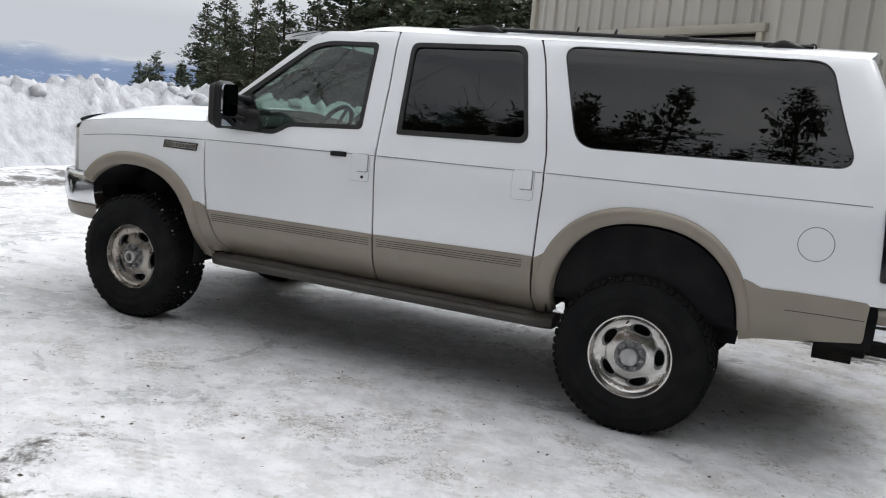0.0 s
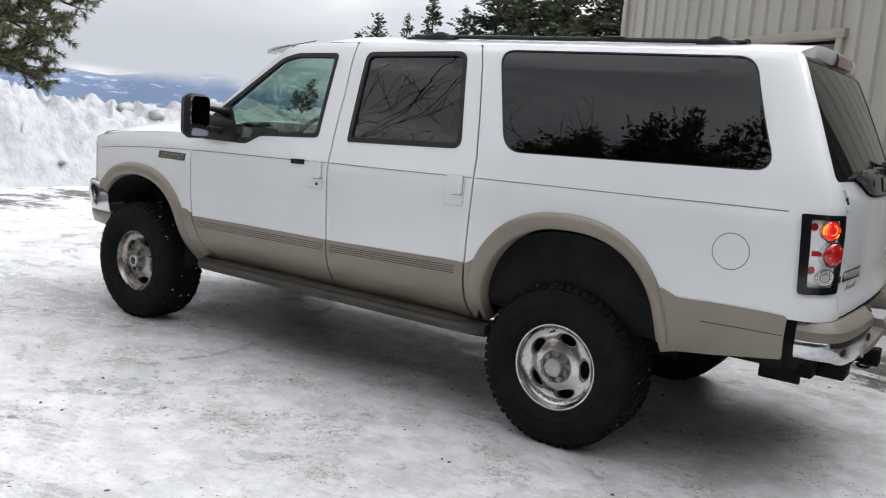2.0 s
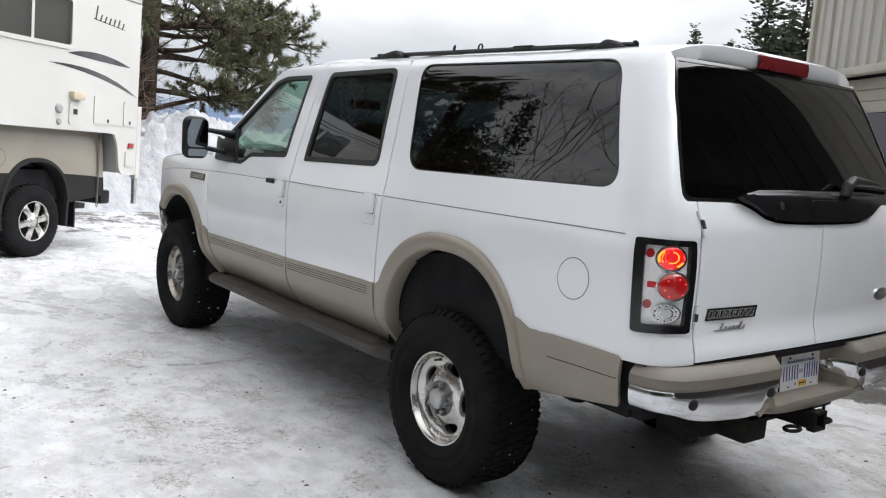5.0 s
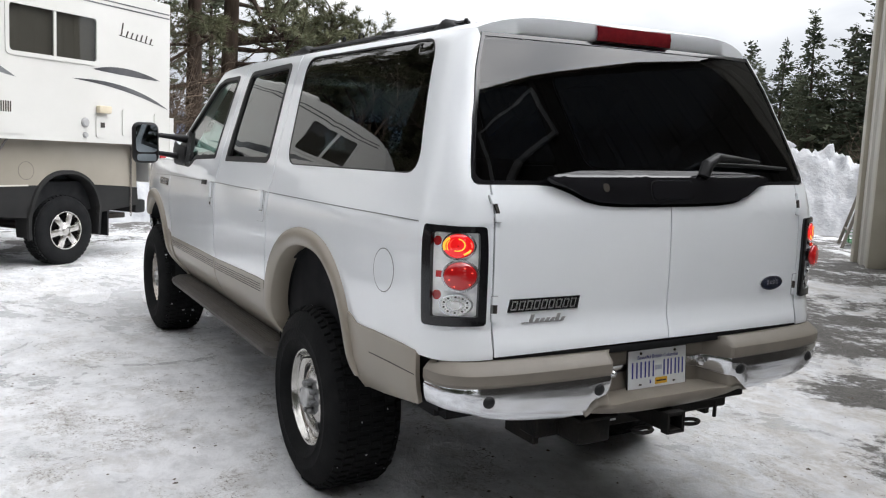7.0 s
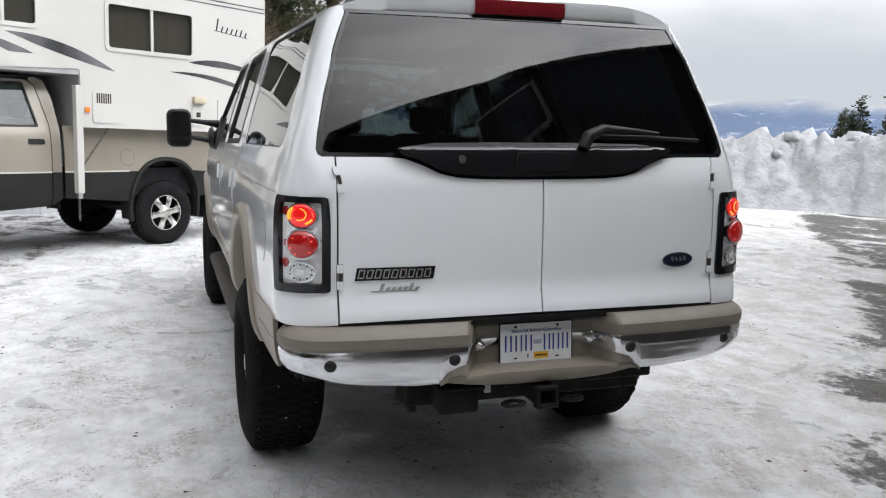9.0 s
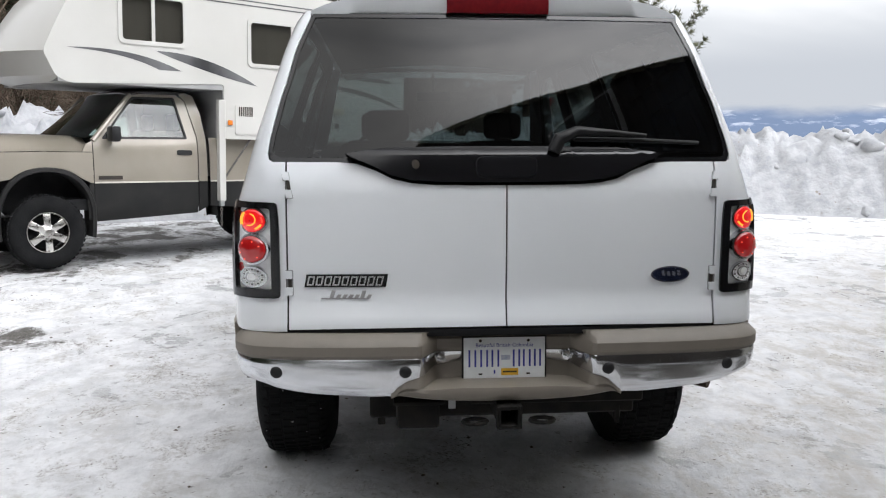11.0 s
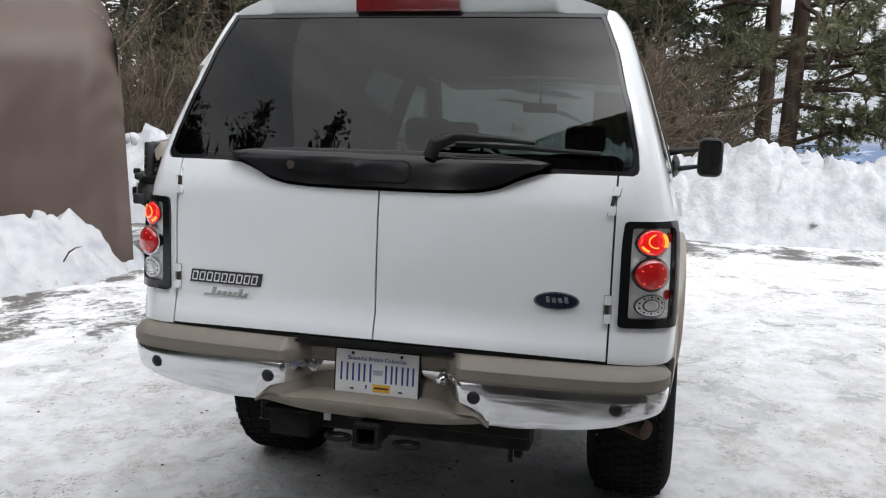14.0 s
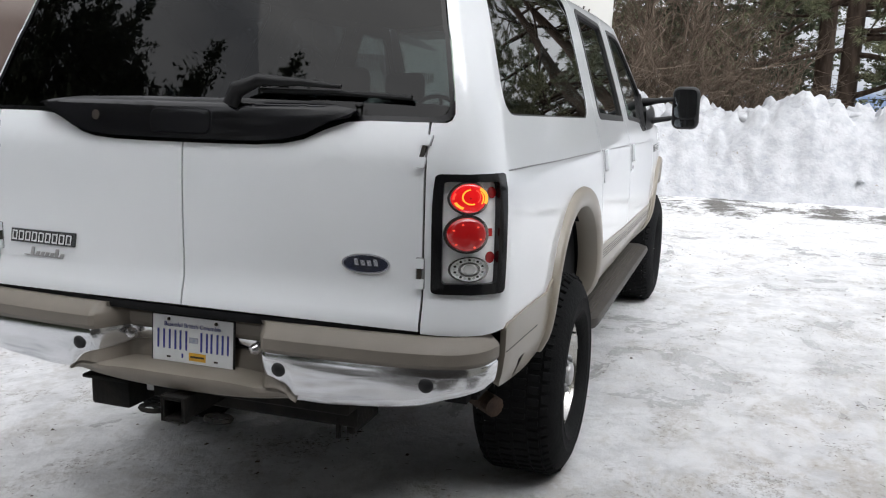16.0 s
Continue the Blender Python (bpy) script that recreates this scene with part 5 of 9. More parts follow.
def mirror_at(side, car):
    s = 1 if side > 0 else -1
    bm = box(-2.625, -2.505, 1.1575, 1.3375, 1.40, 1.685, 0.05, 5)
    for v in bm.verts:
        if v.co.x < -2.56:
            v.co.y = 1.2475 + (v.co.y - 1.2475) * 0.9
            v.co.z = 1.542 + (v.co.z - 1.542) * 0.93
        v.co.y *= s
    if s < 0:
        bmesh.ops.reverse_faces(bm, faces=bm.faces)
    shell = part("mirror_housing", bm, M_BLACK, car, "black towing mirror", sharp=30)
    for nm, y0, y1, z0, z1, r in (("mirror_glass", 1.1755, 1.3195, 1.478, 1.667, 0.035), ("spotter_glass", 1.1825, 1.3125, 1.418, 1.466, 0.018)):
        ring = rounded([(y0, z0), (y1, z0), (y1, z1), (y0, z1)], r)
        bm = bmesh.new()
        face = bm.faces.new([bm.verts.new((-2.502, s * y, z)) for y, z in ring])
        out = bmesh.ops.extrude_face_region(bm, geom=[face])
        bmesh.ops.translate(bm, vec=(-0.012, 0, 0), verts=[g for g in out["geom"] if isinstance(g, bmesh.types.BMVert)])
        bmesh.ops.recalc_face_normals(bm, faces=bm.faces)
        part(nm, bm, M_MIRROR, shell, smooth=False)
    for z0, z1 in ((1.60, 1.575), (1.475, 1.44)):
        bm = tube([(-2.56, s * 1.17, z0), (-2.56, s * 1.06, (z0 + z1) / 2), (-2.59, s * 0.96, z1)], 0.02, 10, radii=[0.016, 0.02, 0.032])
        part("mirror_arm", bm, M_BLACK, shell)
    bm = bmesh.new()
    rows = []
    for f in (0, 0.25, 0.5, 0.75, 1):
        x = -2.75 + 0.26 * f
        row = []
        for k in range(12):
            a = 2 * math.pi * k / 12
            rr = 0.085 - 0.02 * f
            row.append((x + 0.02 * math.cos(a), s * (0.965 + 0.075 * math.sin(math.pi * (0.25 + 0.6 * f)) * (0.6 + 0.4 * math.cos(a))), 1.475 + rr * math.sin(a) - 0.02 * f))
        rows.append(row)
    bm = grid(rows, closed=True)
    bm.faces.new([v for v in bm.verts][:12])
    bm.faces.new([v for v in bm.verts][-12:])
    bmesh.ops.recalc_face_normals(bm, faces=bm.faces)
    part("mirror_foot", bm, M_BLACK, shell)
    return shell


def rear_lamp(S, car):
    lamp = skin("rear_lamp", [rounded([(1.044, 1.020), (1.198, 1.022), (1.198, 1.370), (1.028, 1.368)], 0.014), rounded([(1.068, 1.052), (1.180, 1.054), (1.180, 1.348), (1.056, 1.346)], 0.008)], S, M_GLOSSBLACK, car, 0.010, 0.03, 0.05, "clear rear lamp with red lenses in a black frame")
    skin("reflector", [[(1.055, 1.040), (1.188, 1.040), (1.188, 1.358), (1.042, 1.358)]], S, M_LAMPMIRROR, lamp, -0.008, 0.004, 0.03)

    def ring(u, z, ru, rz, t0=0.0, t1=360.0, n=28):
        return [(u + ru * math.cos(t), z + rz * math.sin(t)) for t in (radians(t0 + (t1 - t0) * k / n) for k in range(n))]

    def disc(name, u, z, ru, rz, mat, d, th=0.02, hole=0.0):
        return skin(name, [ring(u, z, ru, rz)] + ([ring(u, z, ru * hole, rz * hole)] if hole else []), S, mat, lamp, d, th, 1.0)

    def arc(name, u, z, ru, rz, t0, t1, wide, mat, d):
        """A bowed strip of facets."""
        skin(name, [ring(u, z, ru, rz, t0, t1, 12) + ring(u, z, ru - wide, rz - wide * 1.3, t0, t1, 12)[::-1]], S, mat, lamp, d, 0.002, 1.0)

    for c, z, lit in ((1.129, 1.3025, True), (1.136, 1.2015, False)):
        ru, rz = (0.040, 0.044) if lit else (0.038, 0.051)
        base = 0.004 if lit else 0.022
        disc("lens_ring", c, z, ru + 0.004, rz + 0.005, M_CHROME, base - 0.002, 0.03, hole=0.90)
        disc("lens_wall", c, z, ru * 0.94, rz * 0.94, M_RED, base - 0.001, 0.03)
        bulge = 0.010 if lit else 0.018
        rows = [[S(c + ru * 0.95 * f * math.cos(t), z + rz * 0.95 * f * math.sin(t), base + bulge * math.sqrt(max(0.0, 1 - f * f)))[0] for t in (2 * math.pi * k / 28 for k in range(28))] for f in (0.05, 0.3, 0.55, 0.75, 0.9, 0.98, 1.0)]
        dome = grid(rows, closed=True)
        bmesh.ops.recalc_face_normals(dome, faces=dome.faces)
        part("lens", dome, M_LIT if lit else M_LITSOFT, lamp, "lit red lens" if lit else "domed red lens")
        if lit:
            arc("lamp_glow", c - 0.002, z + 0.004, 0.019, 0.023, -110, 100, 0.0030, M_LITHOT, base + 0.0106)
            arc("lamp_glow", c - 0.002, z + 0.004, 0.019, 0.023, 120, 235, 0.0018, M_LITDOT, base + 0.0106)
            arc("lamp_glow", c - 0.002, z, 0.036, 0.037, 125, 215, 0.0065, M_LITHOT, base + 0.0076)
            arc("lamp_glow", c - 0.002, z, 0.026, 0.030, 140, 220, 0.0022, M_LITHOT, base + 0.0096)
            arc("lamp_glow", c - 0.002, z, 0.036, 0.036, -62, -18, 0.0055, M_LITHOT, base + 0.0076)
            arc("lamp_glow", c - 0.002, z, 0.036, 0.036, -8, 28, 0.0040, M_LITDOT, base + 0.0076)
        else:
            for k in range(16):
                t = 2 * math.pi * k / 16
                if k in (1, 3, 6, 9, 11, 14):
                    f = 0.62 + 0.06 * (k % 3)
                    at = bulge * math.sqrt(1 - f * f)
                    disc("lens_facet", c + ru * f * math.cos(t), z + rz * f * math.sin(t), 0.0022, 0.0028, M_LITDOT, base + at + 0.0012, 0.001)
    c, z = 1.129, 1.097
    disc("reverse_ring", c, z, 0.041, 0.038, M_CHROME, 0.006, 0.02, hole=0.90)
    disc("reverse_bowl", c, z, 0.0375, 0.0345, M_LAMPMIRROR, 0.001, 0.01)
    for k in range(20):
        t = 2 * math.pi * k / 20
        disc("reverse_facet", c + 0.0295 * math.cos(t), z + 0.0275 * math.sin(t), 0.0028, 0.0032, M_HITCH if k % 2 else M_LAMPCLEAR, 0.0022, 0.001)
    disc("reverse_ring", c, z, 0.0225, 0.0215, M_SILVER, 0.0035, 0.003, hole=0.78)
    disc("reverse_lens", c, z, 0.0125, 0.0135, M_LAMPCLEAR, 0.005, 0.006)
    for u, z in ((1.070, 1.317), (1.078, 1.128)):
        disc("side_reflector", u, z, 0.012, 0.017, M_RED, -0.0055, 0.003)
    skin("side_bar", [[(1.072, 1.190), (1.110, 1.190), (1.110, 1.213), (1.072, 1.213)]], S, M_LITSOFT, lamp, -0.0055, 0.002, 1.0)
    return lamp


def hood_edge(x):
    return hermite([(-4.06, 1.30), (-4.03, 1.315), (-3.7, 1.362), (-3.3, 1.395), (-2.856, 1.415)], x)


def build_top(car):
    """Roof, spoiler, rails, pillars, windscreen and bonnet."""
    ze = 2.074

    def tip(t):
        y = t * 0.70
        return back(y, 2.062) - 0.005 - 0.035 * abs(t) ** 6

    def half_width(x):
        return hermite([(-2.32, 0.703), (-2.1, 0.741), (-1.9, 0.7515), (-1.0, 0.7525), (0.3, 0.7515), (0.8, 0.744), (0.90, 0.722), (0.96, 0.706), (1.0, 0.70)], x)

    rows = []
    n, k = 56, 36
    for i in range(n + 1):
        f = i / n
        row = []
        for j in range(k + 1):
            t = -1 + 2 * j / k
            t = math.copysign(abs(t) ** 0.72, t)
            x0 = -2.315 + 0.16 * abs(t) ** 2.2
            x = x0 + (tip(t) - x0) * f
            y = t * half_width(x)
            front = smoothstep(-2.34, -1.75, x)
            edge = 2.018 + (ze - 2.018) * front
            h = 0.040 + 0.036 * front - 0.012 * smoothstep(0.3, 1.0, x)
            row.append((x, y, edge + h * (1 - abs(t) ** (3.4 + 2.6 * smoothstep(0.3, 0.95, x)))))
        rows.append(row)
    last = rows[-1]
    rows.append([(x + 0.012, y, z - 0.012 * (1 - abs(y) / 0.75)) for x, y, z in last])
    rows.append([(x + 0.010, y, max(2.058, z - 0.058)) for x, y, z in last])
    rows.append([(x - 0.010, y, 2.052) for x, y, z in last])
    bm = grid(rows)
    bmesh.ops.recalc_face_normals(bm, faces=bm.faces)
    part("roof", bm, M_WHITE, car, sharp=50)
    # high brake lamp in the spoiler
    rows = []
    for i in range(13):
        y = -0.196 + 0.39 * i / 12
        x = back(y, 2.062) + 0.012
        rows.append([(x - 0.03, y, 2.128), (x + 0.004, y, 2.122), (x + 0.010, y, 2.095), (x + 0.006, y, 2.066), (x - 0.02, y, 2.062)])
    bm = grid(rows)
    bmesh.ops.recalc_face_normals(bm, faces=bm.faces)
    part("brake_lamp", bm, M_REDDARK, car, "dark red high brake lamp")
    # windscreen and its pillars
    rows = []
    for i in range(15):
        t = -1 + 2 * i / 14
        rows.append([(-3.10 + 0.20 * t * t + (0.80 - 0.04 * t * t) * f + 0.02 * math.sin(f * math.pi), t * (0.86 - 0.155 * f), 1.425 + 0.625 * f + 0.03 * (1 - t * t) * f) for f in (0, 0.25, 0.5, 0.75, 1.0)])
    bm = grid(rows)
    part("windscreen", bm, M_SCREEN, car).visible_shadow = False
    for s in (-1, 1):
        rows = []
        for i in range(9):
            f = i / 8
            x, z = -2.885 + 0.70 * f, 1.425 + 0.597 * f
            a = Vector((x, s * flank(x, z), z))
            b = Vector((-2.925 + 0.785 * f, s * (0.86 - 0.155 * f), 1.425 + 0.62 * f))
            m = a.lerp(b, 0.5) + Vector((-0.025, s * 0.018, 0.015))
            rows.append([a, a.lerp(m, 0.5) + Vector((-0.006, s * 0.007, 0.004)), m, m.lerp(b, 0.5), b])
        bm = grid(rows)
        bmesh.ops.recalc_face_normals(bm, faces=bm.faces)
        part("windscreen_pillar", bm, M_WHITE, car)
    rows = [[(-3.12 + 0.2 * t * t - 0.06 * f, t * 0.88, 1.405 + 0.02 * (1 - f)) for f in (0, 0.5, 1)] for t in (-1, -0.5, 0, 0.5, 1)]
    part("cowl", grid(rows), M_BLACK, car)
    # sun visor lip over the windscreen
    rows = []
    for k in range(25):
        t = -1 + k / 12
        q = t * t
        rows.append([(-2.27 + 0.15 * q, t * 0.70, 2.080 - 0.022 * q), (-2.38 + 0.10 * q, t * 0.698, 2.082 - 0.028 * q), (-2.50 + 0.08 * q, t * 0.69, 2.068 - 0.030 * q), (-2.595 + 0.07 * q, t * 0.675, 2.046 - 0.026 * q), (-2.604 + 0.07 * q, t * 0.67, 2.032 - 0.026 * q), (-2.592 + 0.07 * q, t * 0.67, 2.016 - 0.026 * q), (-2.48 + 0.08 * q, t * 0.685, 2.034 - 0.034 * q), (-2.29 + 0.14 * q, t * 0.69, 2.048 - 0.03 * q)])
    bm = grid(rows, closed=True)
    bmesh.ops.holes_fill(bm, edges=bm.edges[:], sides=0)
    bmesh.ops.recalc_face_normals(bm, faces=bm.faces)
    visor = part("windscreen_visor", bm, M_WHITE, car, "white sun visor over the windscreen")
    for s in (-1, 1):
        part("visor_seal", tube([(-2.45, s * 0.712, 2.008), (-2.36, s * 0.724, 2.026), (-2.26, s * 0.732, 2.044), (-2.13, s * 0.728, 2.063), (-2.02, s * 0.735, 2.078)], 0.003, 6), M_SEAL, visor)
    # bonnet
    rows = []
    for i in range(31):
        x = -2.90 - 1.40 * i / 30
        e = hood_edge(x) - 0.10 * smoothstep(-4.05, -4.30, x)
        hw = flank(max(x, -4.05), e) - 0.20 * smoothstep(-4.0, -4.32, x) ** 1.5
        c = hermite([(-4.32, 1.265), (-4.25, 1.345), (-4.1, 1.40), (-3.8, 1.455), (-3.4, 1.485), (-2.9, 1.50)], x)
        row = []
        for j in range(33):
            t = -1 + 2 * j / 32
            t = math.copysign(abs(t) ** 0.8, t)
            bulge = 0.012 * smoothstep(0.55, 0.45, abs(t)) * smoothstep(-4.3, -4.0, x)
            row.append((x - 0.07 * (1 - t * t), t * (hw - 0.002), e + 0.002 + (c - e) * (1 - abs(t) ** 2.6) + bulge))
        rows.append(row)
    bm = grid(rows)
    bmesh.ops.recalc_face_normals(bm, faces=bm.faces)
    part("bonnet", bm, M_WHITE, car, sharp=50)
    rows = [[(-4.30 - 0.07 * (1 - t * t) + 0.10 * abs(t) ** 3, t * 0.74, 1.30 - 0.02 * t * t), (-4.35 - 0.07 * (1 - t * t) + 0.10 * abs(t) ** 3, t * 0.75, 1.335 - 0.02 * t * t), (-4.32 - 0.07 * (1 - t * t) + 0.10 * abs(t) ** 3, t * 0.75, 1.368 - 0.035 * t * t)] for t in [-1 + k / 10 for k in range(21)]]
    part("bug_deflector", grid(rows), M_GLOSSBLACK, car, "smoked bonnet deflector")
    # roof rails
    for s in (-1, 1):
        z = lambda x: 2.074 + (0.076 - 0.012 * smoothstep(0.3, 1.0, x)) * (1 - (0.588 / 0.752) ** 3.4)
        pts = [(x, s * 0.588, z(x) + 0.016) for x in [-1.33 + 0.1 * i for i in range(21)]]
        rail_bm = tube(pts, 0.012, 8)
        for v in rail_bm.verts:
            v.co.y = s * 0.588 + (v.co.y - s * 0.588) * 1.5
        rail = part("roof_rail", rail_bm, M_BLACK, car, "black roof rail")
        for x0, x1, peak in ((-1.385, -1.03, -1.12), (0.425, 0.66, 0.52)):
            rows = []
            for i in range(13):
                x = x0 + (x1 - x0) * i / 12
                h = 0.006 + 0.034 * smoothstep(0, 1, (x - x0) / (peak - x0) if x < peak else (x1 - x) / (x1 - peak))
                rows.append([(x, s * 0.588 + w, z(x) + g * h - 0.006 * (g == 0)) for w, g in ((-0.030, 0), (-0.028, 0.6), (-0.018, 1.0), (0.018, 1.0), (0.028, 0.6), (0.030, 0))])
            ft = grid(rows)
            bmesh.ops.recalc_face_normals(ft, faces=ft.faces)
            part("rail_foot", ft, M_BLACK, rail, sharp=50)
        part("rail_foot", box(-0.10, 0.04, s * 0.588 - 0.02, s * 0.588 + 0.02, z(0) + 0.01, z(0) + 0.032, 0.008, 2), M_BLACK, rail)
        for x in (-0.592, -0.370, 0.665):
            ring = tube([(x + 0.004 * math.sin(a), s * 0.588 + (0.013 if x > -0.5 else 0.004) * math.cos(a), z(x) + 0.036 + 0.015 * math.sin(a)) if x < 0.5 else (x + 0.016 * math.cos(a), s * 0.588, z(x) + 0.014 + 0.016 * math.sin(a)) for a in [k * 0.5236 for k in range(13)]], 0.005, 6)
            part("tie_loop", ring, M_BLACK, rail)
    # short crossbars
    for x in (-0.9, 0.25):
        part("crossbar", tube([(x, -0.575, 2.135), (x, -0.3, 2.156), (x, 0.3, 2.156), (x, 0.575, 2.135)], 0.010, 8), M_BLACK, car)


def rear_plan(y):
    """Plan of the rear bumper: how far back it stands at y."""
    a = abs(y)
    return hermite([(0.0, 1.362), (0.4, 1.358), (0.7, 1.343), (0.8425, 1.322), (0.9125, 1.296), (0.9575, 1.255), (0.980, 1.21), (0.9875, 1.165)], a)


def bumper_path(n=44):
    """Plan points with outward normals, from the driver's flank to the other."""
    half = [(1.150, 0.9895)] + [(rear_plan(y), y) for y in (0.9875, 0.984, 0.979, 0.970, 0.958, 0.940, 0.915, 0.88, 0.83, 0.76, 0.70, 0.60, 0.52, 0.46, 0.42, 0.38, 0.345, 0.325, 0.31, 0.295, 0.28, 0.265, 0.25, 0.235, 0.22, 0.18, 0.12, 0.06, 0.0)]
    pts = [Vector((x, -y)) for x, y in half] + [Vector((x, y)) for x, y in half[-2::-1]]
    out = []
    for i, p in enumerate(pts):
        way = (pts[min(i + 1, len(pts) - 1)] - pts[max(i - 1, 0)]).normalized()
        out.append((p, Vector((way.y, -way.x))))
    return out


def build_back(car, L, Rr):
    """Rear doors, glass, wiper, badges, bumper, plate and hitch."""
    for side, S in ((-1, L), (1, Rr)):
        top = [(-0.787, 1.512), (-0.61, 1.512), (-0.54, 1.507), (-0.47, 1.482), (-0.41, 1.453), (-0.345, 1.439), (-0.26, 1.433), (-0.12, 1.431), (-0.003, 1.431)]
        out = [(u_of_y(y, z), z) for y, z in top]
        low = [(u_of_y(y, z), z) for y, z in ((-0.003, 0.922), (-0.3, 0.920), (-0.55, 0.916), (-0.787, 0.911), (-0.787, 1.2), (-0.787, 1.30), (-0.787, 1.36), (-0.787, 1.42), (-0.787, 1.47))]
        leaf = skin("rear_cargo_door", [out + low], S, M_WHITE, car, step=0.05, label="white half-width cargo door", lining=M_CABIN)
        strip("joint", [(u_of_y(-0.7903, z), z) for z in (0.91, 1.2, 1.30, 1.36, 1.42, 1.47, 1.51)], 0.04, S, M_SEAL, car, -0.012, 0.004)
        for z in (1.43, 1.08):
            # grey sheet under the hinge, its edge shade put in as colour
            skin("painted_hinge_shade", [rounded([(u_of_y(-0.7965, z), z - 0.0465), (u_of_y(-0.7700, z), z - 0.0465), (u_of_y(-0.7700, z), z + 0.0465), (u_of_y(-0.7965, z), z + 0.0465)], 0.004)], S, M_PIN, car, 0.002, 0.002, 0.2)
            hinge = None
            for z0, z1 in ((z - 0.045, z - 0.016), (z + 0.016, z + 0.045), (z - 0.016, z + 0.016)):
                knuckle = abs(z0 + z1 - 2 * z) < 0.001
                y0, y1 = (-0.787, -0.7745) if knuckle else (-0.795, -0.7715)
                ob = skin("hinge_pin" if knuckle else "hinge", [rounded([(u_of_y(y0, z), z0), (u_of_y(y1, z), z0), (u_of_y(y1, z), z1), (u_of_y(y0, z), z1)], 0.003)], S, M_STEEL if knuckle else M_WHITE, hinge if knuckle else car, 0.007 if knuckle else 0.012, 0.012, 0.2)
                hinge = hinge or ob
        if side < 0:
            b = skin("badge", [[(u_of_y(-0.730, 1.1), 1.064), (u_of_y(-0.437, 1.1), 1.066), (u_of_y(-0.4285, 1.1), 1.113), (u_of_y(-0.7215, 1.1), 1.111)]], S, M_GLOSSBLACK, leaf, 0.005, 0.006, 0.1)
            bars_of("badge_bar", b, M_SILVER, S, u_of_y(-0.7215, 1.1), 1.0715, [0.0235] * 9, 0.034, 0.0068, 0.0072, 0.008, 0.0052)
            for i in range(7):
                u = u_of_y(-0.635 + 0.022 * i, 1.04)
                h = 0.030 if i in (0, 5) else 0.016
                skin("script_bar", [[(u - 0.006, 1.022), (u + 0.008, 1.022), (u + 0.017, 1.022 + h), (u + 0.003, 1.022 + h)]], S, M_ALUDULL, leaf, 0.004, 0.003, 1.0)
            skin("script_bar", [[(u_of_y(-0.67, 1.03), 1.021), (u_of_y(-0.50, 1.03), 1.021), (u_of_y(-0.50, 1.03), 1.025), (u_of_y(-0.67, 1.03), 1.025)]], S, M_ALUDULL, leaf, 0.004, 0.003, 1.0)
        else:
            for nm, a, b2, m, d in (("badge_rim", 0.075, 0.0305, M_CHROME, 0.006), ("badge_field", 0.0685, 0.0255, M_NAVY, 0.0075)):
                skin(nm, [[(u_of_y(-0.618 + a * math.cos(t), 1.10), 1.098 + b2 * math.sin(t)) for t in (2 * math.pi * k / 40 for k in range(40))]], S, m, leaf, d, 0.006, 0.3)
            for i in range(4):
                u = u_of_y(-0.650 + 0.020 * i, 1.1)
                skin("badge_bar", [[(u - 0.008, 1.093), (u + 0.004, 1.093), (u + 0.008, 1.109 + 0.004 * (i in (0, 3))), (u - 0.004, 1.109 + 0.004 * (i in (0, 3)))]], S, M_SILVER, leaf, 0.0088, 0.002, 1.0)
    S = L
    strip("joint", [(2.0, z) for z in (0.915, 1.2, 1.435)], 0.03, S, M_SEAL, car, -0.012, 0.004)
    strip("bumper_gap", [(1.08 + 0.0605 * k, 0.897) for k in range(31)], 0.030, S, M_UNDER, car, -0.004, 0.02)
    # rear glass and the black panel under it
    skin("rear_glass", [glass_loop(0.004, 2.056, 1.516)], S, M_TINT, car, -0.002, 0.004, 0.08, label="dark tinted rear glass")
    skin("glass_seal", [glass_loop(0.0, 2.060, 1.513), glass_loop(0.014, 2.046, 1.527)], S, M_GLOSSBLACK, car, 0.001, 0.012, 0.1)
    left = [(-0.575, 1.530), (-0.55, 1.516), (-0.48, 1.490), (-0.42, 1.462), (-0.35, 1.446), (-0.26, 1.440), (-0.1, 1.438)]
    pan = [(u_of_y(y, z), z) for y, z in left + [(-y, z) for y, z in left[::-1]] + [(0.42, 1.560), (0.2, 1.566), (-0.2, 1.566), (-0.42, 1.560)]]
    
    def bulged(u, z, d):
        def at(a, b):
            return S(a, b, d + 0.030 * smoothstep(1.572, 1.535, b) * (1 - 0.55 * smoothstep(1.52, 1.43, b)))[0]
        e = 0.004
        n = (at(u + e, z) - at(u - e, z)).cross(at(u, z + e) - at(u, z - e)).normalized()
        return at(u, z), n

    panel = skin("black_panel", [pan], bulged, M_GLOSSBLACK, car, 0.004, 0.028, 0.022, label="gloss black release panel")
    skin("release_handle", [rounded([(u_of_y(-0.11, 1.5), 1.454), (u_of_y(0.105, 1.5), 1.454), (u_of_y(0.105, 1.5), 1.516), (u_of_y(-0.11, 1.5), 1.516)], 0.024)], bulged, M_GLOSSBLACK, panel, 0.009, 0.006, 0.1)
    skin("handle_gap", [rounded([(u_of_y(-0.114, 1.5), 1.450), (u_of_y(0.109, 1.5), 1.450), (u_of_y(0.109, 1.5), 1.520), (u_of_y(-0.114, 1.5), 1.520)], 0.026)], bulged, M_UNDER, panel, 0.0052, 0.003, 0.1)
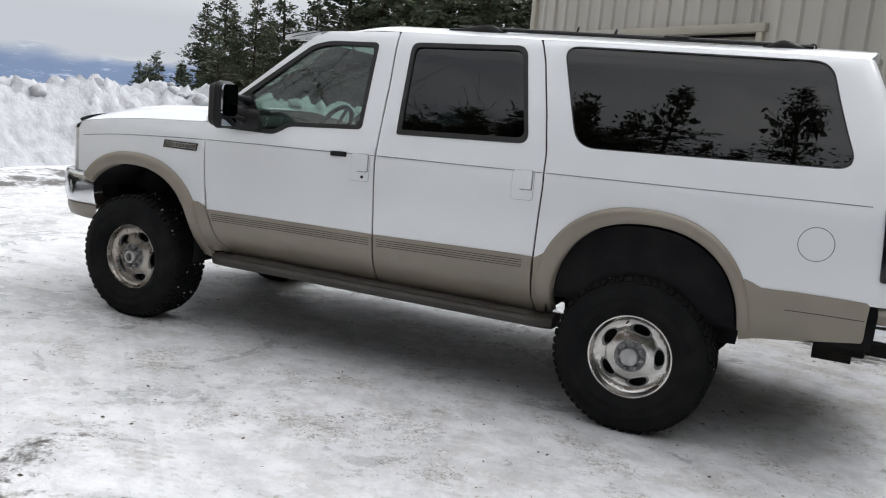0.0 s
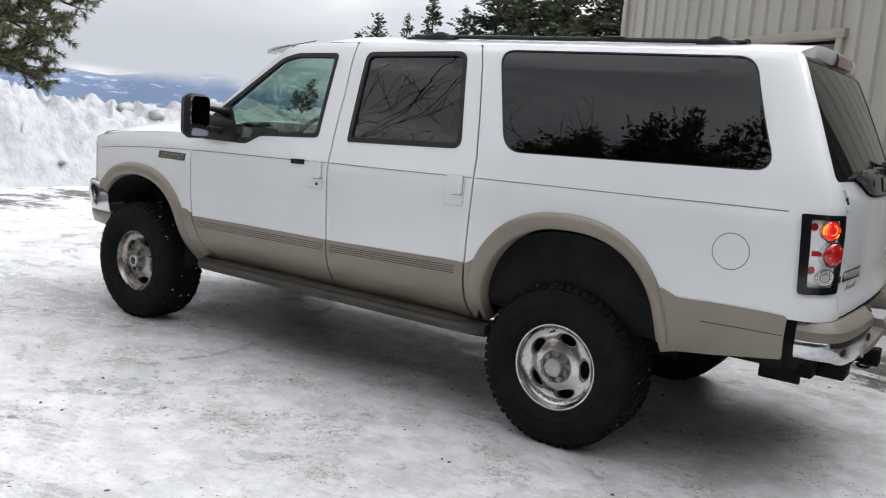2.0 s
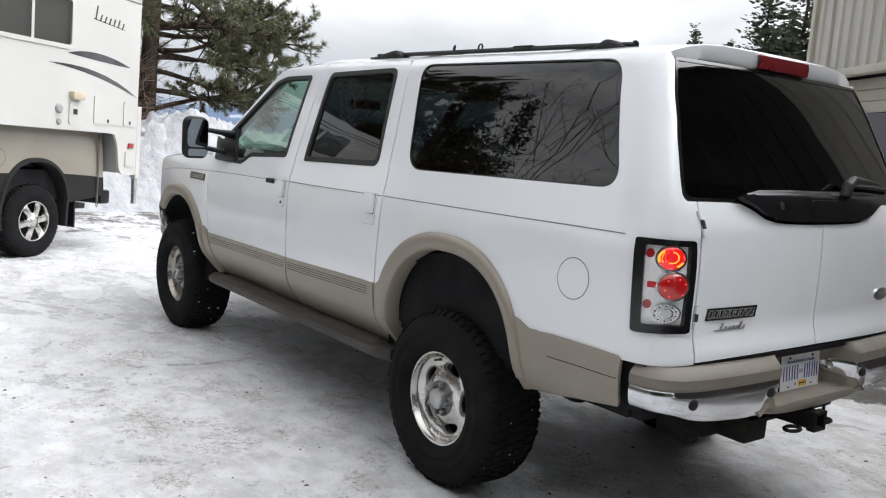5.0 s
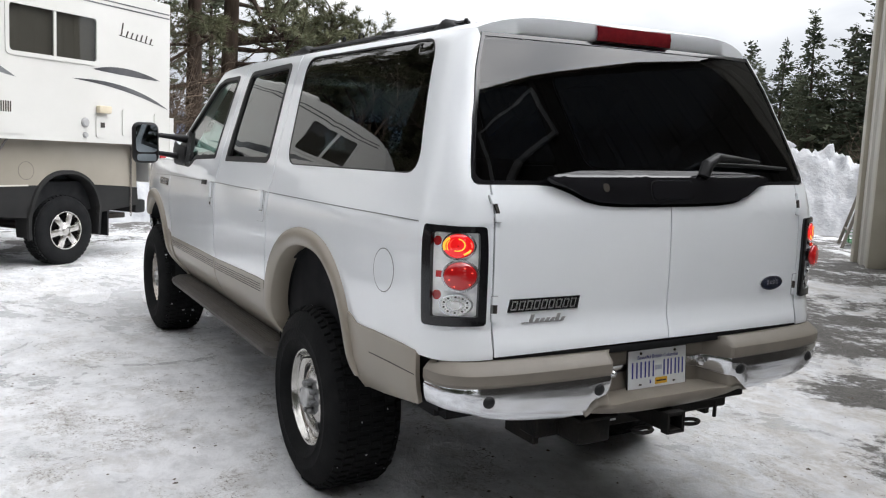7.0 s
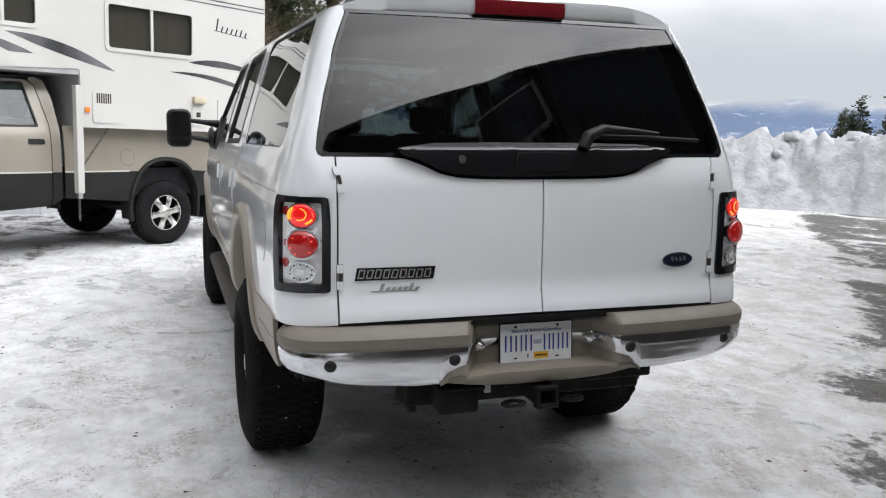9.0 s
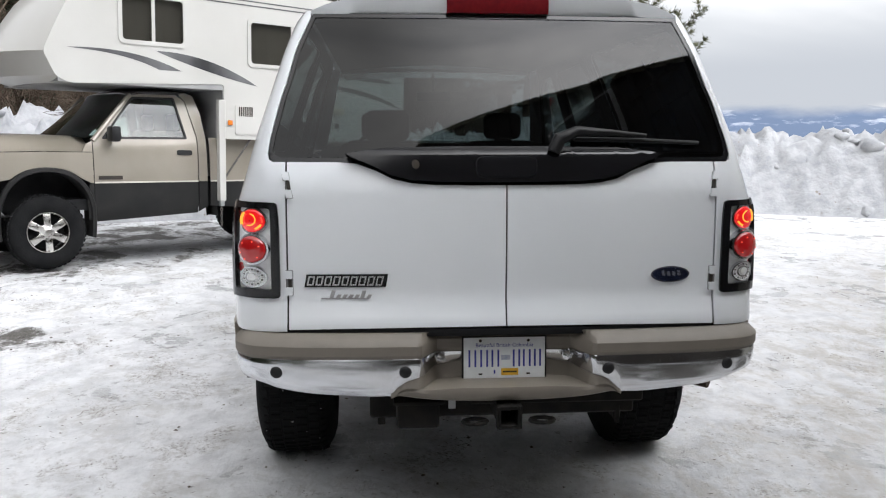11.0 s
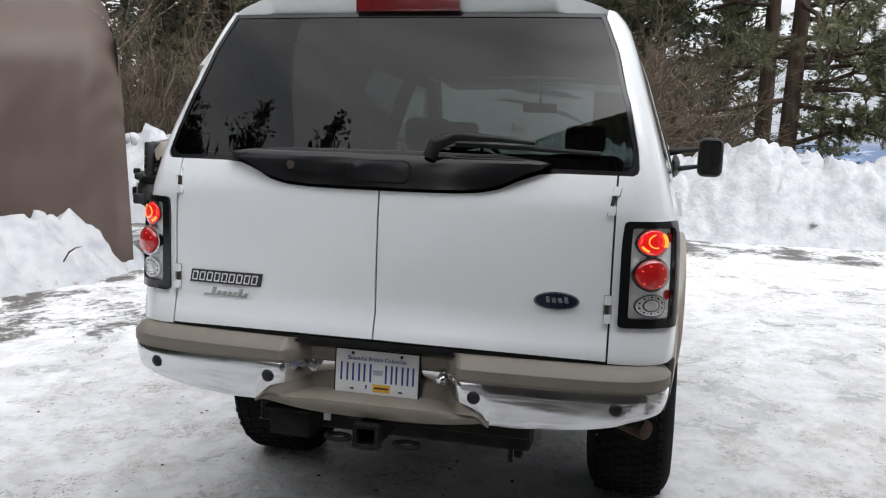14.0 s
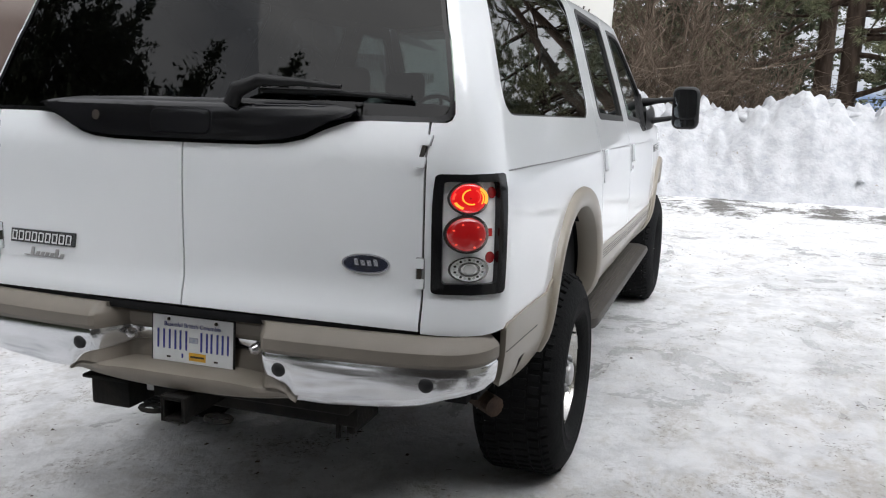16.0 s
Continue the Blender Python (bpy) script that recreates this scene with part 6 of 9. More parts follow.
    skin("key_lock", [[(u_of_y(-0.327 + 0.014 * math.cos(t), 1.49), 1.494 + 0.014 * math.sin(t)) for t in (k * 0.5236 for k in range(12))]], bulged, M_STEEL, panel, 0.008, 0.006, 1.0)

    def on_glass(y, z, d):
        return body_point(u_of_y(y, z), z) + Vector((d, 0, d * 0.4))

    arm = part("wiper", tube([on_glass(0.17, 1.535, 0.035), on_glass(0.19, 1.575, 0.05), on_glass(0.26, 1.605, 0.05), on_glass(0.40, 1.600, 0.045), on_glass(0.52, 1.592, 0.04)], 0.02, 10, radii=[0.024, 0.026, 0.019, 0.011, 0.007]), M_BLACK, car, "black rear wiper")
    part("wiper_blade", tube([on_glass(0.25, 1.588, 0.018), on_glass(0.5, 1.584, 0.018), on_glass(0.73, 1.574, 0.016)], 0.008, 8), M_BLACK, arm)
    # bumper
    path = bumper_path()

    def recess(y):
        return 0.112 * smoothstep(0.325, 0.245, abs(y))

    rows = []
    for p, n in path:
        rows.append([(*(p + n * (o - recess(p.y) * (1 if z < 0.898 else 0.3))), z) for o, z in ((-0.13, 0.894), (-0.050, 0.900), (-0.034, 0.900), (-0.012, 0.885), (0.004, 0.870), (0.010, 0.862), (0.010, 0.829), (0.002, 0.816), (-0.03, 0.811))])
    bm = grid(rows)
    bmesh.ops.recalc_face_normals(bm, faces=bm.faces)
    pad = part("rear_bumper", bm, M_PAD, car, "pewter bumper step pad over chrome", sharp=24)
    def chrome_foot(a):
        """Lower edge of the chrome: it sweeps up towards the number plate."""
        return hermite([(0.0, 0.778), (0.147, 0.777), (0.20, 0.771), (0.25, 0.760), (0.28, 0.751), (0.33, 0.741), (0.37, 0.727), (0.395, 0.705), (0.42, 0.674), (0.5, 0.671), (0.6, 0.677), (0.71, 0.685), (0.82, 0.701), (0.90, 0.722), (0.9875, 0.733)], a)

    stations = [0.9875 * (1 - k / 150) for k in range(151)]
    cols = []
    for s in (-1, 1):
        side = [(1.150, 0.9895, Vector((0, 1)))]
        for a in stations:
            e = 0.004
            sl = (rear_plan(min(a + e, 0.9875)) - rear_plan(max(a - e, 0))) / (min(a + e, 0.9875) - max(a - e, 0))
            side.append((rear_plan(a), a, Vector((1, -sl)).normalized()))
        if s > 0:
            side = side[-2::-1]
        for x, a, n in side:
            lo, back_off = chrome_foot(a), recess(a)
            cols.append([(x + n.x * o - back_off, s * (a + n.y * o), lo + (0.816 - lo) * f) for o, f in ((-0.03, 1.0), (0.002, 0.995), (0.006, 0.92), (0.004, 0.57), (-0.001, 0.28), (-0.008, 0.08), (-0.020 + 0.010 * smoothstep(0.45, 0.40, a), 0.0))])
    bm = grid(cols)
    bmesh.ops.recalc_face_normals(bm, faces=bm.faces)
    part("chrome_bumper", bm, M_CHROME, pad, "scuffed chrome lower bumper", sharp=50)
    for s in (-1, 1):
        for y in (0.371, 0.831):
            x = rear_plan(y)
            eye = lathe([(0.0, -0.014), (0.016, -0.012), (0.022, -0.006), (0.025, 0.012)], 20)
            bmesh.ops.transform(eye, matrix=Matrix.Translation((x, s * y, 0.768)) @ Matrix.Rotation(radians(90 + (8 if y > 0.5 else 2) * s), 4, "Z"), verts=eye.verts)
            part("parking_sensor", eye, M_BLACK, pad)
        bolt = lathe([(0, -0.02), (0.013, -0.016), (0.018, -0.004), (0.02, 0.0)], 14)
        bmesh.ops.transform(bolt, matrix=Matrix.Translation((1.270, s * 0.236, 0.790)) @ Matrix.Rotation(radians(90 - 30 * s), 4, "Z"), verts=bolt.verts)
        part("bolt", bolt, M_SILVER, pad)
    rows = []
    for i in range(61):
        y = -0.423 + 0.846 * i / 60
        a = abs(y)
        top = chrome_foot(a) - 0.002
        x = rear_plan(a) - 0.012 * smoothstep(0.24, 0.42, a)
        low = 0.646 + 0.026 * (a / 0.42) ** 2.6
        crease = low + (top - low) * (0.40 + 0.3 * smoothstep(0.30, 0.42, a))
        inner = rear_plan(a) - recess(a) - 0.012
        rows.append([(inner - 0.05, y, top - 0.001), (inner, y, top), (inner + 0.014, y, crease + (top - crease) * 0.22), (inner + (x - inner) * 0.70, y, crease + 0.010), (x + 0.002, y, crease + 0.006), (x + 0.006, y, crease - 0.006), (x - 0.002, y, low + (crease - low) * 0.3), (x - 0.02, y, low + 0.002), (x - 0.13, y, low)])
    bm = grid(rows)
    bmesh.ops.recalc_face_normals(bm, faces=bm.faces)
    part("lower_valance", bm, M_PAD, pad, "pewter lower bumper valance", sharp=40)
    part("plate_recess", box(1.17, 1.215, -0.30, 0.30, 0.68, 0.905), M_UNDER, pad, smooth=False)
    part("bumper_core", box(1.0, 1.19, -0.955, 0.955, 0.71, 0.903), M_UNDER, pad, smooth=False)
    # number plate: bars stand for its number
    tilt = Matrix.Translation((1.268, 0.001, 0.789)) @ Matrix.Rotation(radians(-4), 4, "Y")

    def on_plate(name, y0, y1, z0, z1, mat, x=0.0018, parent=None, slant=0.0):
        bm = box(x - 0.0012, x, y0, y1, z0, z1)
        for v in bm.verts:
            v.co.y += slant * (v.co.z - z0)
        bmesh.ops.transform(bm, matrix=tilt, verts=bm.verts)
        return part(name, bm, mat, parent or pad, smooth=False)

    frame_bm = box(-0.006, -0.001, -0.159, 0.159, -0.084, 0.080, 0.002, 1)
    bmesh.ops.transform(frame_bm, matrix=tilt, verts=frame_bm.verts)
    part("plate_holder", frame_bm, M_BLACK, pad)
    face_bm = box(-0.002, 0.0005, -0.1525, 0.1525, -0.076, 0.076)
    bmesh.ops.transform(face_bm, matrix=tilt, verts=face_bm.verts)
    part("number_plate", face_bm, M_PLATE, pad, "white number plate with blue bars", smooth=False)
    for y0, wd in ((-0.138, 0.036), (-0.094, 0.036), (-0.052, 0.036), (0.028, 0.034), (0.066, 0.036), (0.108, 0.032)):
        for f in (0.10, 0.72):
            on_plate("number_bar", y0 + wd * f, y0 + wd * f + 0.0068, -0.034, 0.030, M_PLATEBLUE)
    on_plate("emblem_bar", -0.012, 0.022, -0.008, 0.010, M_EMBLEM)
    on_plate("sticker", -0.012, 0.052, -0.066, -0.040, M_YELLOW)
    on_plate("sticker_bar", -0.006, 0.046, -0.056, -0.050, M_STEEL, 0.0024)
    on_plate("month_bar", -0.040, -0.034, -0.060, -0.046, M_PLATEBLUE)
    for y in (-0.09, 0.09):
        on_plate("slot", y - 0.007, y + 0.007, -0.064, -0.058, M_STEEL)
        bolt = lathe([(0, -0.005), (0.005, -0.004), (0.006, 0.0)], 10)
        bmesh.ops.transform(bolt, matrix=tilt @ Matrix.Translation((0.001, y, 0.064)) @ Matrix.Rotation(radians(90), 4, "Z"), verts=bolt.verts)
        part("plate_screw", bolt, M_STEEL, pad)
    words = bpy.data.curves.new("plate_words", "FONT")
    words.body, words.size, words.align_x, words.extrude = "Beautiful British Columbia", 0.0205, "CENTER", 0.0003
    temp = new("plate_words", words)
    deps = bpy.context.evaluated_depsgraph_get()
    me = bpy.data.meshes.new_from_object(temp.evaluated_get(deps))
    bpy.data.objects.remove(temp)
    me.transform(tilt @ Matrix(((0, 0, 1, 0.002), (1, 0, 0, 0), (0, 1, 0, 0.041), (0, 0, 0, 1))))
    me.materials.append(M_PLATEBLUE)
    slogan = new("plate_words", me)
    slogan.parent = pad
    # hitch
    hitch = part("hitch_receiver", bmesh.new(), M_HITCH, car, "square tow receiver under the bumper")
    bm = bmesh.new()
    box(1.12, 1.386, -0.034, -0.026, 0.560, 0.632, 0.002, 1, bm=bm)
    box(1.12, 1.386, 0.036, 0.044, 0.560, 0.632, 0.002, 1, bm=bm)
    box(1.12, 1.386, -0.026, 0.036, 0.624, 0.632, 0.002, 1, bm=bm)
    box(1.12, 1.386, -0.026, 0.036, 0.560, 0.568, 0.002, 1, bm=bm)
    box(1.35, 1.388, -0.041, -0.034, 0.553, 0.639, 0.002, 1, bm=bm)
    box(1.35, 1.388, 0.044, 0.051, 0.553, 0.639, 0.002, 1, bm=bm)
    box(1.35, 1.388, -0.034, 0.044, 0.632, 0.639, 0.002, 1, bm=bm)
    box(1.35, 1.388, -0.034, 0.044, 0.553, 0.560, 0.002, 1, bm=bm)
    bm.to_mesh(hitch.data)
    bm.free()
    part("hitch_crossbar", box(1.04, 1.16, -0.50, 0.535, 0.528, 0.645, 0.008, 1), M_HITCH, hitch)
    part("hitch_plate", box(1.10, 1.24, -0.12, 0.545, 0.60, 0.655, 0.006, 1), M_HITCH, hitch)
    part("hanging_strap", box(1.15, 1.162, 0.462, 0.478, 0.485, 0.56, 0.002, 1), M_HITCH, hitch)
    plug = part("plug_box", box(1.14, 1.29, -0.40, -0.242, 0.527, 0.622, 0.012, 2), M_HITCH, hitch, "black trailer plug box")
    part("plug_lid", box(1.13, 1.315, -0.412, -0.226, 0.626, 0.640, 0.005, 2), M_HITCH, plug)
    part("plug_tag", box(1.24, 1.244, -0.205, -0.178, 0.588, 0.622, 0.001, 1), M_SOFTGAP, hitch, "small pale tag beside the plug")
    for y in (-0.115, 0.135):
        rows = [(1.33 + 0.028 * math.cos(a), y + 0.045 * math.sin(a), 0.566) for a in [k * 0.5236 for k in range(13)]]
        part("chain_eye", tube(rows, 0.008, 6), M_HITCH, hitch)
    part("hitch_bracket", box(0.9, 1.1, -0.47, -0.44, 0.48, 0.70, 0.004, 1), M_HITCH, hitch)
    part("hitch_bracket", box(0.9, 1.1, 0.47, 0.50, 0.48, 0.70, 0.004, 1), M_HITCH, hitch)


def build_front(car):
    """Grille, headlamps, bumper."""
    path = [(-3.89, 0.945), (-3.95, 0.945), (-4.02, 0.94), (-4.09, 0.93), (-4.16, 0.912), (-4.24, 0.875), (-4.30, 0.82), (-4.35, 0.72), (-4.39, 0.5), (-4.41, 0.25), (-4.415, 0.0)]
    pts = [Vector((x, -y)) for x, y in path] + [Vector((x, y)) for x, y in path[-2::-1]]
    rows, rows2 = [], []
    for i, p in enumerate(pts):
        n = Vector((p.x + 3.7, p.y * 0.7)).normalized()
        rows.append([(*(p + n * o), z) for o, z in ((-0.07, 0.955), (-0.02, 0.962), (-0.004, 0.955), (0.006, 0.925), (0.008, 0.87), (0.002, 0.79), (-0.012, 0.735), (-0.05, 0.728))])
        rows2.append([(*(p + n * o), z) for o, z in ((-0.04, 0.732), (-0.012, 0.722), (-0.016, 0.68), (-0.034, 0.63), (-0.08, 0.612))])
    for rr, m, nm in ((rows, M_CHROME, "front_bumper"), (rows2, M_TAN, "front_valance")):
        bm = grid(rr)
        bmesh.ops.recalc_face_normals(bm, faces=bm.faces)
        part(nm, bm, m, car, sharp=50)
    part("grille", box(-4.27, -4.10, -0.58, 0.58, 0.96, 1.28, 0.02, 2), M_BLACK, car)
    for z in (1.03, 1.11, 1.19):
        part("grille_bar", box(-4.295, -4.265, -0.57, 0.57, z, z + 0.035, 0.008, 2), M_CHROME, car)
    for s in (-1, 1):
        rows = []
        for i in range(9):
            f = i / 8
            a = radians(90 * f)
            rows.append([(-4.035 - 0.23 * math.sin(a), s * (0.60 + 0.330 * math.cos(a)), z) for z in (0.965, 1.05, 1.2, 1.265)])
        bm = grid(rows)
        bmesh.ops.recalc_face_normals(bm, faces=bm.faces)
        part("headlamp", bm, M_LAMPCLEAR, car)
    part("front_core", box(-4.10, -3.95, -0.66, 0.66, 0.75, 1.26), M_UNDER, car, smooth=False)


def build_under(car):
    """Frame, axles, tank, wheel wells and side steps."""
    for s in (-1, 1):
        part("frame_rail", box(-4.1, 1.1, s * 0.46 - 0.04, s * 0.46 + 0.04, 0.60, 0.74, 0.01, 1), M_UNDER, car)
        for cx, name in ((0.0, "wheel_well"), (-3.482, "wheel_well")):
            rows = []
            c = REAR_ARCH if cx == 0 else FRONT_ARCH
            for x, z in arch(c[0], c[1], 0.505, 0.505 if cx == 0 else 0.48, 4 if cx == 0 else -12, 184 if cx == 0 else 146, 24):
                rows.append([(x, s * 0.55, z), (x, s * 0.75, z), (x, s * 0.96, z)])
            part(name, grid(rows), M_UNDER, car)
            bm = flat([arch(c[0], c[1], 0.505, 0.505, -12, 192 if cx == 0 else 146, 24)])
            bmesh.ops.translate(bm, vec=(0, s * 0.55, 0), verts=bm.verts)
            part("well_wall", bm, M_UNDER, car)
        # side step
        rows = []
        for i in range(41):
            f = i / 40
            x = -2.80 + 2.36 * f
            e = min(1.0, min(f, 1 - f) / 0.045)
            e = math.sqrt(max(0.0, 1 - (1 - e) ** 2))
            rows.append([(x, s * y, z) for y, z in ((0.80, 0.545), (0.86, 0.552), (0.967 + 0.02 * e, 0.552), (0.977 + 0.055 * e, 0.545), (0.977 + 0.065 * e, 0.528), (0.977 + 0.055 * e, 0.500), (0.962 + 0.02 * e, 0.482), (0.80, 0.475))])
        bm = grid(rows)
        bm.faces.new([v for v in bm.verts][:8])
        bm.faces.new([v for v in bm.verts][-8:])
        bmesh.ops.recalc_face_normals(bm, faces=bm.faces)
        step = part("side_step", bm, M_STEP, car, "long pewter running board with a ribbed tread", sharp=45)
        for k in range(7):
            y = 0.888 + 0.017 * k
            part("tread_rib", box(-2.66, -0.58, s * y - 0.005, s * y + 0.005, 0.5505, 0.556, 0.0015, 1), M_STEPRIB, step)
    for x in (0.0, -3.482):
        axle = part("axle", tube([(x, -0.72, 0.42), (x, 0.72, 0.42)], 0.045, 12), M_STEEL, car)
        ball = bmesh.new()
        bmesh.ops.create_uvsphere(ball, u_segments=16, v_segments=10, radius=0.15)
        bmesh.ops.translate(ball, vec=(x, 0.0 if x == 0 else 0.25, 0.42), verts=ball.verts)
        part("differential", ball, M_STEEL, axle)
        for s in (-1, 1):
            part("leaf_spring", tube([(x - 0.7, s * 0.5, 0.62), (x - 0.3, s * 0.5, 0.52), (x, s * 0.5, 0.49), (x + 0.3, s * 0.5, 0.52), (x + 0.7, s * 0.5, 0.62)], 0.03, 6), M_STEEL, axle)
            part("shock_absorber", tube([(x + 0.16, s * 0.58, 0.40), (x + 0.05, s * 0.52, 0.86)], 0.03, 10), M_STEEL, axle)
    part("fuel_tank", box(-1.9, -0.75, -0.42, 0.10, 0.50, 0.72, 0.05, 2), M_UNDER, car)
    part("transmission", box(-3.0, -1.9, -0.22, 0.22, 0.45, 0.80, 0.06, 2), M_UNDER, car)
    part("drive_shaft", tube([(-1.9, 0.02, 0.58), (-0.1, 0.02, 0.44)], 0.045, 10), M_STEEL, car)
    part("exhaust", tube([(-2.6, 0.38, 0.55), (-0.6, 0.38, 0.58), (0.3, 0.60, 0.68), (0.75, 0.70, 0.60), (0.93, 0.93, 0.58)], 0.036, 10), M_RUST, car)
    part("spare_tyre", lathe([(0.12, 0.08), (0.36, 0.08), (0.40, 0.0), (0.36, -0.08), (0.12, -0.08)], 32), M_RUBBER, car).matrix_basis = pose(0.72, 0, 0.66, 90, 0, 0)


def build_cabin(car):
    """Dark tub, dashboard, seats, steering wheel and mirror."""
    part("cabin_floor", box(-3.0, 1.15, -0.90, 0.90, 0.66, 0.74), M_UNDER, car, smooth=False)
    for s in (-1, 1):
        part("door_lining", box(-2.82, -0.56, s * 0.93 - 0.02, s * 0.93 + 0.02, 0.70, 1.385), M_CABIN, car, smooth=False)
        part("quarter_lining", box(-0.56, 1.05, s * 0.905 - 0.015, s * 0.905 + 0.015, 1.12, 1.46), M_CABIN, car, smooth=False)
        part("wheel_box", box(-0.56, 0.62, min(s * 0.56, s * 0.92), max(s * 0.56, s * 0.92), 0.70, 1.14), M_UNDER, car, smooth=False)
        part("tail_lining", box(0.60, 1.10, s * 0.90 - 0.02, s * 0.90 + 0.02, 0.66, 1.14), M_UNDER, car, smooth=False)
    part("tailgate_lining", box(1.13, 1.20, -0.76, 0.76, 0.70, 1.40), M_CABIN, car, smooth=False)
    part("firewall", box(-3.0, -2.95, -0.90, 0.90, 0.70, 1.38), M_UNDER, car, smooth=False)
    rows = [[(x, t * 0.70, 2.035 + 0.05 * (1 - t * t)) for t in (-1, -0.5, 0, 0.5, 1)] for x in (-2.2, -1.5, -0.5, 0.4, 0.9)]
    part("headliner", grid(rows), material("grey_headliner", (0.03, 0.03, 0.029), 0.9, color2=(0.04, 0.04, 0.038), scale=20), car)
    rows = []
    for t in [-1 + k / 6 for k in range(13)]:
        rows.append([(-2.93, t * 0.88, 1.40), (-2.75, t * 0.88, 1.44 + 0.03 * (t < 0) * smoothstep(0.0, -0.3, t) * 1.2), (-2.52, t * 0.88, 1.42), (-2.44, t * 0.88, 1.30), (-2.50, t * 0.88, 1.05)])
    bm = grid(rows)
    bmesh.ops.recalc_face_normals(bm, faces=bm.faces)
    part("dashboard", bm, M_CABIN, car)
    ring = [(0.19 * math.cos(a), 0.19 * math.sin(a)) for a in [2 * math.pi * k / 28 for k in range(29)]]
    m = Matrix.Translation((-2.28, -0.42, 1.42)) @ Matrix.Rotation(radians(-62), 4, "Y")
    sw = part("steering_wheel", tube([m @ Vector((a, b, 0)) for a, b in ring], 0.016, 8, caps=False), M_BLACK, car)
    part("steering_hub", tube([m @ Vector((0, 0, 0)), m @ Vector((0.0, 0, -0.25))], 0.05, 10), M_BLACK, sw)
    for a in (0.2, 2.94, 4.71):
        part("steering_spoke", tube([m @ Vector((0, 0, -0.01)), m @ Vector((0.18 * math.cos(a), 0.18 * math.sin(a), 0))], 0.013, 6), M_BLACK, sw)
    part("inner_mirror", box(-2.40, -2.375, -0.13, 0.13, 1.83, 1.90, 0.012, 2), M_BLACK, car)
    part("mirror_stem", tube([(-2.39, 0, 1.90), (-2.42, 0, 2.03)], 0.008, 6), M_BLACK, car)

    def seat(x, y, w):
        bm = box(x - 0.50, x + 0.02, y - w / 2, y + w / 2, 0.88, 1.06, 0.05, 3)
        bk = box(x - 0.06, x + 0.10, y - w / 2 + 0.02, y + w / 2 - 0.02, 1.0, 1.54, 0.06, 3)
        for v in bk.verts:
            v.co.x += (v.co.z - 1.0) * 0.22
        join(bm, bk)
        for hy in ([y] if w < 0.8 else [y - w * 0.28]):
            hd = box(x + 0.10, x + 0.20, hy - 0.13, hy + 0.13, 1.55, 1.73, 0.045, 3)
            join(bm, hd)
            box(x + 0.13, x + 0.16, hy - 0.06, hy + 0.06, 1.50, 1.60, bm=bm)
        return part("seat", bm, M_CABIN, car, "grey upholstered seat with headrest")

    seat(-1.75, -0.42, 0.54)
    seat(-1.75, 0.42, 0.54)
    seat(-0.85, 0.0, 1.40)


M_STEP = material("pewter_step", (0.032, 0.027, 0.023), 0.55, color2=(0.048, 0.042, 0.036), scale=5, bump=0.1)
M_STEPRIB = material("grey_step_tread", (0.06, 0.053, 0.045), 0.7, color2=(0.085, 0.076, 0.064), scale=9)
build_wagon()

# ---------------------------------------------------------------- pickup with a truck camper
M_PALEGOLD = material("pale_two_tone_line", (0.55, 0.52, 0.46), 0.4, color2=(0.60, 0.57, 0.50), scale=6)
M_FUELRING = material("flap_gap", (0.16, 0.145, 0.12), 0.5, color2=(0.19, 0.17, 0.14), scale=8)
M_GOLD = material("champagne_paint", (0.275, 0.247, 0.205), 0.34, 0.25, color2=(0.32, 0.287, 0.24), scale=2.0, coat=0.6)
M_CHARCOAL = material("charcoal_paint", (0.011, 0.011, 0.0115), 0.55, color2=(0.018, 0.0175, 0.017), scale=4, rough2=0.65, spec=0.25)
M_HEADLAMP = material("headlamp_lens", (0.34, 0.35, 0.36), 0.08, 0.6, color2=(0.55, 0.56, 0.57), scale=8, coat=1.0)
M_GREYBUMPER = material("grey_bumper", (0.13, 0.135, 0.14), 0.4, 0.3, color2=(0.17, 0.17, 0.175), scale=6)
M_CAMPER = material("camper_white", (0.52, 0.513, 0.483), 0.36, color2=(0.565, 0.558, 0.53), scale=1.1, coat=0.3, bump=0.03, bump_scale=30)
M_CAMPERGREY = material("camper_underside", (0.30, 0.30, 0.30), 0.6, color2=(0.36, 0.36, 0.35), scale=3)
M_DECAL = material("grey_decal", (0.025, 0.025, 0.028), 0.4, color2=(0.15, 0.15, 0.155), scale=2.2, spread=(0.3, 0.7))
M_BEIGE = material("beige_plastic", (0.50, 0.44, 0.32), 0.5, color2=(0.55, 0.48, 0.36), scale=8)
M_CAMPERGLASS = glass("camper_glass", (0.55, 0.55, 0.53))
M_BLIND = material("dark_blind", (0.085, 0.080, 0.068), 0.8, color2=(0.12, 0.112, 0.095), scale=20, stretch=(6, 6, 0.3))
M_CHAIN = material("chain_steel", (0.12, 0.12, 0.12), 0.5, 0.8, color2=(0.2, 0.18, 0.16), scale=20)

PICK_M = Matrix.Translation((-7.58, -1.87, 0.03)) @ Matrix.Rotation(math.atan2(-0.820, 0.572), 4, "Z") @ Matrix.Rotation(radians(-1.4), 4, "Y")
PICK_W = [(0.45, 0.90), (0.53, 0.935), (0.66, 0.968), (0.95, 0.972), (1.18, 0.962), (1.34, 0.945), (1.41, 0.925), (1.88, 0.80), (1.98, 0.77)]


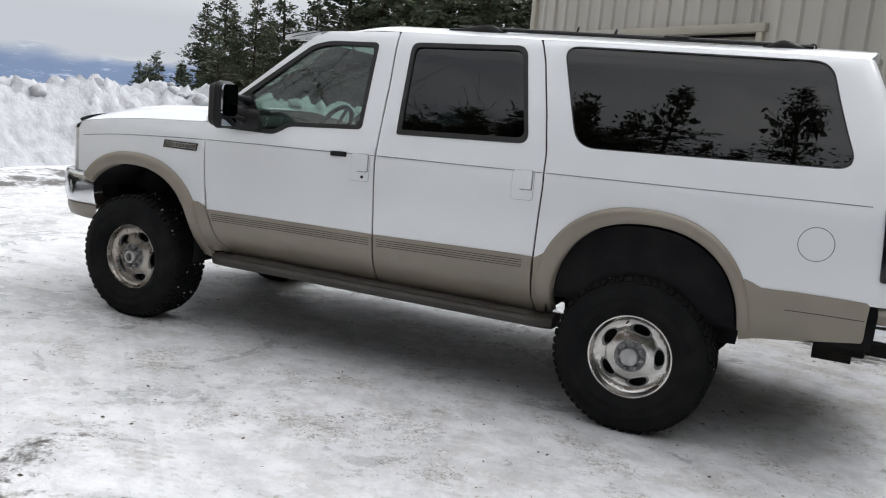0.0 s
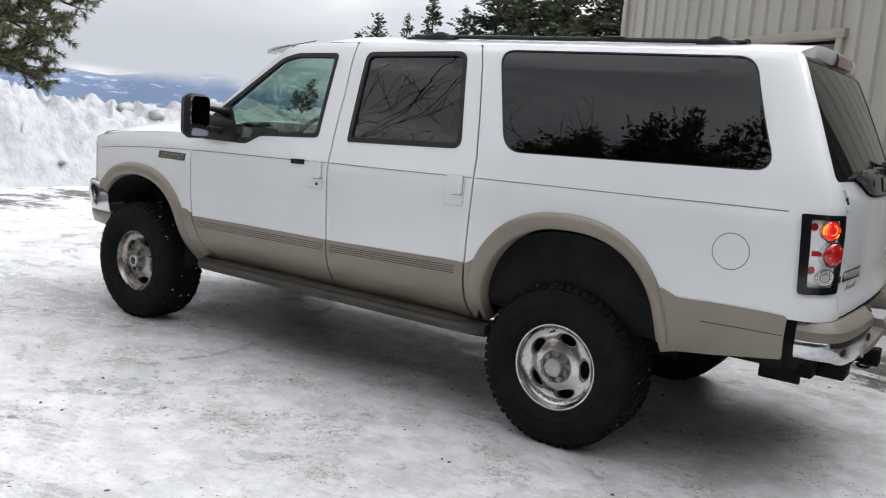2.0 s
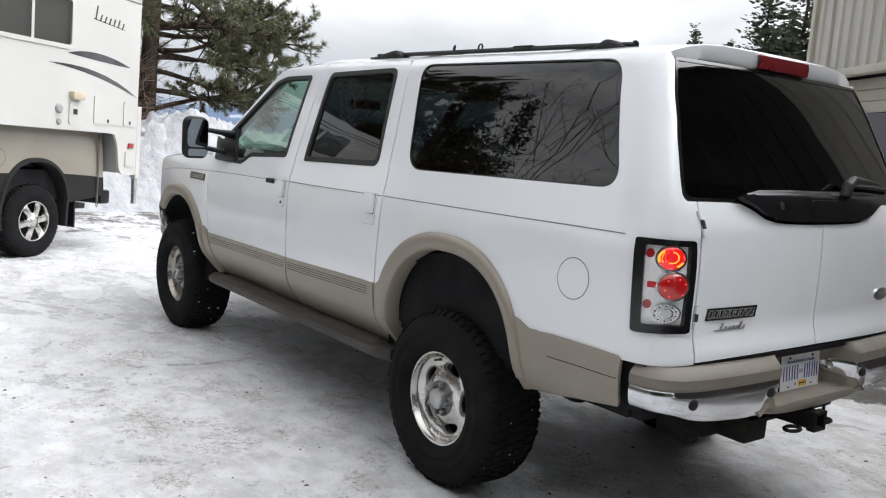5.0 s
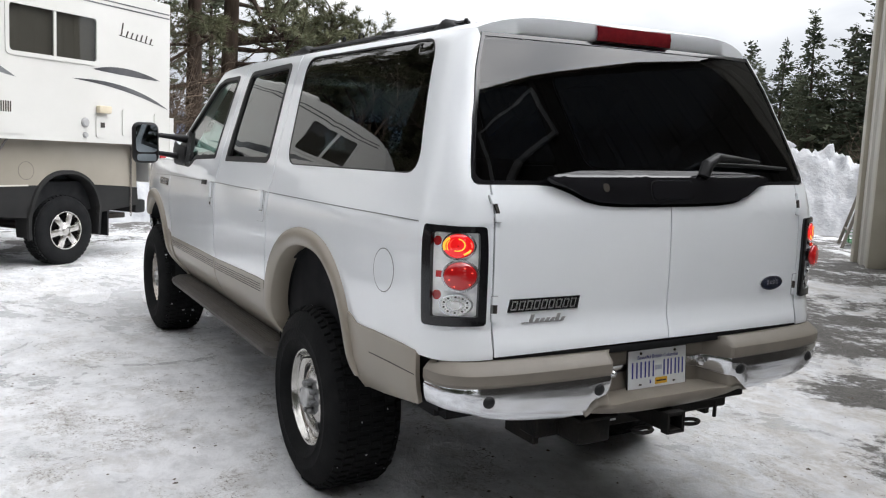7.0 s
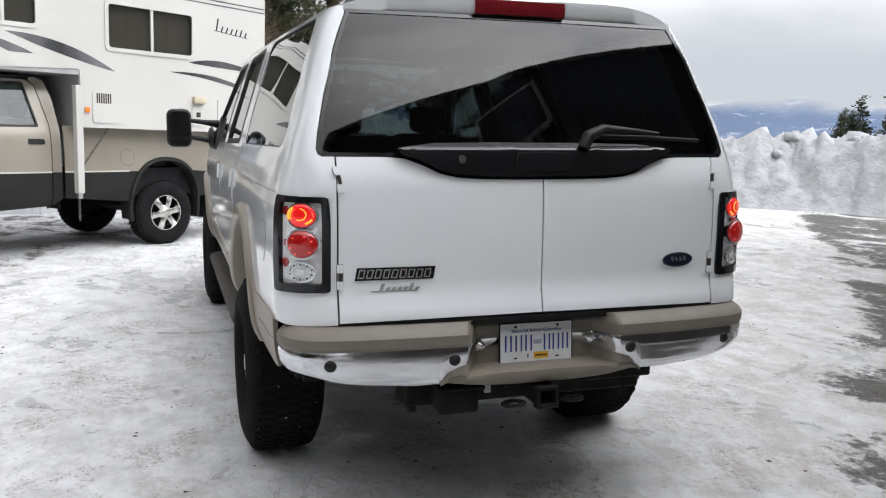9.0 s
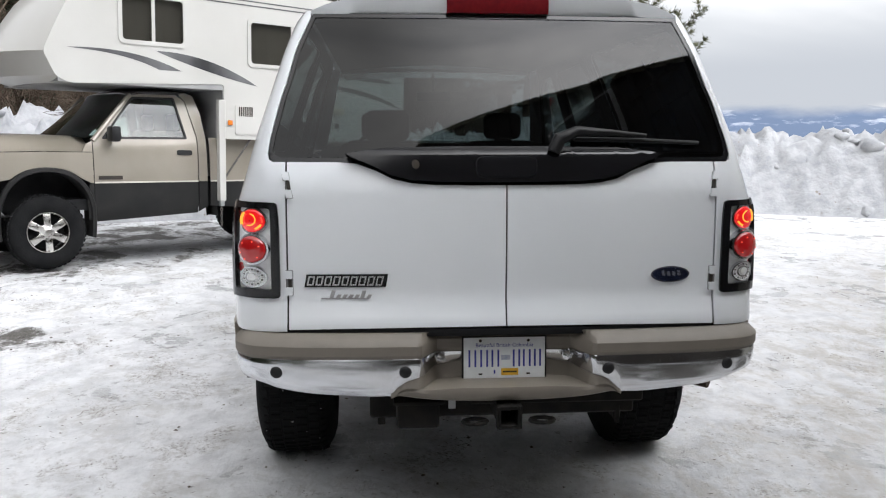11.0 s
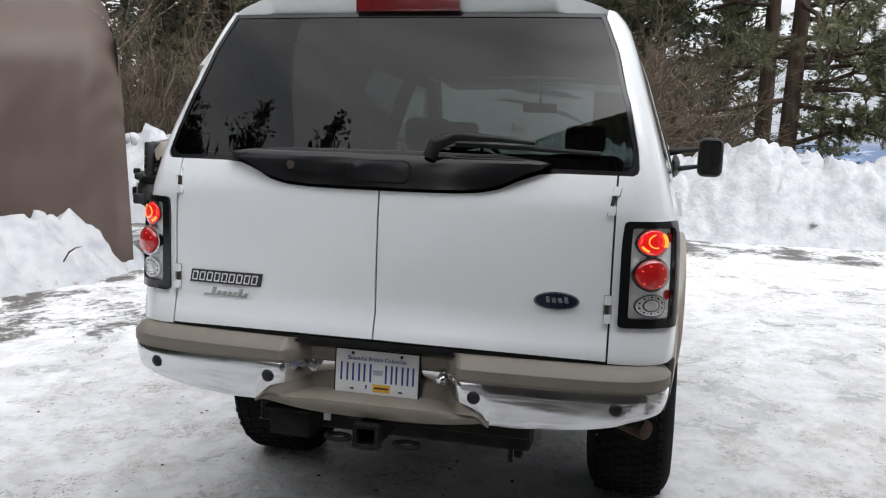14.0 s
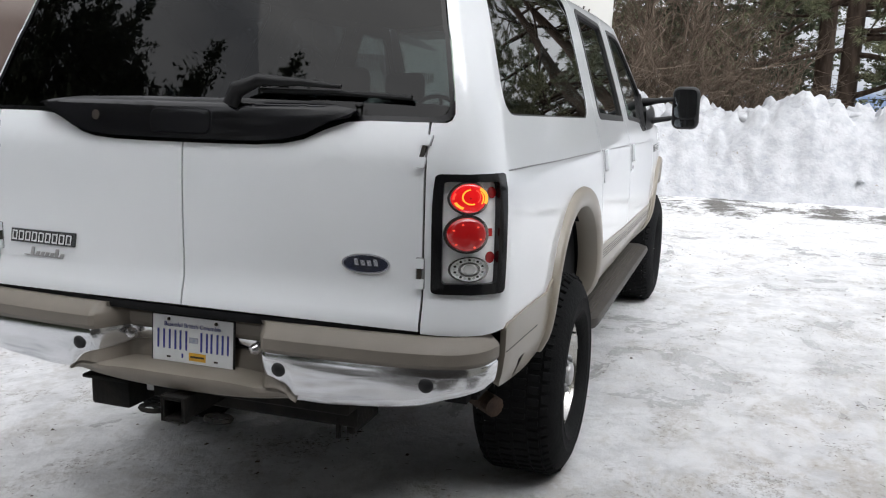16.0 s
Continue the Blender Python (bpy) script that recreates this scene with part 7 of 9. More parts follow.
def pick_side(side):
    def at(x, z):
        w = hermite(PICK_W, z)
        if x > 3.2:
            w -= 0.11 * ((x - 3.2) / 0.9) ** 2
        return Vector((x, w, z))

    def surface(x, z, d=0.0):
        p, e = at(x, z), 0.005
        n = (at(x, z + e) - at(x, z - e)).cross(at(x + e, z) - at(x - e, z)).normalized()
        if n.y < 0:
            n = -n
        p = p + n * d
        return (p, n) if side > 0 else (Vector((p.x, -p.y, p.z)), Vector((n.x, -n.y, n.z)))
    return surface


def road_wheel(car):
    prof = [(0.205, 0.10), (0.225, 0.118), (0.31, 0.125), (0.36, 0.118), (0.385, 0.095), (0.395, 0.05), (0.397, 0.0)]
    w = part("wheel", lathe(prof + [(r, -y) for r, y in prof[-2::-1]], 48), M_RUBBER, car, "black tyre on a six-spoke silver rim")
    bm = bmesh.new()
    for k in range(44):
        for y0, y1 in ((-0.088, -0.055), (-0.045, 0.0), (0.005, 0.05), (0.058, 0.088)):
            lug = box(0.385, 0.401, y0, y1, -0.018, 0.018)
            bmesh.ops.rotate(lug, matrix=Matrix.Rotation(2 * math.pi * (k + (0.5 if y0 > -0.05 and y0 < 0.05 else 0)) / 44, 3, "Y"), verts=lug.verts)
            join(bm, lug)
    part("tread", bm, M_RUBBER, w, smooth=False)
    part("rim", lathe([(0.212, 0.10), (0.217, 0.122), (0.207, 0.122), (0.198, 0.10), (0.187, 0.05), (0.182, -0.08)], 40), M_ALU, w)
    part("rim_back", lathe([(0.0, 0.01), (0.188, 0.01)], 30), M_UNDER, w)
    for k in range(6):
        sp = box(0.05, 0.203, 0.078, 0.112, -0.036, 0.036, 0.008, 2)
        for v in sp.verts:
            v.co.z *= 0.92 + 0.22 * (v.co.x / 0.2)
            v.co.y += 0.012 * math.sin(math.pi * v.co.x / 0.2)
            if abs(v.co.z) < 0.012 and v.co.y > 0.1:
                v.co.y -= 0.006
        bmesh.ops.rotate(sp, matrix=Matrix.Rotation(2 * math.pi * k / 6, 3, "Y"), verts=sp.verts)
        part("rim_spoke", sp, M_ALU, w)
    part("hub_cap", lathe([(0.0, 0.132), (0.034, 0.130), (0.042, 0.122), (0.078, 0.118), (0.090, 0.108), (0.094, 0.07)], 28), M_ALU, w)
    return w


def build_pickup():
    t = thing("pickup_truck", "champagne and charcoal pickup parked on the ice", "pickup truck", m=PICK_M)
    for side in (1, -1):
        S = pick_side(side)
        fa, ra = (3.15, 0.49), (0.02, 0.49)
        low = 0.92
        fen = [(2.672, low), (2.70, low)] + arch(*fa, 0.52, 0.60, 128, 50, 14) + [(3.60, 0.95), (3.66, 1.09), (3.80, 1.182), (3.96, 1.188), (3.95, 1.203), (3.6, 1.243), (3.2, 1.252), (2.672, 1.25)]
        fender = skin("fender", [fen], S, M_GOLD, t, step=0.12)
        skin("cowl_side", [[(2.672, 1.256), (2.78, 1.257), (2.74, 1.34), (2.672, 1.375)]], S, M_GOLD, fender, step=0.12)
        dr = skin("door", [[(1.475, low), (2.662, low), (2.662, 1.37), (2.60, 1.41), (2.235, 1.875), (2.10, 1.905), (1.66, 1.91), (1.57, 1.84), (1.475, 1.43)], rounded([(1.60, 1.42), (2.54, 1.41), (2.175, 1.86), (1.70, 1.868)], 0.03)], S, M_GOLD, t, step=0.12)
        skin("window_pane", [[(1.58, 1.40), (2.56, 1.39), (2.185, 1.875), (1.69, 1.883)]], S, M_CLEAR, dr, -0.012, 0.003, 0.3)
        skin("window_seal", [rounded([(1.585, 1.405), (2.57, 1.395), (2.187, 1.873), (1.69, 1.882)], 0.03), rounded([(1.61, 1.43), (2.525, 1.42), (2.17, 1.85), (1.71, 1.858)], 0.03)], S, M_SEAL, dr, 0.002, 0.015, 0.3)
        skin("lower_panel", [[(1.475, 0.55), (2.63, 0.49), (2.662, 0.60), (2.662, low - 0.006), (1.475, low - 0.006)]], S, M_CHARCOAL, dr, 0.0, 0.02, 0.15)
        skin("two_tone_line", [[(1.475, low - 0.006), (2.662, low - 0.006), (2.662, low + 0.010), (1.475, low + 0.010)]], S, M_PALEGOLD, dr, 0.004, 0.004, 0.3)
        skin("door_handle", [rounded([(1.545, 1.222), (1.725, 1.226), (1.725, 1.282), (1.545, 1.278)], 0.02)], S, M_BLACK, dr, 0.012, 0.012, 0.3)
        skin("badge", [[(2.36, 0.955), (2.62, 0.955), (2.62, 0.995), (2.36, 0.995)]], S, M_STEEL, dr, 0.006, 0.006, 0.3)
        skin("cab_corner", [[(1.36, low), (1.465, low), (1.465, 1.43), (1.56, 1.85), (1.63, 1.925), (1.56, 1.945), (1.46, 1.91), (1.395, 1.72), (1.362, 1.42)]], S, M_GOLD, t, step=0.15)
        skin("cab_sill", [[(1.36, 0.62), (1.465, 0.56), (1.465, low - 0.006), (1.36, low - 0.006)]], S, M_CHARCOAL, t)
        bed_up = [(-1.02, 0.88), (-0.37, 0.918)] + arch(*ra, 0.50, 0.59, 136, 44, 18) + [(0.40, low), (1.325, low), (1.325, 1.43), (-1.02, 1.43)]
        bed = skin("bed_side", [bed_up], S, M_GOLD, t, step=0.15)
        skin("two_tone_line", [[(0.53, low - 0.006), (1.325, low - 0.006), (1.325, low + 0.010), (0.53, low + 0.010)]], S, M_PALEGOLD, bed, 0.004, 0.004, 0.3)
        skin("fuel_ring", [[(0.549 + 0.10 * math.cos(a), 1.08 + 0.10 * math.sin(a)) for a in (k * 0.2618 for k in range(24))], [(0.549 + 0.092 * math.cos(a), 1.08 + 0.092 * math.sin(a)) for a in (k * 0.2618 for k in range(24))]], S, M_FUELRING, bed, 0.001, 0.002, 0.5)
        skin("bed_lower", [[(0.47, 0.56), (1.325, 0.63), (1.325, low - 0.006), (0.395, low - 0.006), (0.43, 0.86)]], S, M_CHARCOAL, t, 0, 0.02, 0.2)
        skin("bed_lower", [[(-1.05, 0.66), (-0.42, 0.58), (-0.40, 0.86), (-0.365, 0.912), (-1.03, 0.875)]], S, M_CHARCOAL, t, 0, 0.02, 0.2)
        skin("fender_lower", [[(2.668, 0.50), (2.72, 0.52), (2.74, 0.70), (2.71, low - 0.006), (2.668, low - 0.006)]], S, M_CHARCOAL, t)
        for c in (fa, ra):
            rows = []
            for (xi, zi), (xo, zo) in zip(arch(*c, 0.45, 0.545, -14, 194, 30), arch(*c, 0.51, 0.598, -14, 194, 30)):
                row = []
                for f, h in ((0, 0.0), (0.2, 0.02), (0.8, 0.024), (1.0, 0.0)):
                    x, z = xo + (xi - xo) * f, zo + (zi - zo) * f
                    p, _ = S(x, max(z, 0.55), h)
                    p.z = z
                    row.append(p)
                q = row[-1].copy()
                q.y -= math.copysign(0.25, q.y)
                rows.append(row + [q])
            bm = grid(rows)
            bmesh.ops.recalc_face_normals(bm, faces=bm.faces)
            part("wheel_flare", bm, M_CHARCOAL, t)
        s = side
        part("mud_flap", box(-0.60, -0.58, min(s * 0.62, s * 0.95), max(s * 0.62, s * 0.95), 0.30, 0.72), M_BLACK, t)
        # headlamp, indicator, mirror
        skin("headlamp", [[(3.765, 0.955), (3.99, 0.955), (3.99, 1.10), (3.795, 1.096)]], S, M_HEADLAMP, t, 0.006, 0.03, 0.1)
        skin("headlamp_brow", [[(3.74, 1.094), (3.99, 1.10), (3.99, 1.182), (3.79, 1.184)]], S, M_BLACK, t, 0.010, 0.02, 0.2)
        skin("indicator", [[(3.655, 0.947), (3.768, 0.953), (3.798, 1.094), (3.735, 1.090), (3.69, 1.05)]], S, M_AMBER, t, 0.008, 0.02, 0.2)
        mb = box(2.42, 2.53, min(s * 0.98, s * 1.16), max(s * 0.98, s * 1.16), 1.37, 1.54, 0.03, 2)
        part("door_mirror", mb, M_BLACK, t)
    # cab roof, windscreen, bonnet, nose
    rows = [[(x, 0.79 * y, z + 0.04 * (1 - y ** 4)) for y in [-1 + k / 8 for k in range(17)]] for x, z in ((1.44, 1.905), (1.52, 1.935), (1.8, 1.945), (2.1, 1.925), (2.22, 1.885))]
    bm = grid(rows)
    bmesh.ops.recalc_face_normals(bm, faces=bm.faces)
    part("cab_roof", bm, M_GOLD, t)
    rows = [[(2.22 + f * (0.50 + 0.16 * (1 - y * y)), y * (0.79 + 0.11 * f), 1.885 + 0.035 * (1 - y ** 4) * (1 - f) - 0.485 * f + 0.03 * (1 - y * y) * f) for f in (0, 0.33, 0.66, 1)] for y in [-1 + k / 6 for k in range(13)]]
    part("windscreen", grid(rows), M_TINT_SIDE, t)
    for s in (-1, 1):
        part("screen_pillar", tube([(2.66, s * 0.93, 1.375), (2.44, s * 0.87, 1.63), (2.20, s * 0.80, 1.895)], 0.03, 8), M_GOLD, t)
        part("wiper_arm", tube([(2.74, s * 0.55, 1.43), (2.62, s * 0.30, 1.475), (2.60, s * 0.02, 1.49)], 0.009, 5), M_BLACK, t)
    rows = [[(1.40, 0.86 * y, z) for y in (-1, 0, 1)] for z in (1.0, 1.42)] + [[(1.47, 0.79 * y, 1.91) for y in (-1, 0, 1)]]
    part("cab_back", grid(rows), M_GOLD, t)
    # bonnet: a raised crown between low fenders, cut off square at the nose
    rows = []
    for i in range(30):
        x = 2.675 + 1.345 * i / 29
        e = hermite([(2.675, 1.256), (3.2, 1.258), (3.6, 1.249), (3.92, 1.205), (4.02, 1.13)], x)
        hw = 0.953 - 0.11 * max(0, (x - 3.2) / 0.9) ** 2
        c = hermite([(2.675, 1.425), (2.95, 1.428), (3.2, 1.432), (3.5, 1.415), (3.8, 1.375), (3.95, 1.335), (4.02, 1.24)], x)
        rows.append([(x + 0.05 * (1 - y * y), y * hw, e + (c - e) * smoothstep(1.0, 0.62, abs(y)) ** 0.75) for y in [-1 + k / 20 for k in range(41)]])
    bm = grid(rows)
    bmesh.ops.recalc_face_normals(bm, faces=bm.faces)
    part("bonnet", bm, M_GOLD, t, sharp=50)
    rows = [[(2.68 + 0.10 * (1 - y * y) - 0.10 * f, y * 0.90, 1.415 + 0.02 * (1 - y * y) - 0.012 * f) for f in (0, 0.5, 1)] for y in [-1 + k / 6 for k in range(13)]]
    part("cowl", grid(rows), M_BLACK, t)
    part("grille_shell", box(3.80, 4.00, -0.52, 0.52, 0.93, 1.30, 0.05, 3), M_BLACK, t)
    part("bonnet_guard", box(3.93, 4.07, -0.57, 0.57, 1.25, 1.335, 0.03, 2), M_BLACK, t)
    for z in (0.99, 1.07, 1.15, 1.23):
        part("grille_guard_bar", tube([(3.82, -0.64, z), (4.06, -0.55, z), (4.12, 0, z), (4.06, 0.55, z), (3.82, 0.64, z)], 0.020, 8), M_BLACK, t)
    for y in (-0.54, 0.54):
        part("guard_upright", box(4.04, 4.13, y - 0.035, y + 0.035, 0.66, 1.32, 0.014, 2), M_BLACK, t)
    rows, rows2 = [], []
    for y in [-1 + k / 16 for k in range(33)]:
        x = 4.20 - 0.52 * abs(y) ** 4 - 0.05 * y * y
        rows.append([(x - 0.14, y * 0.93, 0.955), (x - 0.02, y * 0.965, 0.955), (x + 0.02, y * 0.975, 0.935), (x + 0.02, y * 0.975, 0.875), (x - 0.01, y * 0.97, 0.855), (x - 0.05, y * 0.95, 0.85)])
        rows2.append([(x - 0.03, y * 0.955, 0.857), (x, y * 0.97, 0.845), (x + 0.012, y * 0.972, 0.76), (x - 0.01, y * 0.965, 0.66), (x - 0.06, y * 0.95, 0.60 - 0.05 * (1 - y * y)), (x - 0.25, y * 0.90, 0.57 - 0.05 * (1 - y * y))])
    for rr, nm, m in ((rows, "bumper_pad", M_BLACK), (rows2, "front_bumper", M_GREYBUMPER)):
        bm = grid(rr)
        bmesh.ops.recalc_face_normals(bm, faces=bm.faces)
        part(nm, bm, m, t)
    part("bumper_insert", box(4.0, 4.19, -0.62, 0.62, 0.60, 0.80, 0.03, 2), M_BLACK, t)
    part("front_plate", box(4.215, 4.225, -0.16, 0.16, 0.70, 0.84), M_PLATE, t)
    for y in (-0.6, 0.6):
        part("tow_hook", box(4.15, 4.27, y - 0.045, y + 0.045, 0.62, 0.74, 0.02, 2), M_BLACK, t)
        part("fog_lamp", box(4.17, 4.26, y - 0.06, y + 0.06, 0.90, 0.98, 0.02, 2), M_BLACK, t)
    part("wheel_well", box(2.68, 3.62, -0.60, 0.60, 0.60, 1.02), M_UNDER, t)
    part("core", box(3.0, 3.80, -0.42, 0.42, 0.60, 1.24), M_UNDER, t)
    part("floor_pan", box(1.4, 3.0, -0.90, 0.90, 0.62, 0.74), M_UNDER, t)
    part("dash", box(2.42, 2.68, -0.85, 0.85, 1.05, 1.40, 0.05, 2), M_CABIN, t)
    st = box(1.50, 1.64, -0.75, 0.75, 0.9, 1.50, 0.05, 2)
    for y in (-0.4, 0.4):
        box(1.50, 1.60, y - 0.13, y + 0.13, 1.50, 1.70, 0.04, 2, bm=st)
    part("seat", st, M_CABIN, t)
    part("bed_floor", box(-1.0, 1.38, -0.85, 0.85, 0.62, 0.95), M_UNDER, t)
    part("tailgate", box(-1.06, -1.00, -0.90, 0.90, 0.72, 1.42, 0.015, 1), M_GOLD, t)
    part("rear_bumper", box(-1.22, -1.05, -0.93, 0.93, 0.55, 0.72, 0.03, 2), M_BLACK, t)
    part("hitch_frame", box(-1.30, -0.9, -0.5, 0.5, 0.45, 0.52, 0.01, 1), M_STEEL, t)
    for x in (0.0, 3.15):
        part("axle", tube([(x, -0.8, 0.40), (x, 0.8, 0.40)], 0.05, 10), M_STEEL, t)
    w = road_wheel(t)
    w.matrix_basis = pose(0.02, 0.83, 0.40, 0, 10, 0)
    copy_thing(w, pose(3.15, 0.83, 0.40, 0, 33, 0))
    copy_thing(w, pose(0, -0.83, 0.40, 0, 0, 180))
    copy_thing(w, pose(3.15, -0.83, 0.40, 0, 50, 180))


def build_camper():
    c = thing("truck_camper", "white slide-in camper with grey swooshes, carried on a pickup", "camper", m=PICK_M)
    W = 1.13
    outline = [(-1.40, 0.92), (-1.16, 0.92), (-1.10, 0.98), (-1.06, 1.28), (-1.00, 1.40), (1.20, 1.42), (1.22, 2.05), (2.93, 1.975), (3.07, 2.035), (3.19, 2.285), (3.04, 2.62), (2.89, 2.91), (2.79, 3.07), (2.60, 3.15), (0.5, 3.18), (-1.40, 3.14)]

    def side_at(s):
        def surface(x, z, d=0.0):
            return Vector((x, s * (W + d), z)), Vector((0, s, 0))
        return surface

    for s in (1, -1):
        S = side_at(s)
        wins = [rounded([(-0.255, 2.305), (0.878, 2.305), (0.878, 2.80), (-0.255, 2.80)], 0.05), rounded([(1.69, 2.457), (2.388, 2.457), (2.388, 2.937), (1.69, 2.937)], 0.05)]
        wall = skin("side_wall", [rounded(outline, [0.02, 0.05, 0.05, 0.1, 0.03, 0.02, 0.04, 0.05, 0.05, 0.05, 0.03, 0.05, 0.08, 0.08, 0.0, 0.02])] + (wins if s > 0 else []), S, M_CAMPER, c, 0, 0.03, 0.25)
        if s < 0:
            continue
        for (x0, x1, z0, z1) in ((-0.255, 0.878, 2.305, 2.80), (1.69, 2.388, 2.457, 2.937)):
            fr = skin("window_frame", [rounded([(x0 - 0.035, z0 - 0.035), (x1 + 0.035, z0 - 0.035), (x1 + 0.035, z1 + 0.035), (x0 - 0.035, z1 + 0.035)], 0.07), rounded([(x0 + 0.01, z0 + 0.01), (x1 - 0.01, z0 + 0.01), (x1 - 0.01, z1 - 0.01), (x0 + 0.01, z1 - 0.01)], 0.045)], S, M_CAMPER, c, 0.012, 0.02, 1.0)
            mid = (x0 + x1) / 2
            skin("window_mullion", [[(mid - 0.018, z0), (mid + 0.018, z0), (mid + 0.018, z1), (mid - 0.018, z1)]], S, M_CAMPER, fr, 0.008, 0.02, 1.0)
            skin("window_pane", [[(x0, z0), (x1, z0), (x1, z1), (x0, z1)]], S, M_CAMPERGLASS, fr, 0.0, 0.004, 1.0)
            skin("blind", [[(x0 - 0.02, z0 - 0.02), (x1 + 0.02, z0 - 0.02), (x1 + 0.02, z1 + 0.02), (x0 - 0.02, z1 + 0.02)]], S, M_BLIND, fr, -0.05, 0.004, 1.0)

        def swoosh(pts_up, pts_low):
            skin("swoosh", [pts_up + pts_low[::-1]], S, M_DECAL, c, 0.002, 0.002, 0.1, "grey painted swoosh")

        def curve(p, q, r, n=14):
            return [tuple(Vector(p) * (1 - t) ** 2 + Vector(q) * 2 * t * (1 - t) + Vector(r) * t * t) for t in [k / n for k in range(n + 1)]]

        swoosh(curve((2.95, 2.34), (2.25, 2.40), (1.72, 2.165)), curve((2.94, 2.335), (2.35, 2.33), (1.98, 2.165))[1:] )
        swoosh(curve((2.02, 2.37), (1.38, 2.39), (0.79, 2.05)), curve((2.01, 2.365), (1.45, 2.17), (0.81, 2.05))[1:-1])
        swoosh(curve((0.09, 2.105), (-0.75, 2.17), (-1.385, 1.845)), curve((0.08, 2.10), (-0.68, 2.07), (-1.37, 1.845))[1:-1])
        swoosh(curve((-0.20, 2.235), (-0.65, 2.36), (-1.24, 2.19)), curve((-0.21, 2.23), (-0.62, 2.20), (-1.22, 2.185))[1:-1])
        # brand script as plain strokes
        for i, h in enumerate((0.15, 0.07, 0.07, 0.07, 0.08, 0.09, 0.07)):
            x = -0.605 - 0.075 * i
            skin("script_bar", [[(x, 2.66 - 0.008 * i), (x - 0.022, 2.66 - 0.008 * i), (x - 0.05, 2.66 + h - 0.008 * i), (x - 0.028, 2.66 + h - 0.008 * i)]], S, M_STEEL, c, 0.002, 0.002, 1.0)
        skin("script_bar", [[(-0.58, 2.655), (-1.12, 2.605), (-1.12, 2.612), (-0.58, 2.665)]], S, M_STEEL, c, 0.002, 0.002, 1.0)
        for dz in (0.0, 0.05):
            skin("trim_line", [[(2.70, 2.99 + dz), (-1.39, 2.955 + dz), (-1.39, 2.97 + dz), (2.70, 3.005 + dz)]], S, M_DECAL, c, 0.003, 0.003, 1.0)
        hatch = lambda x0, x1, z0, z1: skin("hatch", [rounded([(x0, z0), (x1, z0), (x1, z1), (x0, z1)], 0.03)], S, M_CAMPER, c, 0.012, 0.012, 1.0)
        for x0, x1, z0, z1 in ((-1.09, -0.63, 1.50, 1.81), (-1.36, -1.14, 1.50, 1.79)):
            h = hatch(x0, x1, z0, z1)
            skin("hatch_latch", [[((x0 + x1) / 2 - 0.012, z0 + 0.02), ((x0 + x1) / 2 + 0.012, z0 + 0.02), ((x0 + x1) / 2 + 0.012, z0 + 0.06), ((x0 + x1) / 2 - 0.012, z0 + 0.06)]], S, M_STEEL, h, 0.018, 0.008, 1.0)
        h = hatch(0.676, 1.08, 1.474, 1.82)
        for k in range(7):
            x = 0.857 + k * 0.027
            skin("vent_slot", [[(x, 1.69), (x + 0.015, 1.69), (x + 0.015, 1.80), (x, 1.80)]], S, M_STEEL, h, 0.015, 0.004, 1.0)
        h = hatch(-0.42, -0.24, 1.47, 1.72)
        skin("switch", [[(-0.36, 1.58), (-0.30, 1.58), (-0.30, 1.64), (-0.36, 1.64)]], S, M_STEEL, h, 0.016, 0.005, 1.0)
        part("porch_lamp", box(-0.42, -0.24, W, W + 0.07, 1.745, 1.83, 0.015, 2), M_BEIGE, c)
        for x, z, r in ((-0.09, 1.63, 0.055), (-0.09, 1.49, 0.035)):
            bm = lathe([(0, 0.03), (r * 0.7, 0.028), (r, 0.01), (r, 0)], 18)
            bmesh.ops.translate(bm, vec=(x, W, z), verts=bm.verts)
            part("inlet", bm, M_CAMPERGREY, c)
        part("side_marker", box(1.115, 1.175, W, W + 0.02, 1.58, 1.64, 0.008, 2), M_AMBER, c)
        part("rear_marker", box(-1.34, -1.24, W, W + 0.02, 1.24, 1.30, 0.008, 2), M_RED, c)
        skin("rear_box", [rounded([(-1.34, 1.02), (-1.20, 1.02), (-1.20, 1.20), (-1.34, 1.20)], 0.02)], S, M_CAMPER, c, 0.015, 0.015, 1.0)
    # skins that join the two sides: roof, nose, belly, back
    rows = [[(x, W * y, z + 0.03 * (1 - y * y)) for y in [-1 + k / 6 for k in range(13)]] for x, z in ((-1.40, 3.14), (0.5, 3.18), (2.60, 3.15))]
    part("roof", grid(rows), M_CAMPER, c)
    nose = [(2.60, 3.15), (2.79, 3.07), (2.89, 2.91), (3.04, 2.62), (3.185, 2.285), (3.07, 2.04), (2.93, 1.98)]
    bulge = [0.06, 0.12, 0.19, 0.25, 0.34, 0.32, 0.2]
    rows = [[(x + b * (1 - abs(y) ** 2.2), W * y, z) for y in [-1 + k / 10 for k in range(21)]] for (x, z), b in zip(nose, bulge)]
    bm = grid(rows)
    bmesh.ops.recalc_face_normals(bm, faces=bm.faces)
    part("nose_cap", bm, M_CAMPER, c, sharp=30)
    part("cabover_floor", box(1.2, 3.05, -W + 0.01, W - 0.01, 1.985, 2.06), M_CAMPERGREY, c)
    part("wing_front", box(1.195, 1.225, -W + 0.02, W - 0.02, 1.42, 2.05), M_CAMPERGREY, c)
    part("wing_floor", box(-1.0, 1.2, -W + 0.02, W - 0.02, 1.415, 1.44), M_CAMPERGREY, c)
    part("body_box", box(-1.30, 1.15, -0.60, 0.60, 0.96, 1.45), M_CAMPERGREY, c)
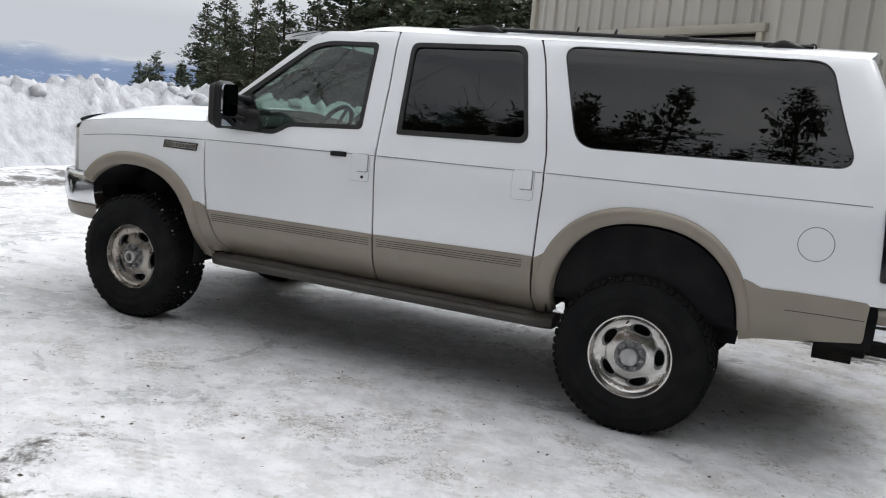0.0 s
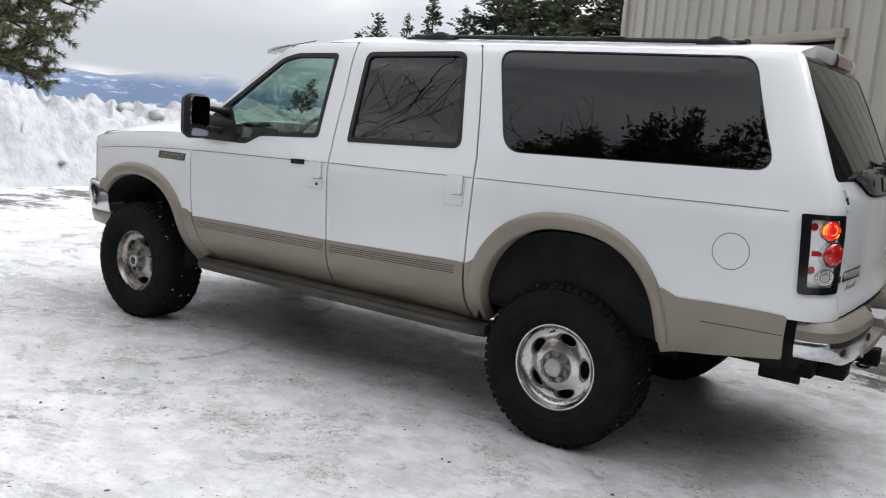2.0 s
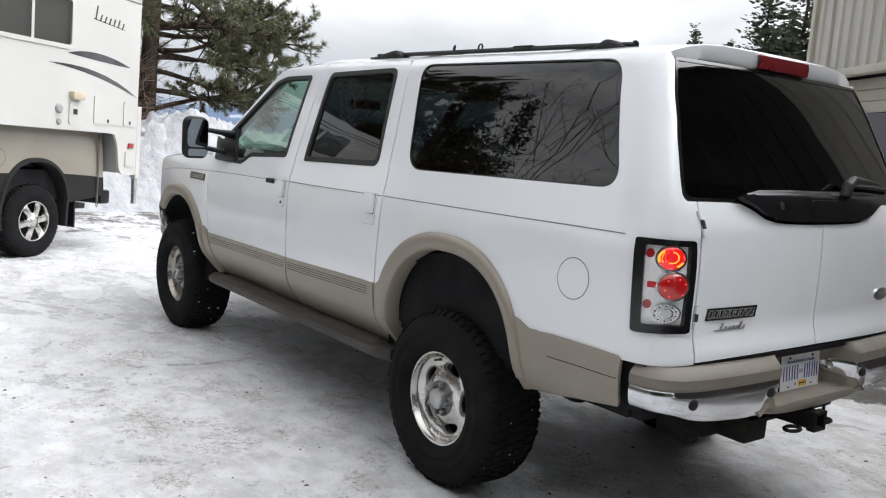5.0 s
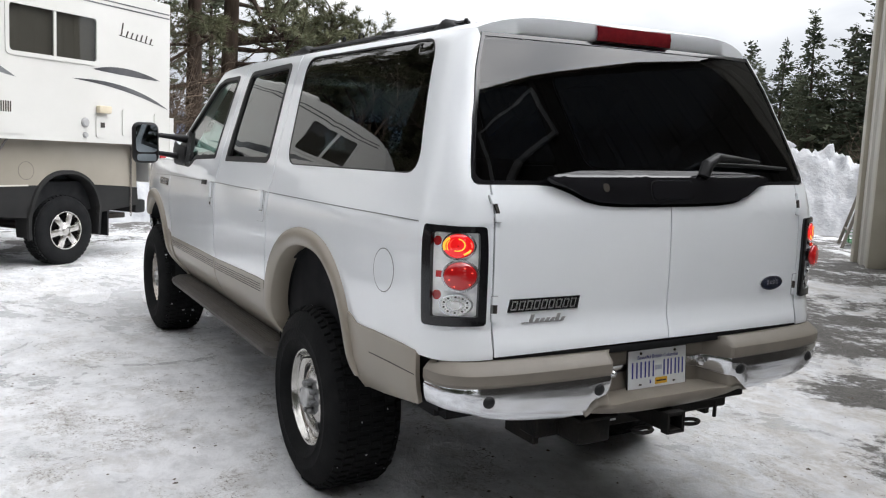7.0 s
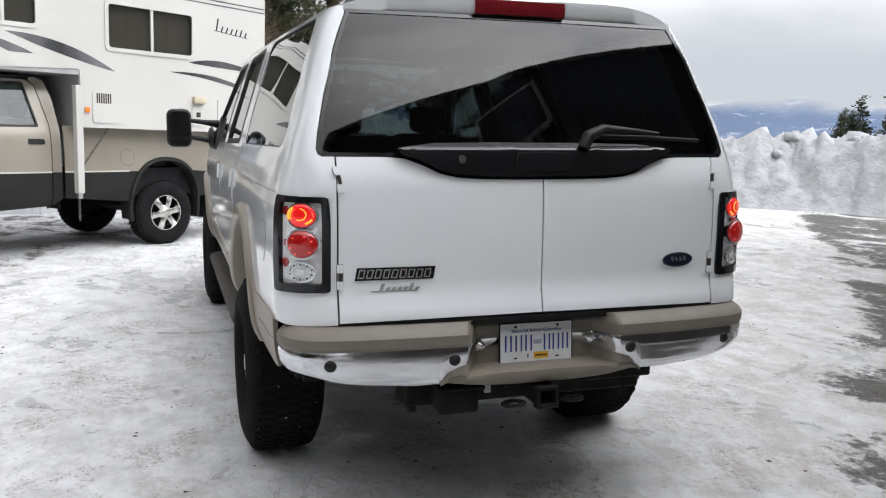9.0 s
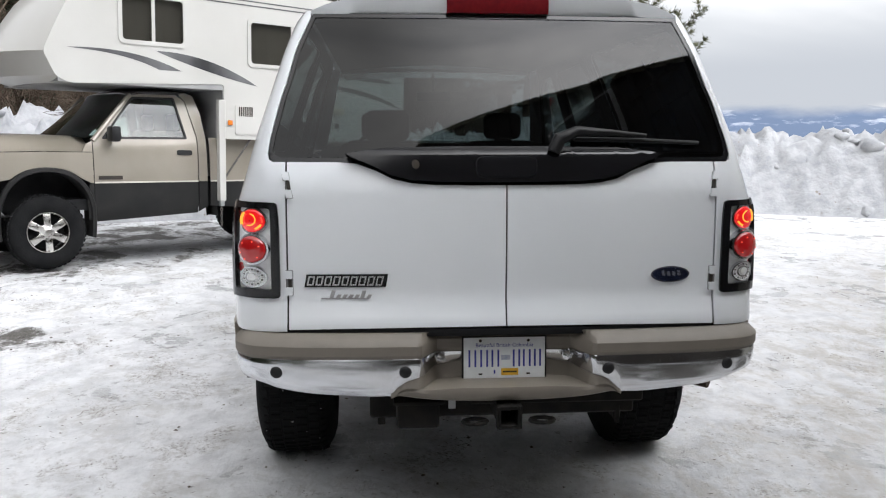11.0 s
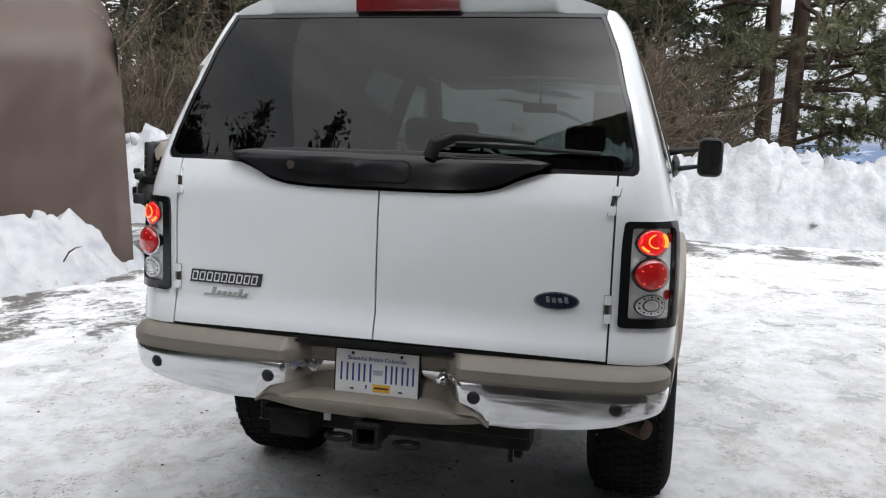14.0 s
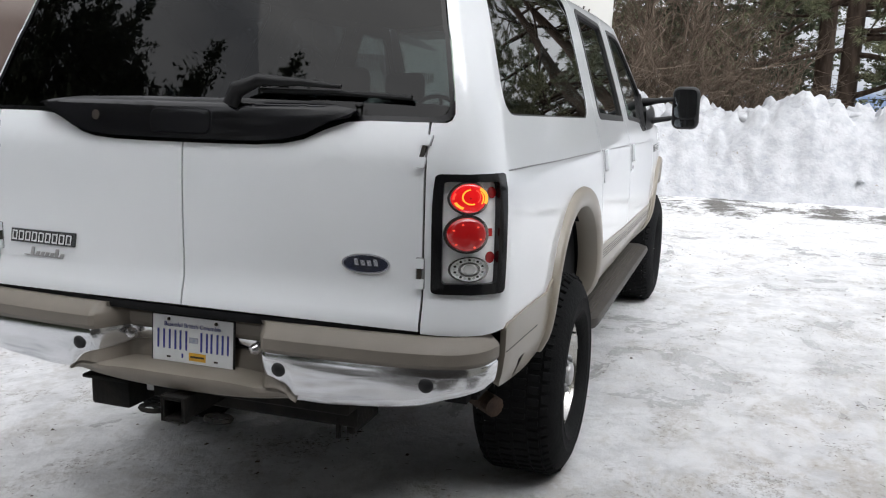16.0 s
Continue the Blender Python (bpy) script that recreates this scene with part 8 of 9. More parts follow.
    part("tail_inner", box(-1.38, -1.10, -W + 0.04, W - 0.04, 0.95, 1.42), M_CAMPERGREY, c)
    part("back_wall", box(-1.415, -1.385, -W, W, 0.92, 3.14, 0.01, 1), M_CAMPER, c)
    part("roof_unit", box(0.42, 1.34, -0.42, 0.42, 3.19, 3.44, 0.07, 3), M_CAMPER, c, "white roof air conditioner")
    bm = bmesh.new()
    for k in range(9):
        box(0.50 + k * 0.05, 0.525 + k * 0.05, 0.41, 0.43, 3.26, 3.38, bm=bm)
    part("unit_grille", bm, M_CAMPERGREY, c)
    part("roof_rack", tube([(-1.3, 0.9, 3.18), (-1.3, 0.9, 3.30), (-0.9, 0.9, 3.30), (-0.9, 0.9, 3.18)], 0.015, 6), M_CAMPER, c)
    part("roof_rack", tube([(-1.3, -0.9, 3.18), (-1.3, -0.9, 3.30), (-0.9, -0.9, 3.30), (-0.9, -0.9, 3.18)], 0.015, 6), M_CAMPER, c)
    # jacks and chains
    for x, z0, z1, y in ((1.286, 0.70, 1.87, W + 0.06), (-1.46, 0.62, 1.75, W - 0.05), (1.26, 0.72, 2.0, -W - 0.06), (-1.46, 0.62, 1.75, -W + 0.05)):
        j = part("jack", box(x - 0.04, x + 0.04, y - 0.04, y + 0.04, z0 + (0.25 if x < 0 else 0), z1, 0.006, 1), M_CAMPER, c, "white square camper jack")
        part("jack_leg", box(x - 0.025, x + 0.025, y - 0.025, y + 0.025, z0 - 0.06, z0 + 0.26, 0.004, 1), M_ALUDULL, j)
    for x, y, z0, z1 in ((1.286, W + 0.05, 0.42, 0.70), (-0.92, 0.98, 0.55, 1.40)):
        n = int((z1 - z0) / 0.035)
        for k in range(n):
            z = z0 + 0.035 * k
            a = k % 2
            ring = tube([(x + (0.012 * math.cos(t) if a else 0), y + (0 if a else 0.012 * math.cos(t)), z + 0.024 * math.sin(t)) for t in [q * math.pi / 5 for q in range(11)]], 0.005, 5, caps=False)
            part("chain_link", ring, M_CHAIN, c)
    part("tie_rod", tube([(0.86, W - 0.05, 1.42), (1.18, 1.0, 0.92)], 0.012, 6), M_CHAIN, c)


build_pickup()
build_camper()

# ---------------------------------------------------------------- trees and shrubs
M_BARK = material("pine_bark", (0.035, 0.026, 0.02), 0.9, color2=(0.085, 0.062, 0.048), scale=7, bump=0.8, bump_scale=18, spec=0.1, stretch=(1, 1, 0.25))
M_NEEDLE = material("conifer_needles", (0.046, 0.058, 0.038), 0.75, color2=(0.110, 0.122, 0.078), scale=0.9, spec=0.2, per_object=0.2)
M_PINE = material("pine_needles", (0.085, 0.095, 0.052), 0.6, color2=(0.165, 0.165, 0.095), scale=1.6, spec=0.25, per_object=0.12)
M_TWIG = material("bare_twigs", (0.070, 0.052, 0.039), 0.85, color2=(0.165, 0.128, 0.098), scale=1.5, spec=0.15, per_object=0.15)


def raw(name, verts, faces, mat, parent=None, smooth=False):
    me = bpy.data.meshes.new(name)
    me.from_pydata(verts, [], faces)
    me.update()
    if smooth:
        for p in me.polygons:
            p.use_smooth = True
    me.materials.append(mat)
    ob = new(name, me)
    if parent:
        ob.parent = parent
    return ob


def limb(verts, faces, a, b, ra, rb, sides=4):
    """Adds a tapered bar from a to b."""
    way = (b - a).normalized()
    side = way.cross(Vector((0.3, 0.2, 0.93)))
    side.normalize()
    other = side.cross(way)
    base = len(verts)
    for p, r in ((a, ra), (b, rb)):
        for k in range(sides):
            t = 2 * math.pi * k / sides
            verts.append(tuple(p + (side * math.cos(t) + other * math.sin(t)) * r))
    for k in range(sides):
        j = (k + 1) % sides
        faces.append((base + k, base + j, base + sides + j, base + sides + k))


def conifer(seed, height, spread, bare=0.08, dense=1.0, fine=1.0):
    """A fir: tapered trunk, uneven limbs, many small needle sprays that hang from them."""
    rnd = random.Random(seed)
    t = thing("conifer_tree", "dark green fir with drooping limbs on the hillside", "tree", "conifers")
    tv, tf = [], []
    lean = Vector((rnd.uniform(-0.02, 0.02), rnd.uniform(-0.02, 0.02), 1))
    steps = 14
    spine = []
    for i in range(steps + 1):
        f = i / steps
        spine.append((Vector((lean.x * f * height, lean.y * f * height, -0.6 + (height + 0.6) * f)), 0.013 * height * (1 - f) + 0.012))
    for (a, ra), (b, rb) in zip(spine, spine[1:]):
        limb(tv, tf, a, b, ra, rb, 7)
    cv, cf = [], []
    z = height * bare + 0.4
    while z < height * 0.985:
        f = z / height
        reach = spread * (1 - f) ** 0.62 * (0.6 + 0.4 * smoothstep(bare, bare + 0.15, f)) * smoothstep(1.06, 0.80, f) + 0.12
        for k in range(rnd.randint(2, 4)):
            a = rnd.uniform(0, 2 * math.pi)
            lobe = 0.78 + 0.55 * noise.noise((math.cos(a) * 1.1, math.sin(a) * 1.1, z * 0.28 + seed * 5.0))
            ln = reach * rnd.uniform(0.45, 1.1) * lobe
            root = Vector((lean.x * z, lean.y * z, z + rnd.uniform(-0.3, 0.3)))
            out = Vector((math.cos(a), math.sin(a), rnd.uniform(-0.22, 0.22) + 0.55 * f * f))
            sag = rnd.uniform(0.02, 0.22)
            tip = root + out * ln + Vector((0, 0, -sag * ln))
            limb(tv, tf, root, tip, 0.012 + 0.010 * ln, 0.005, 3)
            n = max(5, int(ln * 14 * dense))
            for j in range(n):
                g = 0.16 + 0.88 * (j + rnd.random()) / n
                c = root.lerp(tip, min(g, 1.0)) + Vector((rnd.gauss(0, 0.1), rnd.gauss(0, 0.1), rnd.gauss(0, 0.10) - 0.08 * ln * g * (1 - g)))
                sw = Vector((-math.sin(a), math.cos(a), 0)) * rnd.choice((-1, 1))
                size = fine * (0.27 + 0.12 * ln * (1 - g)) * rnd.uniform(0.55, 1.35)
                e = c + sw * size * rnd.uniform(0.2, 0.95) + out * size * rnd.uniform(0.0, 0.8) + Vector((0, 0, rnd.uniform(-0.55, 0.22) * size))
                m1 = c.lerp(e, 0.5) + out * size * rnd.uniform(0.08, 0.22) + Vector((0, 0, rnd.uniform(0.0, 0.2) * size))
                m2 = c.lerp(e, 0.55) - out * size * rnd.uniform(0.05, 0.2) + Vector((0, 0, rnd.uniform(-0.4, -0.02) * size))
                b = len(cv)
                cv += [tuple(c), tuple(m1), tuple(e), tuple(m2)]
                cf += [(b, b + 1, b + 2), (b, b + 2, b + 3)]
                if rnd.random() < 0.25:
                    d = c + Vector((rnd.uniform(-0.4, 0.4), rnd.uniform(-0.4, 0.4), -rnd.uniform(0.15, 0.6))) * size
                    b = len(cv)
                    cv += [tuple(c), tuple(m1), tuple(d)]
                    cf += [(b, b + 1, b + 2)]
        z += max(0.10, 0.0125 * height * (1 - 0.5 * f)) * rnd.uniform(0.6, 1.3)
    raw("trunk", tv, tf, M_BARK, t, True)
    raw("crown", cv, cf, M_NEEDLE, t)
    return t


def pine(seed, height, spread, low, dense=1.0, own_limbs=(), label="tall ponderosa pine with open limbs and long needle tufts"):
    """An open-crowned pine: crooked limbs that end in round bursts of long needles."""
    rnd = random.Random(seed)
    t = thing("pine_tree", label, "tree", "pines")
    tv, tf, cv, cf = [], [], [], []
    spine = []
    n = 22

    def heart(z):
        return Vector((0.25 * math.sin(z / height * 2.2 + seed) - 0.25 * math.sin(seed), 0.25 * math.sin(z / height * 1.7 + seed * 2) - 0.25 * math.sin(seed * 2), z))

    for i in range(n + 1):
        f = i / n
        spine.append((heart(-0.8 + (height + 0.8) * f), 0.22 * (1 - f) ** 0.8 + 0.03))
    for (a, ra), (b, rb) in zip(spine, spine[1:]):
        limb(tv, tf, a, b, ra, rb, 9)

    def tuft(c, way, size):
        for k in range(int(24 * dense)):
            d = Vector((rnd.gauss(0, 1), rnd.gauss(0, 1), rnd.gauss(0, 1))).normalized() * 0.8 + way * 0.85
            d.normalize()
            s = d.cross(Vector((rnd.gauss(0, 1), rnd.gauss(0, 1), rnd.gauss(0, 1)))).normalized() * size * 0.05
            b = len(cv)
            e = c + d * size * rnd.uniform(0.7, 1.1) + Vector((0, 0, -0.05 * size))
            if k % 4 == 3:
                continue
            cv.extend([tuple(c + s), tuple(c - s), tuple(e)])
            cf.append((b, b + 1, b + 2))

    def grow(p, way, length, r, depth, droop=0.0):
        steps = 6 if depth == 0 else 3
        q = p
        for i in range(steps):
            way = (way + Vector((rnd.gauss(0, 0.15), rnd.gauss(0, 0.15), rnd.gauss(0.02, 0.12) - droop))).normalized()
            e = q + way * length / steps
            limb(tv, tf, q, e, r * (1 - i / steps * 0.7), r * (1 - (i + 1) / steps * 0.7), 5 if depth == 0 else 3)
            q = e
            if depth < 2 and (i > 1 or depth > 0):
                for k in range(rnd.randint(2, 3) if depth == 0 else rnd.randint(1, 2)):
                    sd = (way * 0.8 + Vector((rnd.gauss(0, 0.6), rnd.gauss(0, 0.6), rnd.gauss(0.08, 0.35)))).normalized()
                    grow(q, sd, max(0.3, length * rnd.uniform(0.2, 0.38)), r * 0.45, depth + 1)
            if depth == 2 or (depth == 1 and i == 2):
                tuft(q, way, rnd.uniform(0.15, 0.22))
        tuft(q, way, rnd.uniform(0.17, 0.25))
        tuft(q - way * 0.12, way, rnd.uniform(0.15, 0.2))

    z = low
    while z < height * 0.97:
        f = (z - low) / (height - low)
        a = rnd.uniform(0, 2 * math.pi)
        ln = spread * (1 - f) ** 0.5 * rnd.uniform(0.5, 1.1) + 0.4
        grow(heart(z), Vector((math.cos(a), math.sin(a), rnd.uniform(-0.3, 0.15) + 0.35 * f)).normalized(), ln, 0.026 + 0.011 * ln, 0)
        z += rnd.uniform(0.24, 0.5)
    for z, aim, ln, droop in own_limbs:
        grow(heart(z), Vector(aim).normalized(), ln, 0.075, 0, droop)
    raw("trunk", tv, tf, M_BARK, t, True)
    raw("crown", cv, cf, M_PINE, t)
    return t


def shrub(seed, height, stems=18, label="bare brown thicket of leafless twigs", deep=3):
    rnd = random.Random(seed)
    t = thing("bare_shrub", label, "shrub", "bare shrubs")
    sv, sf, uv, uf = [], [], [], []

    def grow(p, way, length, r, depth):
        q = p
        v, f = (sv, sf) if depth == 0 else (uv, uf)
        for i in range(3 if depth < deep else 2):
            way = (way + Vector((rnd.gauss(0, 0.14), rnd.gauss(0, 0.14), rnd.gauss(0.0, 0.10)))).normalized()
            e = q + way * length / (3 if depth < deep else 2)
            limb(v, f, q, e, r * (1 - 0.22 * i) + 0.002, r * (0.78 - 0.22 * i) + 0.002, 3)
            q = e
            if depth < deep:
                for k in range(rnd.randint(1, 2)):
                    sd = (way * 0.8 + Vector((rnd.gauss(0, 0.5), rnd.gauss(0, 0.5), rnd.gauss(0.12, 0.35)))).normalized()
                    grow(q, sd, length * rnd.uniform(0.4, 0.66), r * 0.52, depth + 1)

    for k in range(stems):
        a = rnd.uniform(0, 2 * math.pi)
        d = rnd.uniform(0, 0.5)
        way = Vector((math.cos(a) * rnd.uniform(0.1, 0.6), math.sin(a) * rnd.uniform(0.1, 0.6), 1)).normalized()
        grow(Vector((math.cos(a) * d, math.sin(a) * d, -0.3)), way, height * rnd.uniform(0.45, 0.75), 0.017, 0)
    raw("stem", sv, sf, M_TWIG, t)
    tagged(raw("twig_mass", uv, uf, M_TWIG, t), "fine bare brown twigs", kind="stuff")
    return t


def put(first, spots, seed, turn=None, wide=1.0):
    """Sets a built plant and its copies on the ground: spots of x, y, scale."""
    rnd = random.Random(seed)
    for i, (x, y, s, *dz) in enumerate(spots):
        m = Matrix.Translation((x, y, rise(x, y) - 0.1 + (dz[0] if dz else 0))) @ Matrix.Rotation(turn if turn is not None and i == 0 else rnd.uniform(0, 6.28), 4, "Z")
        if i == 0:
            first.matrix_world = m @ Matrix.Diagonal((s * wide, s * wide, s, 1))
        else:
            o = copy_thing(first, m)
            o.scale = (s * wide, s * wide, s)


def polar(az, dist, eye=(0.8, -5.5)):
    return eye[0] + dist * math.cos(radians(az)), eye[1] + dist * math.sin(radians(az))


# conifers down the slope to the north; heights follow from how far they rise over the skyline
FIR_A, FIR_B, FIR_C = conifer(1, 22, 4.0, 0.08, 1.2), conifer(2, 22, 3.4, 0.05, 1.2), conifer(3, 20, 4.6, 0.12, 1.05)


def skyline(az, el, dist, h, eye=(0.8, -5.5, 1.65)):
    """Spot and scale of a tree of built height h whose top shows at that elevation."""
    x, y = polar(az, dist, eye)
    return x, y, (eye[2] + dist * math.tan(radians(el)) - rise(x, y) + 0.1) / h


# each tree that stands out of the wood: azimuth, elevation of its top, distance, breadth
STANDING = [(133.8, 1.0, 90, 1.5), (132.6, 1.7, 86, 1.3), (131.3, 1.2, 90, 1.4), (129.9, 5.0, 84, 1.5), (128.5, 6.2, 86, 1.3), (127.6, 4.9, 92, 1.2), (126.8, 6.5, 88, 1.15), (125.6, 4.7, 92, 1.2), (124.4, 7.9, 85, 1.25), (122.4, 7.2, 90, 1.3), (120.9, 10.4, 82, 1.7), (119.3, 12.0, 80, 1.7), (117.6, 11.2, 84, 1.7), (115.9, 12.6, 80, 1.7), (114.2, 11.6, 84, 1.8), (112.6, 12.8, 80, 1.7), (110.8, 11.8, 84, 1.8), (109.0, 12.4, 80, 1.8), (107.2, 11.5, 82, 1.8)]
# and the lower ones that close it
LOWER = [(105, 9.5), (119, 9.5), (121, 6.5), (122, 4.4), (129, 4.0), (130.2, 1.6), (134, 0.6)]
FILL = random.Random(21)
rows = list(STANDING)
for k in range(30):
    az = 106 + 27.5 * (k + FILL.random()) / 30
    rows.append((az, hermite(LOWER, az) * FILL.uniform(0.7, 1.0), FILL.uniform(78, 100), FILL.uniform(1.3, 1.9)))
for k, (az, el, dist, wide) in enumerate(rows):
    fir, h = ((FIR_A, 22), (FIR_B, 22), (FIR_C, 20))[(k * 2) % 3]
    x, y, sc = skyline(az, el, dist, h)
    m = Matrix.Translation((x, y, rise(x, y) - 0.1)) @ Matrix.Rotation(FILL.uniform(0, 6.28), 4, "Z")
    if k < 3:
        fir.matrix_world = m @ Matrix.Diagonal((sc * wide, sc * wide, sc, 1))
    else:
        copy_thing(fir, m).scale = (sc * wide, sc * wide, sc)

# woods behind the bank and behind the camera, which the car's glass mirrors
FIR_D, FIR_E = conifer(4, 17, 3.8, 0.04, 0.55), conifer(5, 19, 4.4, 0.06, 0.6)
put(FIR_D, [(-26, -14, 1.0), (-24, -8.5, 1.1), (-29, -2, 1.15), (-22, -17, 0.95), (-9, -25, 1.1), (3.5, -23, 1.15), (16, -15, 1.05), (24, -6, 1.2), (-31, 6.5, 0.8), (-27, -5.0, 0.95)], 4)
put(FIR_E, [(-23, -11.5, 1.05), (-28, -18, 1.1), (-3.5, -27, 1.0), (9.5, -22, 1.1), (20, -11, 1.1), (-33, -9, 1.1), (27, 2, 1.1), (12.5, -11.5, 0.85), (15.0, -9.5, 0.95), (10.0, -14.5, 0.9), (17.0, -6.5, 0.9), (7.0, -16.0, 0.8), (-3.2, -17.5, 0.85), (0.8, -18.0, 0.92), (-6.0, -18.5, 0.8), (4.2, -17.0, 0.78)], 5)
PINE_A, PINE_B = pine(6, 15, 3.9, 2.4, own_limbs=((3.2, (1.2, 3.6, -0.2), 3.7, 0.05), (3.9, (1.1, 3.6, -0.1), 3.3, 0.05), (2.8, (2.2, 2.4, -0.2), 2.8, 0.03), (5.4, (0.6, 3.4, 0.0), 3.4, 0.02), (2.3, (1.6, 2.4, -0.1), 2.6, 0.03), (1.3, (1.0, 2.6, 0.1), 2.6, 0.03), (1.8, (1.4, 2.2, 0.1), 2.4, 0.04), (2.6, (0.6, 2.6, 0.0), 2.8, 0.05), (4.6, (1.2, 3.0, -0.1), 3.2, 0.05), (3.4, (0.9, 2.6, 0.1), 2.6, 0.03))), pine(7, 16, 3.6, 3.8, 0.8)
put(PINE_A, [(-18.7, 3.75, 1.0, 1.0)], 6, 0.0)
put(PINE_B, [(-20.6, 3.35, 1.0, 1.0), (-18.4, -9.4, 0.9), (-19.6, -11.8, 1.0), (-17.6, -7.4, 0.85), (-20.5, -8.6, 1.0), (-21.5, -6.0, 1.05), (-18.8, -4.2, 0.9)], 7)
SHRUB_A, SHRUB_B = shrub(8, 3.6, 14), shrub(9, 3.0, 14)
SHRUB_C, SHRUB_D = shrub(18, 3.6, 16, deep=2), shrub(19, 3.0, 16, deep=2)
put(SHRUB_C, [(-21.0, 43.5, 1.8)], 18)
put(SHRUB_D, [(-19.0, 45.0, 1.8)], 19)
put(SHRUB_A, [(-15.5, 0.8, 1.2), (-15.0, -1.0, 1.25), (-14.6, -3.2, 1.2), (-14.0, -5.6, 1.2), (-13.0, -8.2, 1.2), (-12.6, -11.4, 1.2), (-16.8, -0.2, 1.3), (-16.2, -4.6, 1.35), (-11.6, -10.2, 1.15)], 8)
put(SHRUB_B, [(-16.2, 1.3, 0.9), (-15.2, -2.2, 1.3), (-14.3, -4.4, 1.3), (-13.6, -7.0, 1.3), (-12.2, -9.4, 1.3), (-11.5, -12.8, 1.3), (-17.5, 1.2, 1.2), (-10.2, -12.4, 1.25), (1.0, -17.0, 1.9), (-4.5, -18.0, 1.8)], 9)
for k in range(20):
    az = 107 + 21 * (k + FILL.random()) / 20
    x, y, sc = skyline(az, FILL.uniform(-0.8, 0.6), FILL.uniform(60, 74), 3.8)
    o = copy_thing(SHRUB_C if k % 2 else SHRUB_D, Matrix.Translation((x, y, rise(x, y) - 0.1)) @ Matrix.Rotation(FILL.uniform(0, 6.28), 4, "Z"))
    o.scale = (sc * 0.8, sc * 0.8, sc)
for k in range(14):
    x, y = -34 + 11 * (k + FILL.random()) / 14, 37 + 9 * (k + FILL.random()) / 14 + FILL.uniform(-2, 4)
    sc = (FILL.uniform(0.6, 2.2) - rise(x, y)) / 3.4
    o = copy_thing(SHRUB_C if k % 2 else SHRUB_D, Matrix.Translation((x, y, rise(x, y) - 0.1)) @ Matrix.Rotation(FILL.uniform(0, 6.28), 4, "Z"))
    o.scale = (sc * 0.6, sc * 0.6, sc)

# bare trees beside the shelter, mirrored in the side glass
BARE_TREE = shrub(14, 7.5, 5, "tall bare deciduous tree with spreading grey twigs")
put(BARE_TREE, [(-13.0, -12.0, 1.9), (-10.0, -14.5, 1.7), (-16.0, -10.0, 1.7)], 14)
FIR_F = conifer(15, 14, 4.0, 0.03, 2.1, 0.8)
put(FIR_F, [(-6.0, -19.0, 0.9), (-1.5, -20.0, 1.0), (2.5, -18.5, 0.8), (6.5, -20.0, 1.05), (-10.5, -19.5, 1.0), (11.0, -17.5, 0.9), (15.5, -11.5, 0.9), (18.5, -7.0, 1.0), (20.0, -1.5, 0.95), (-24.5, -4.5, 1.1), (-25.5, 0.5, 0.9), (-22.5, -0.8, 0.85), (-23.0, -6.2, 1.0), (-21.5, -9.8, 1.0), (-24.0, -13.0, 1.1), (-20.5, -14.0, 1.0), (-27.5, 3.0, 0.85), (-26.0, -8.0, 1.2), (-22.0, -3.2, 0.8), (-10.8, -17.4, 0.86), (-9.8, -18.2, 1.0), (-9.0, -17.6, 0.97), (-8.1, -19.0, 1.08), (-7.2, -18.6, 1.06), (-6.5, -19.8, 1.14), (-5.2, -19.2, 1.1)], 15)

for x, y, s in ((11.2, -11.4, 0.90), (10.3, -12.2, 0.93), (9.4, -12.8, 0.96), (8.4, -13.5, 0.98), (12.2, -12.0, 0.92), (-18.6, -5.0, 0.42), (-18.9, -7.2, 0.45), (-18.2, -9.0, 0.42), (-18.4, -3.2, 0.42), (-17.6, -11.0, 0.45), (-17.2, -12.8, 0.45), (10.8, -11.8, 0.80), (9.9, -12.5, 0.84), (8.9, -13.1, 0.86), (7.6, -14.2, 0.8), (11.8, -11.0, 0.84)):
    o = copy_thing(FIR_F, Matrix.Translation((x, y, rise(x, y) - 0.1)) @ Matrix.Rotation(FILL.uniform(0, 6.28), 4, "Z"))
    o.scale = (s * 1.3, s * 1.3, s)


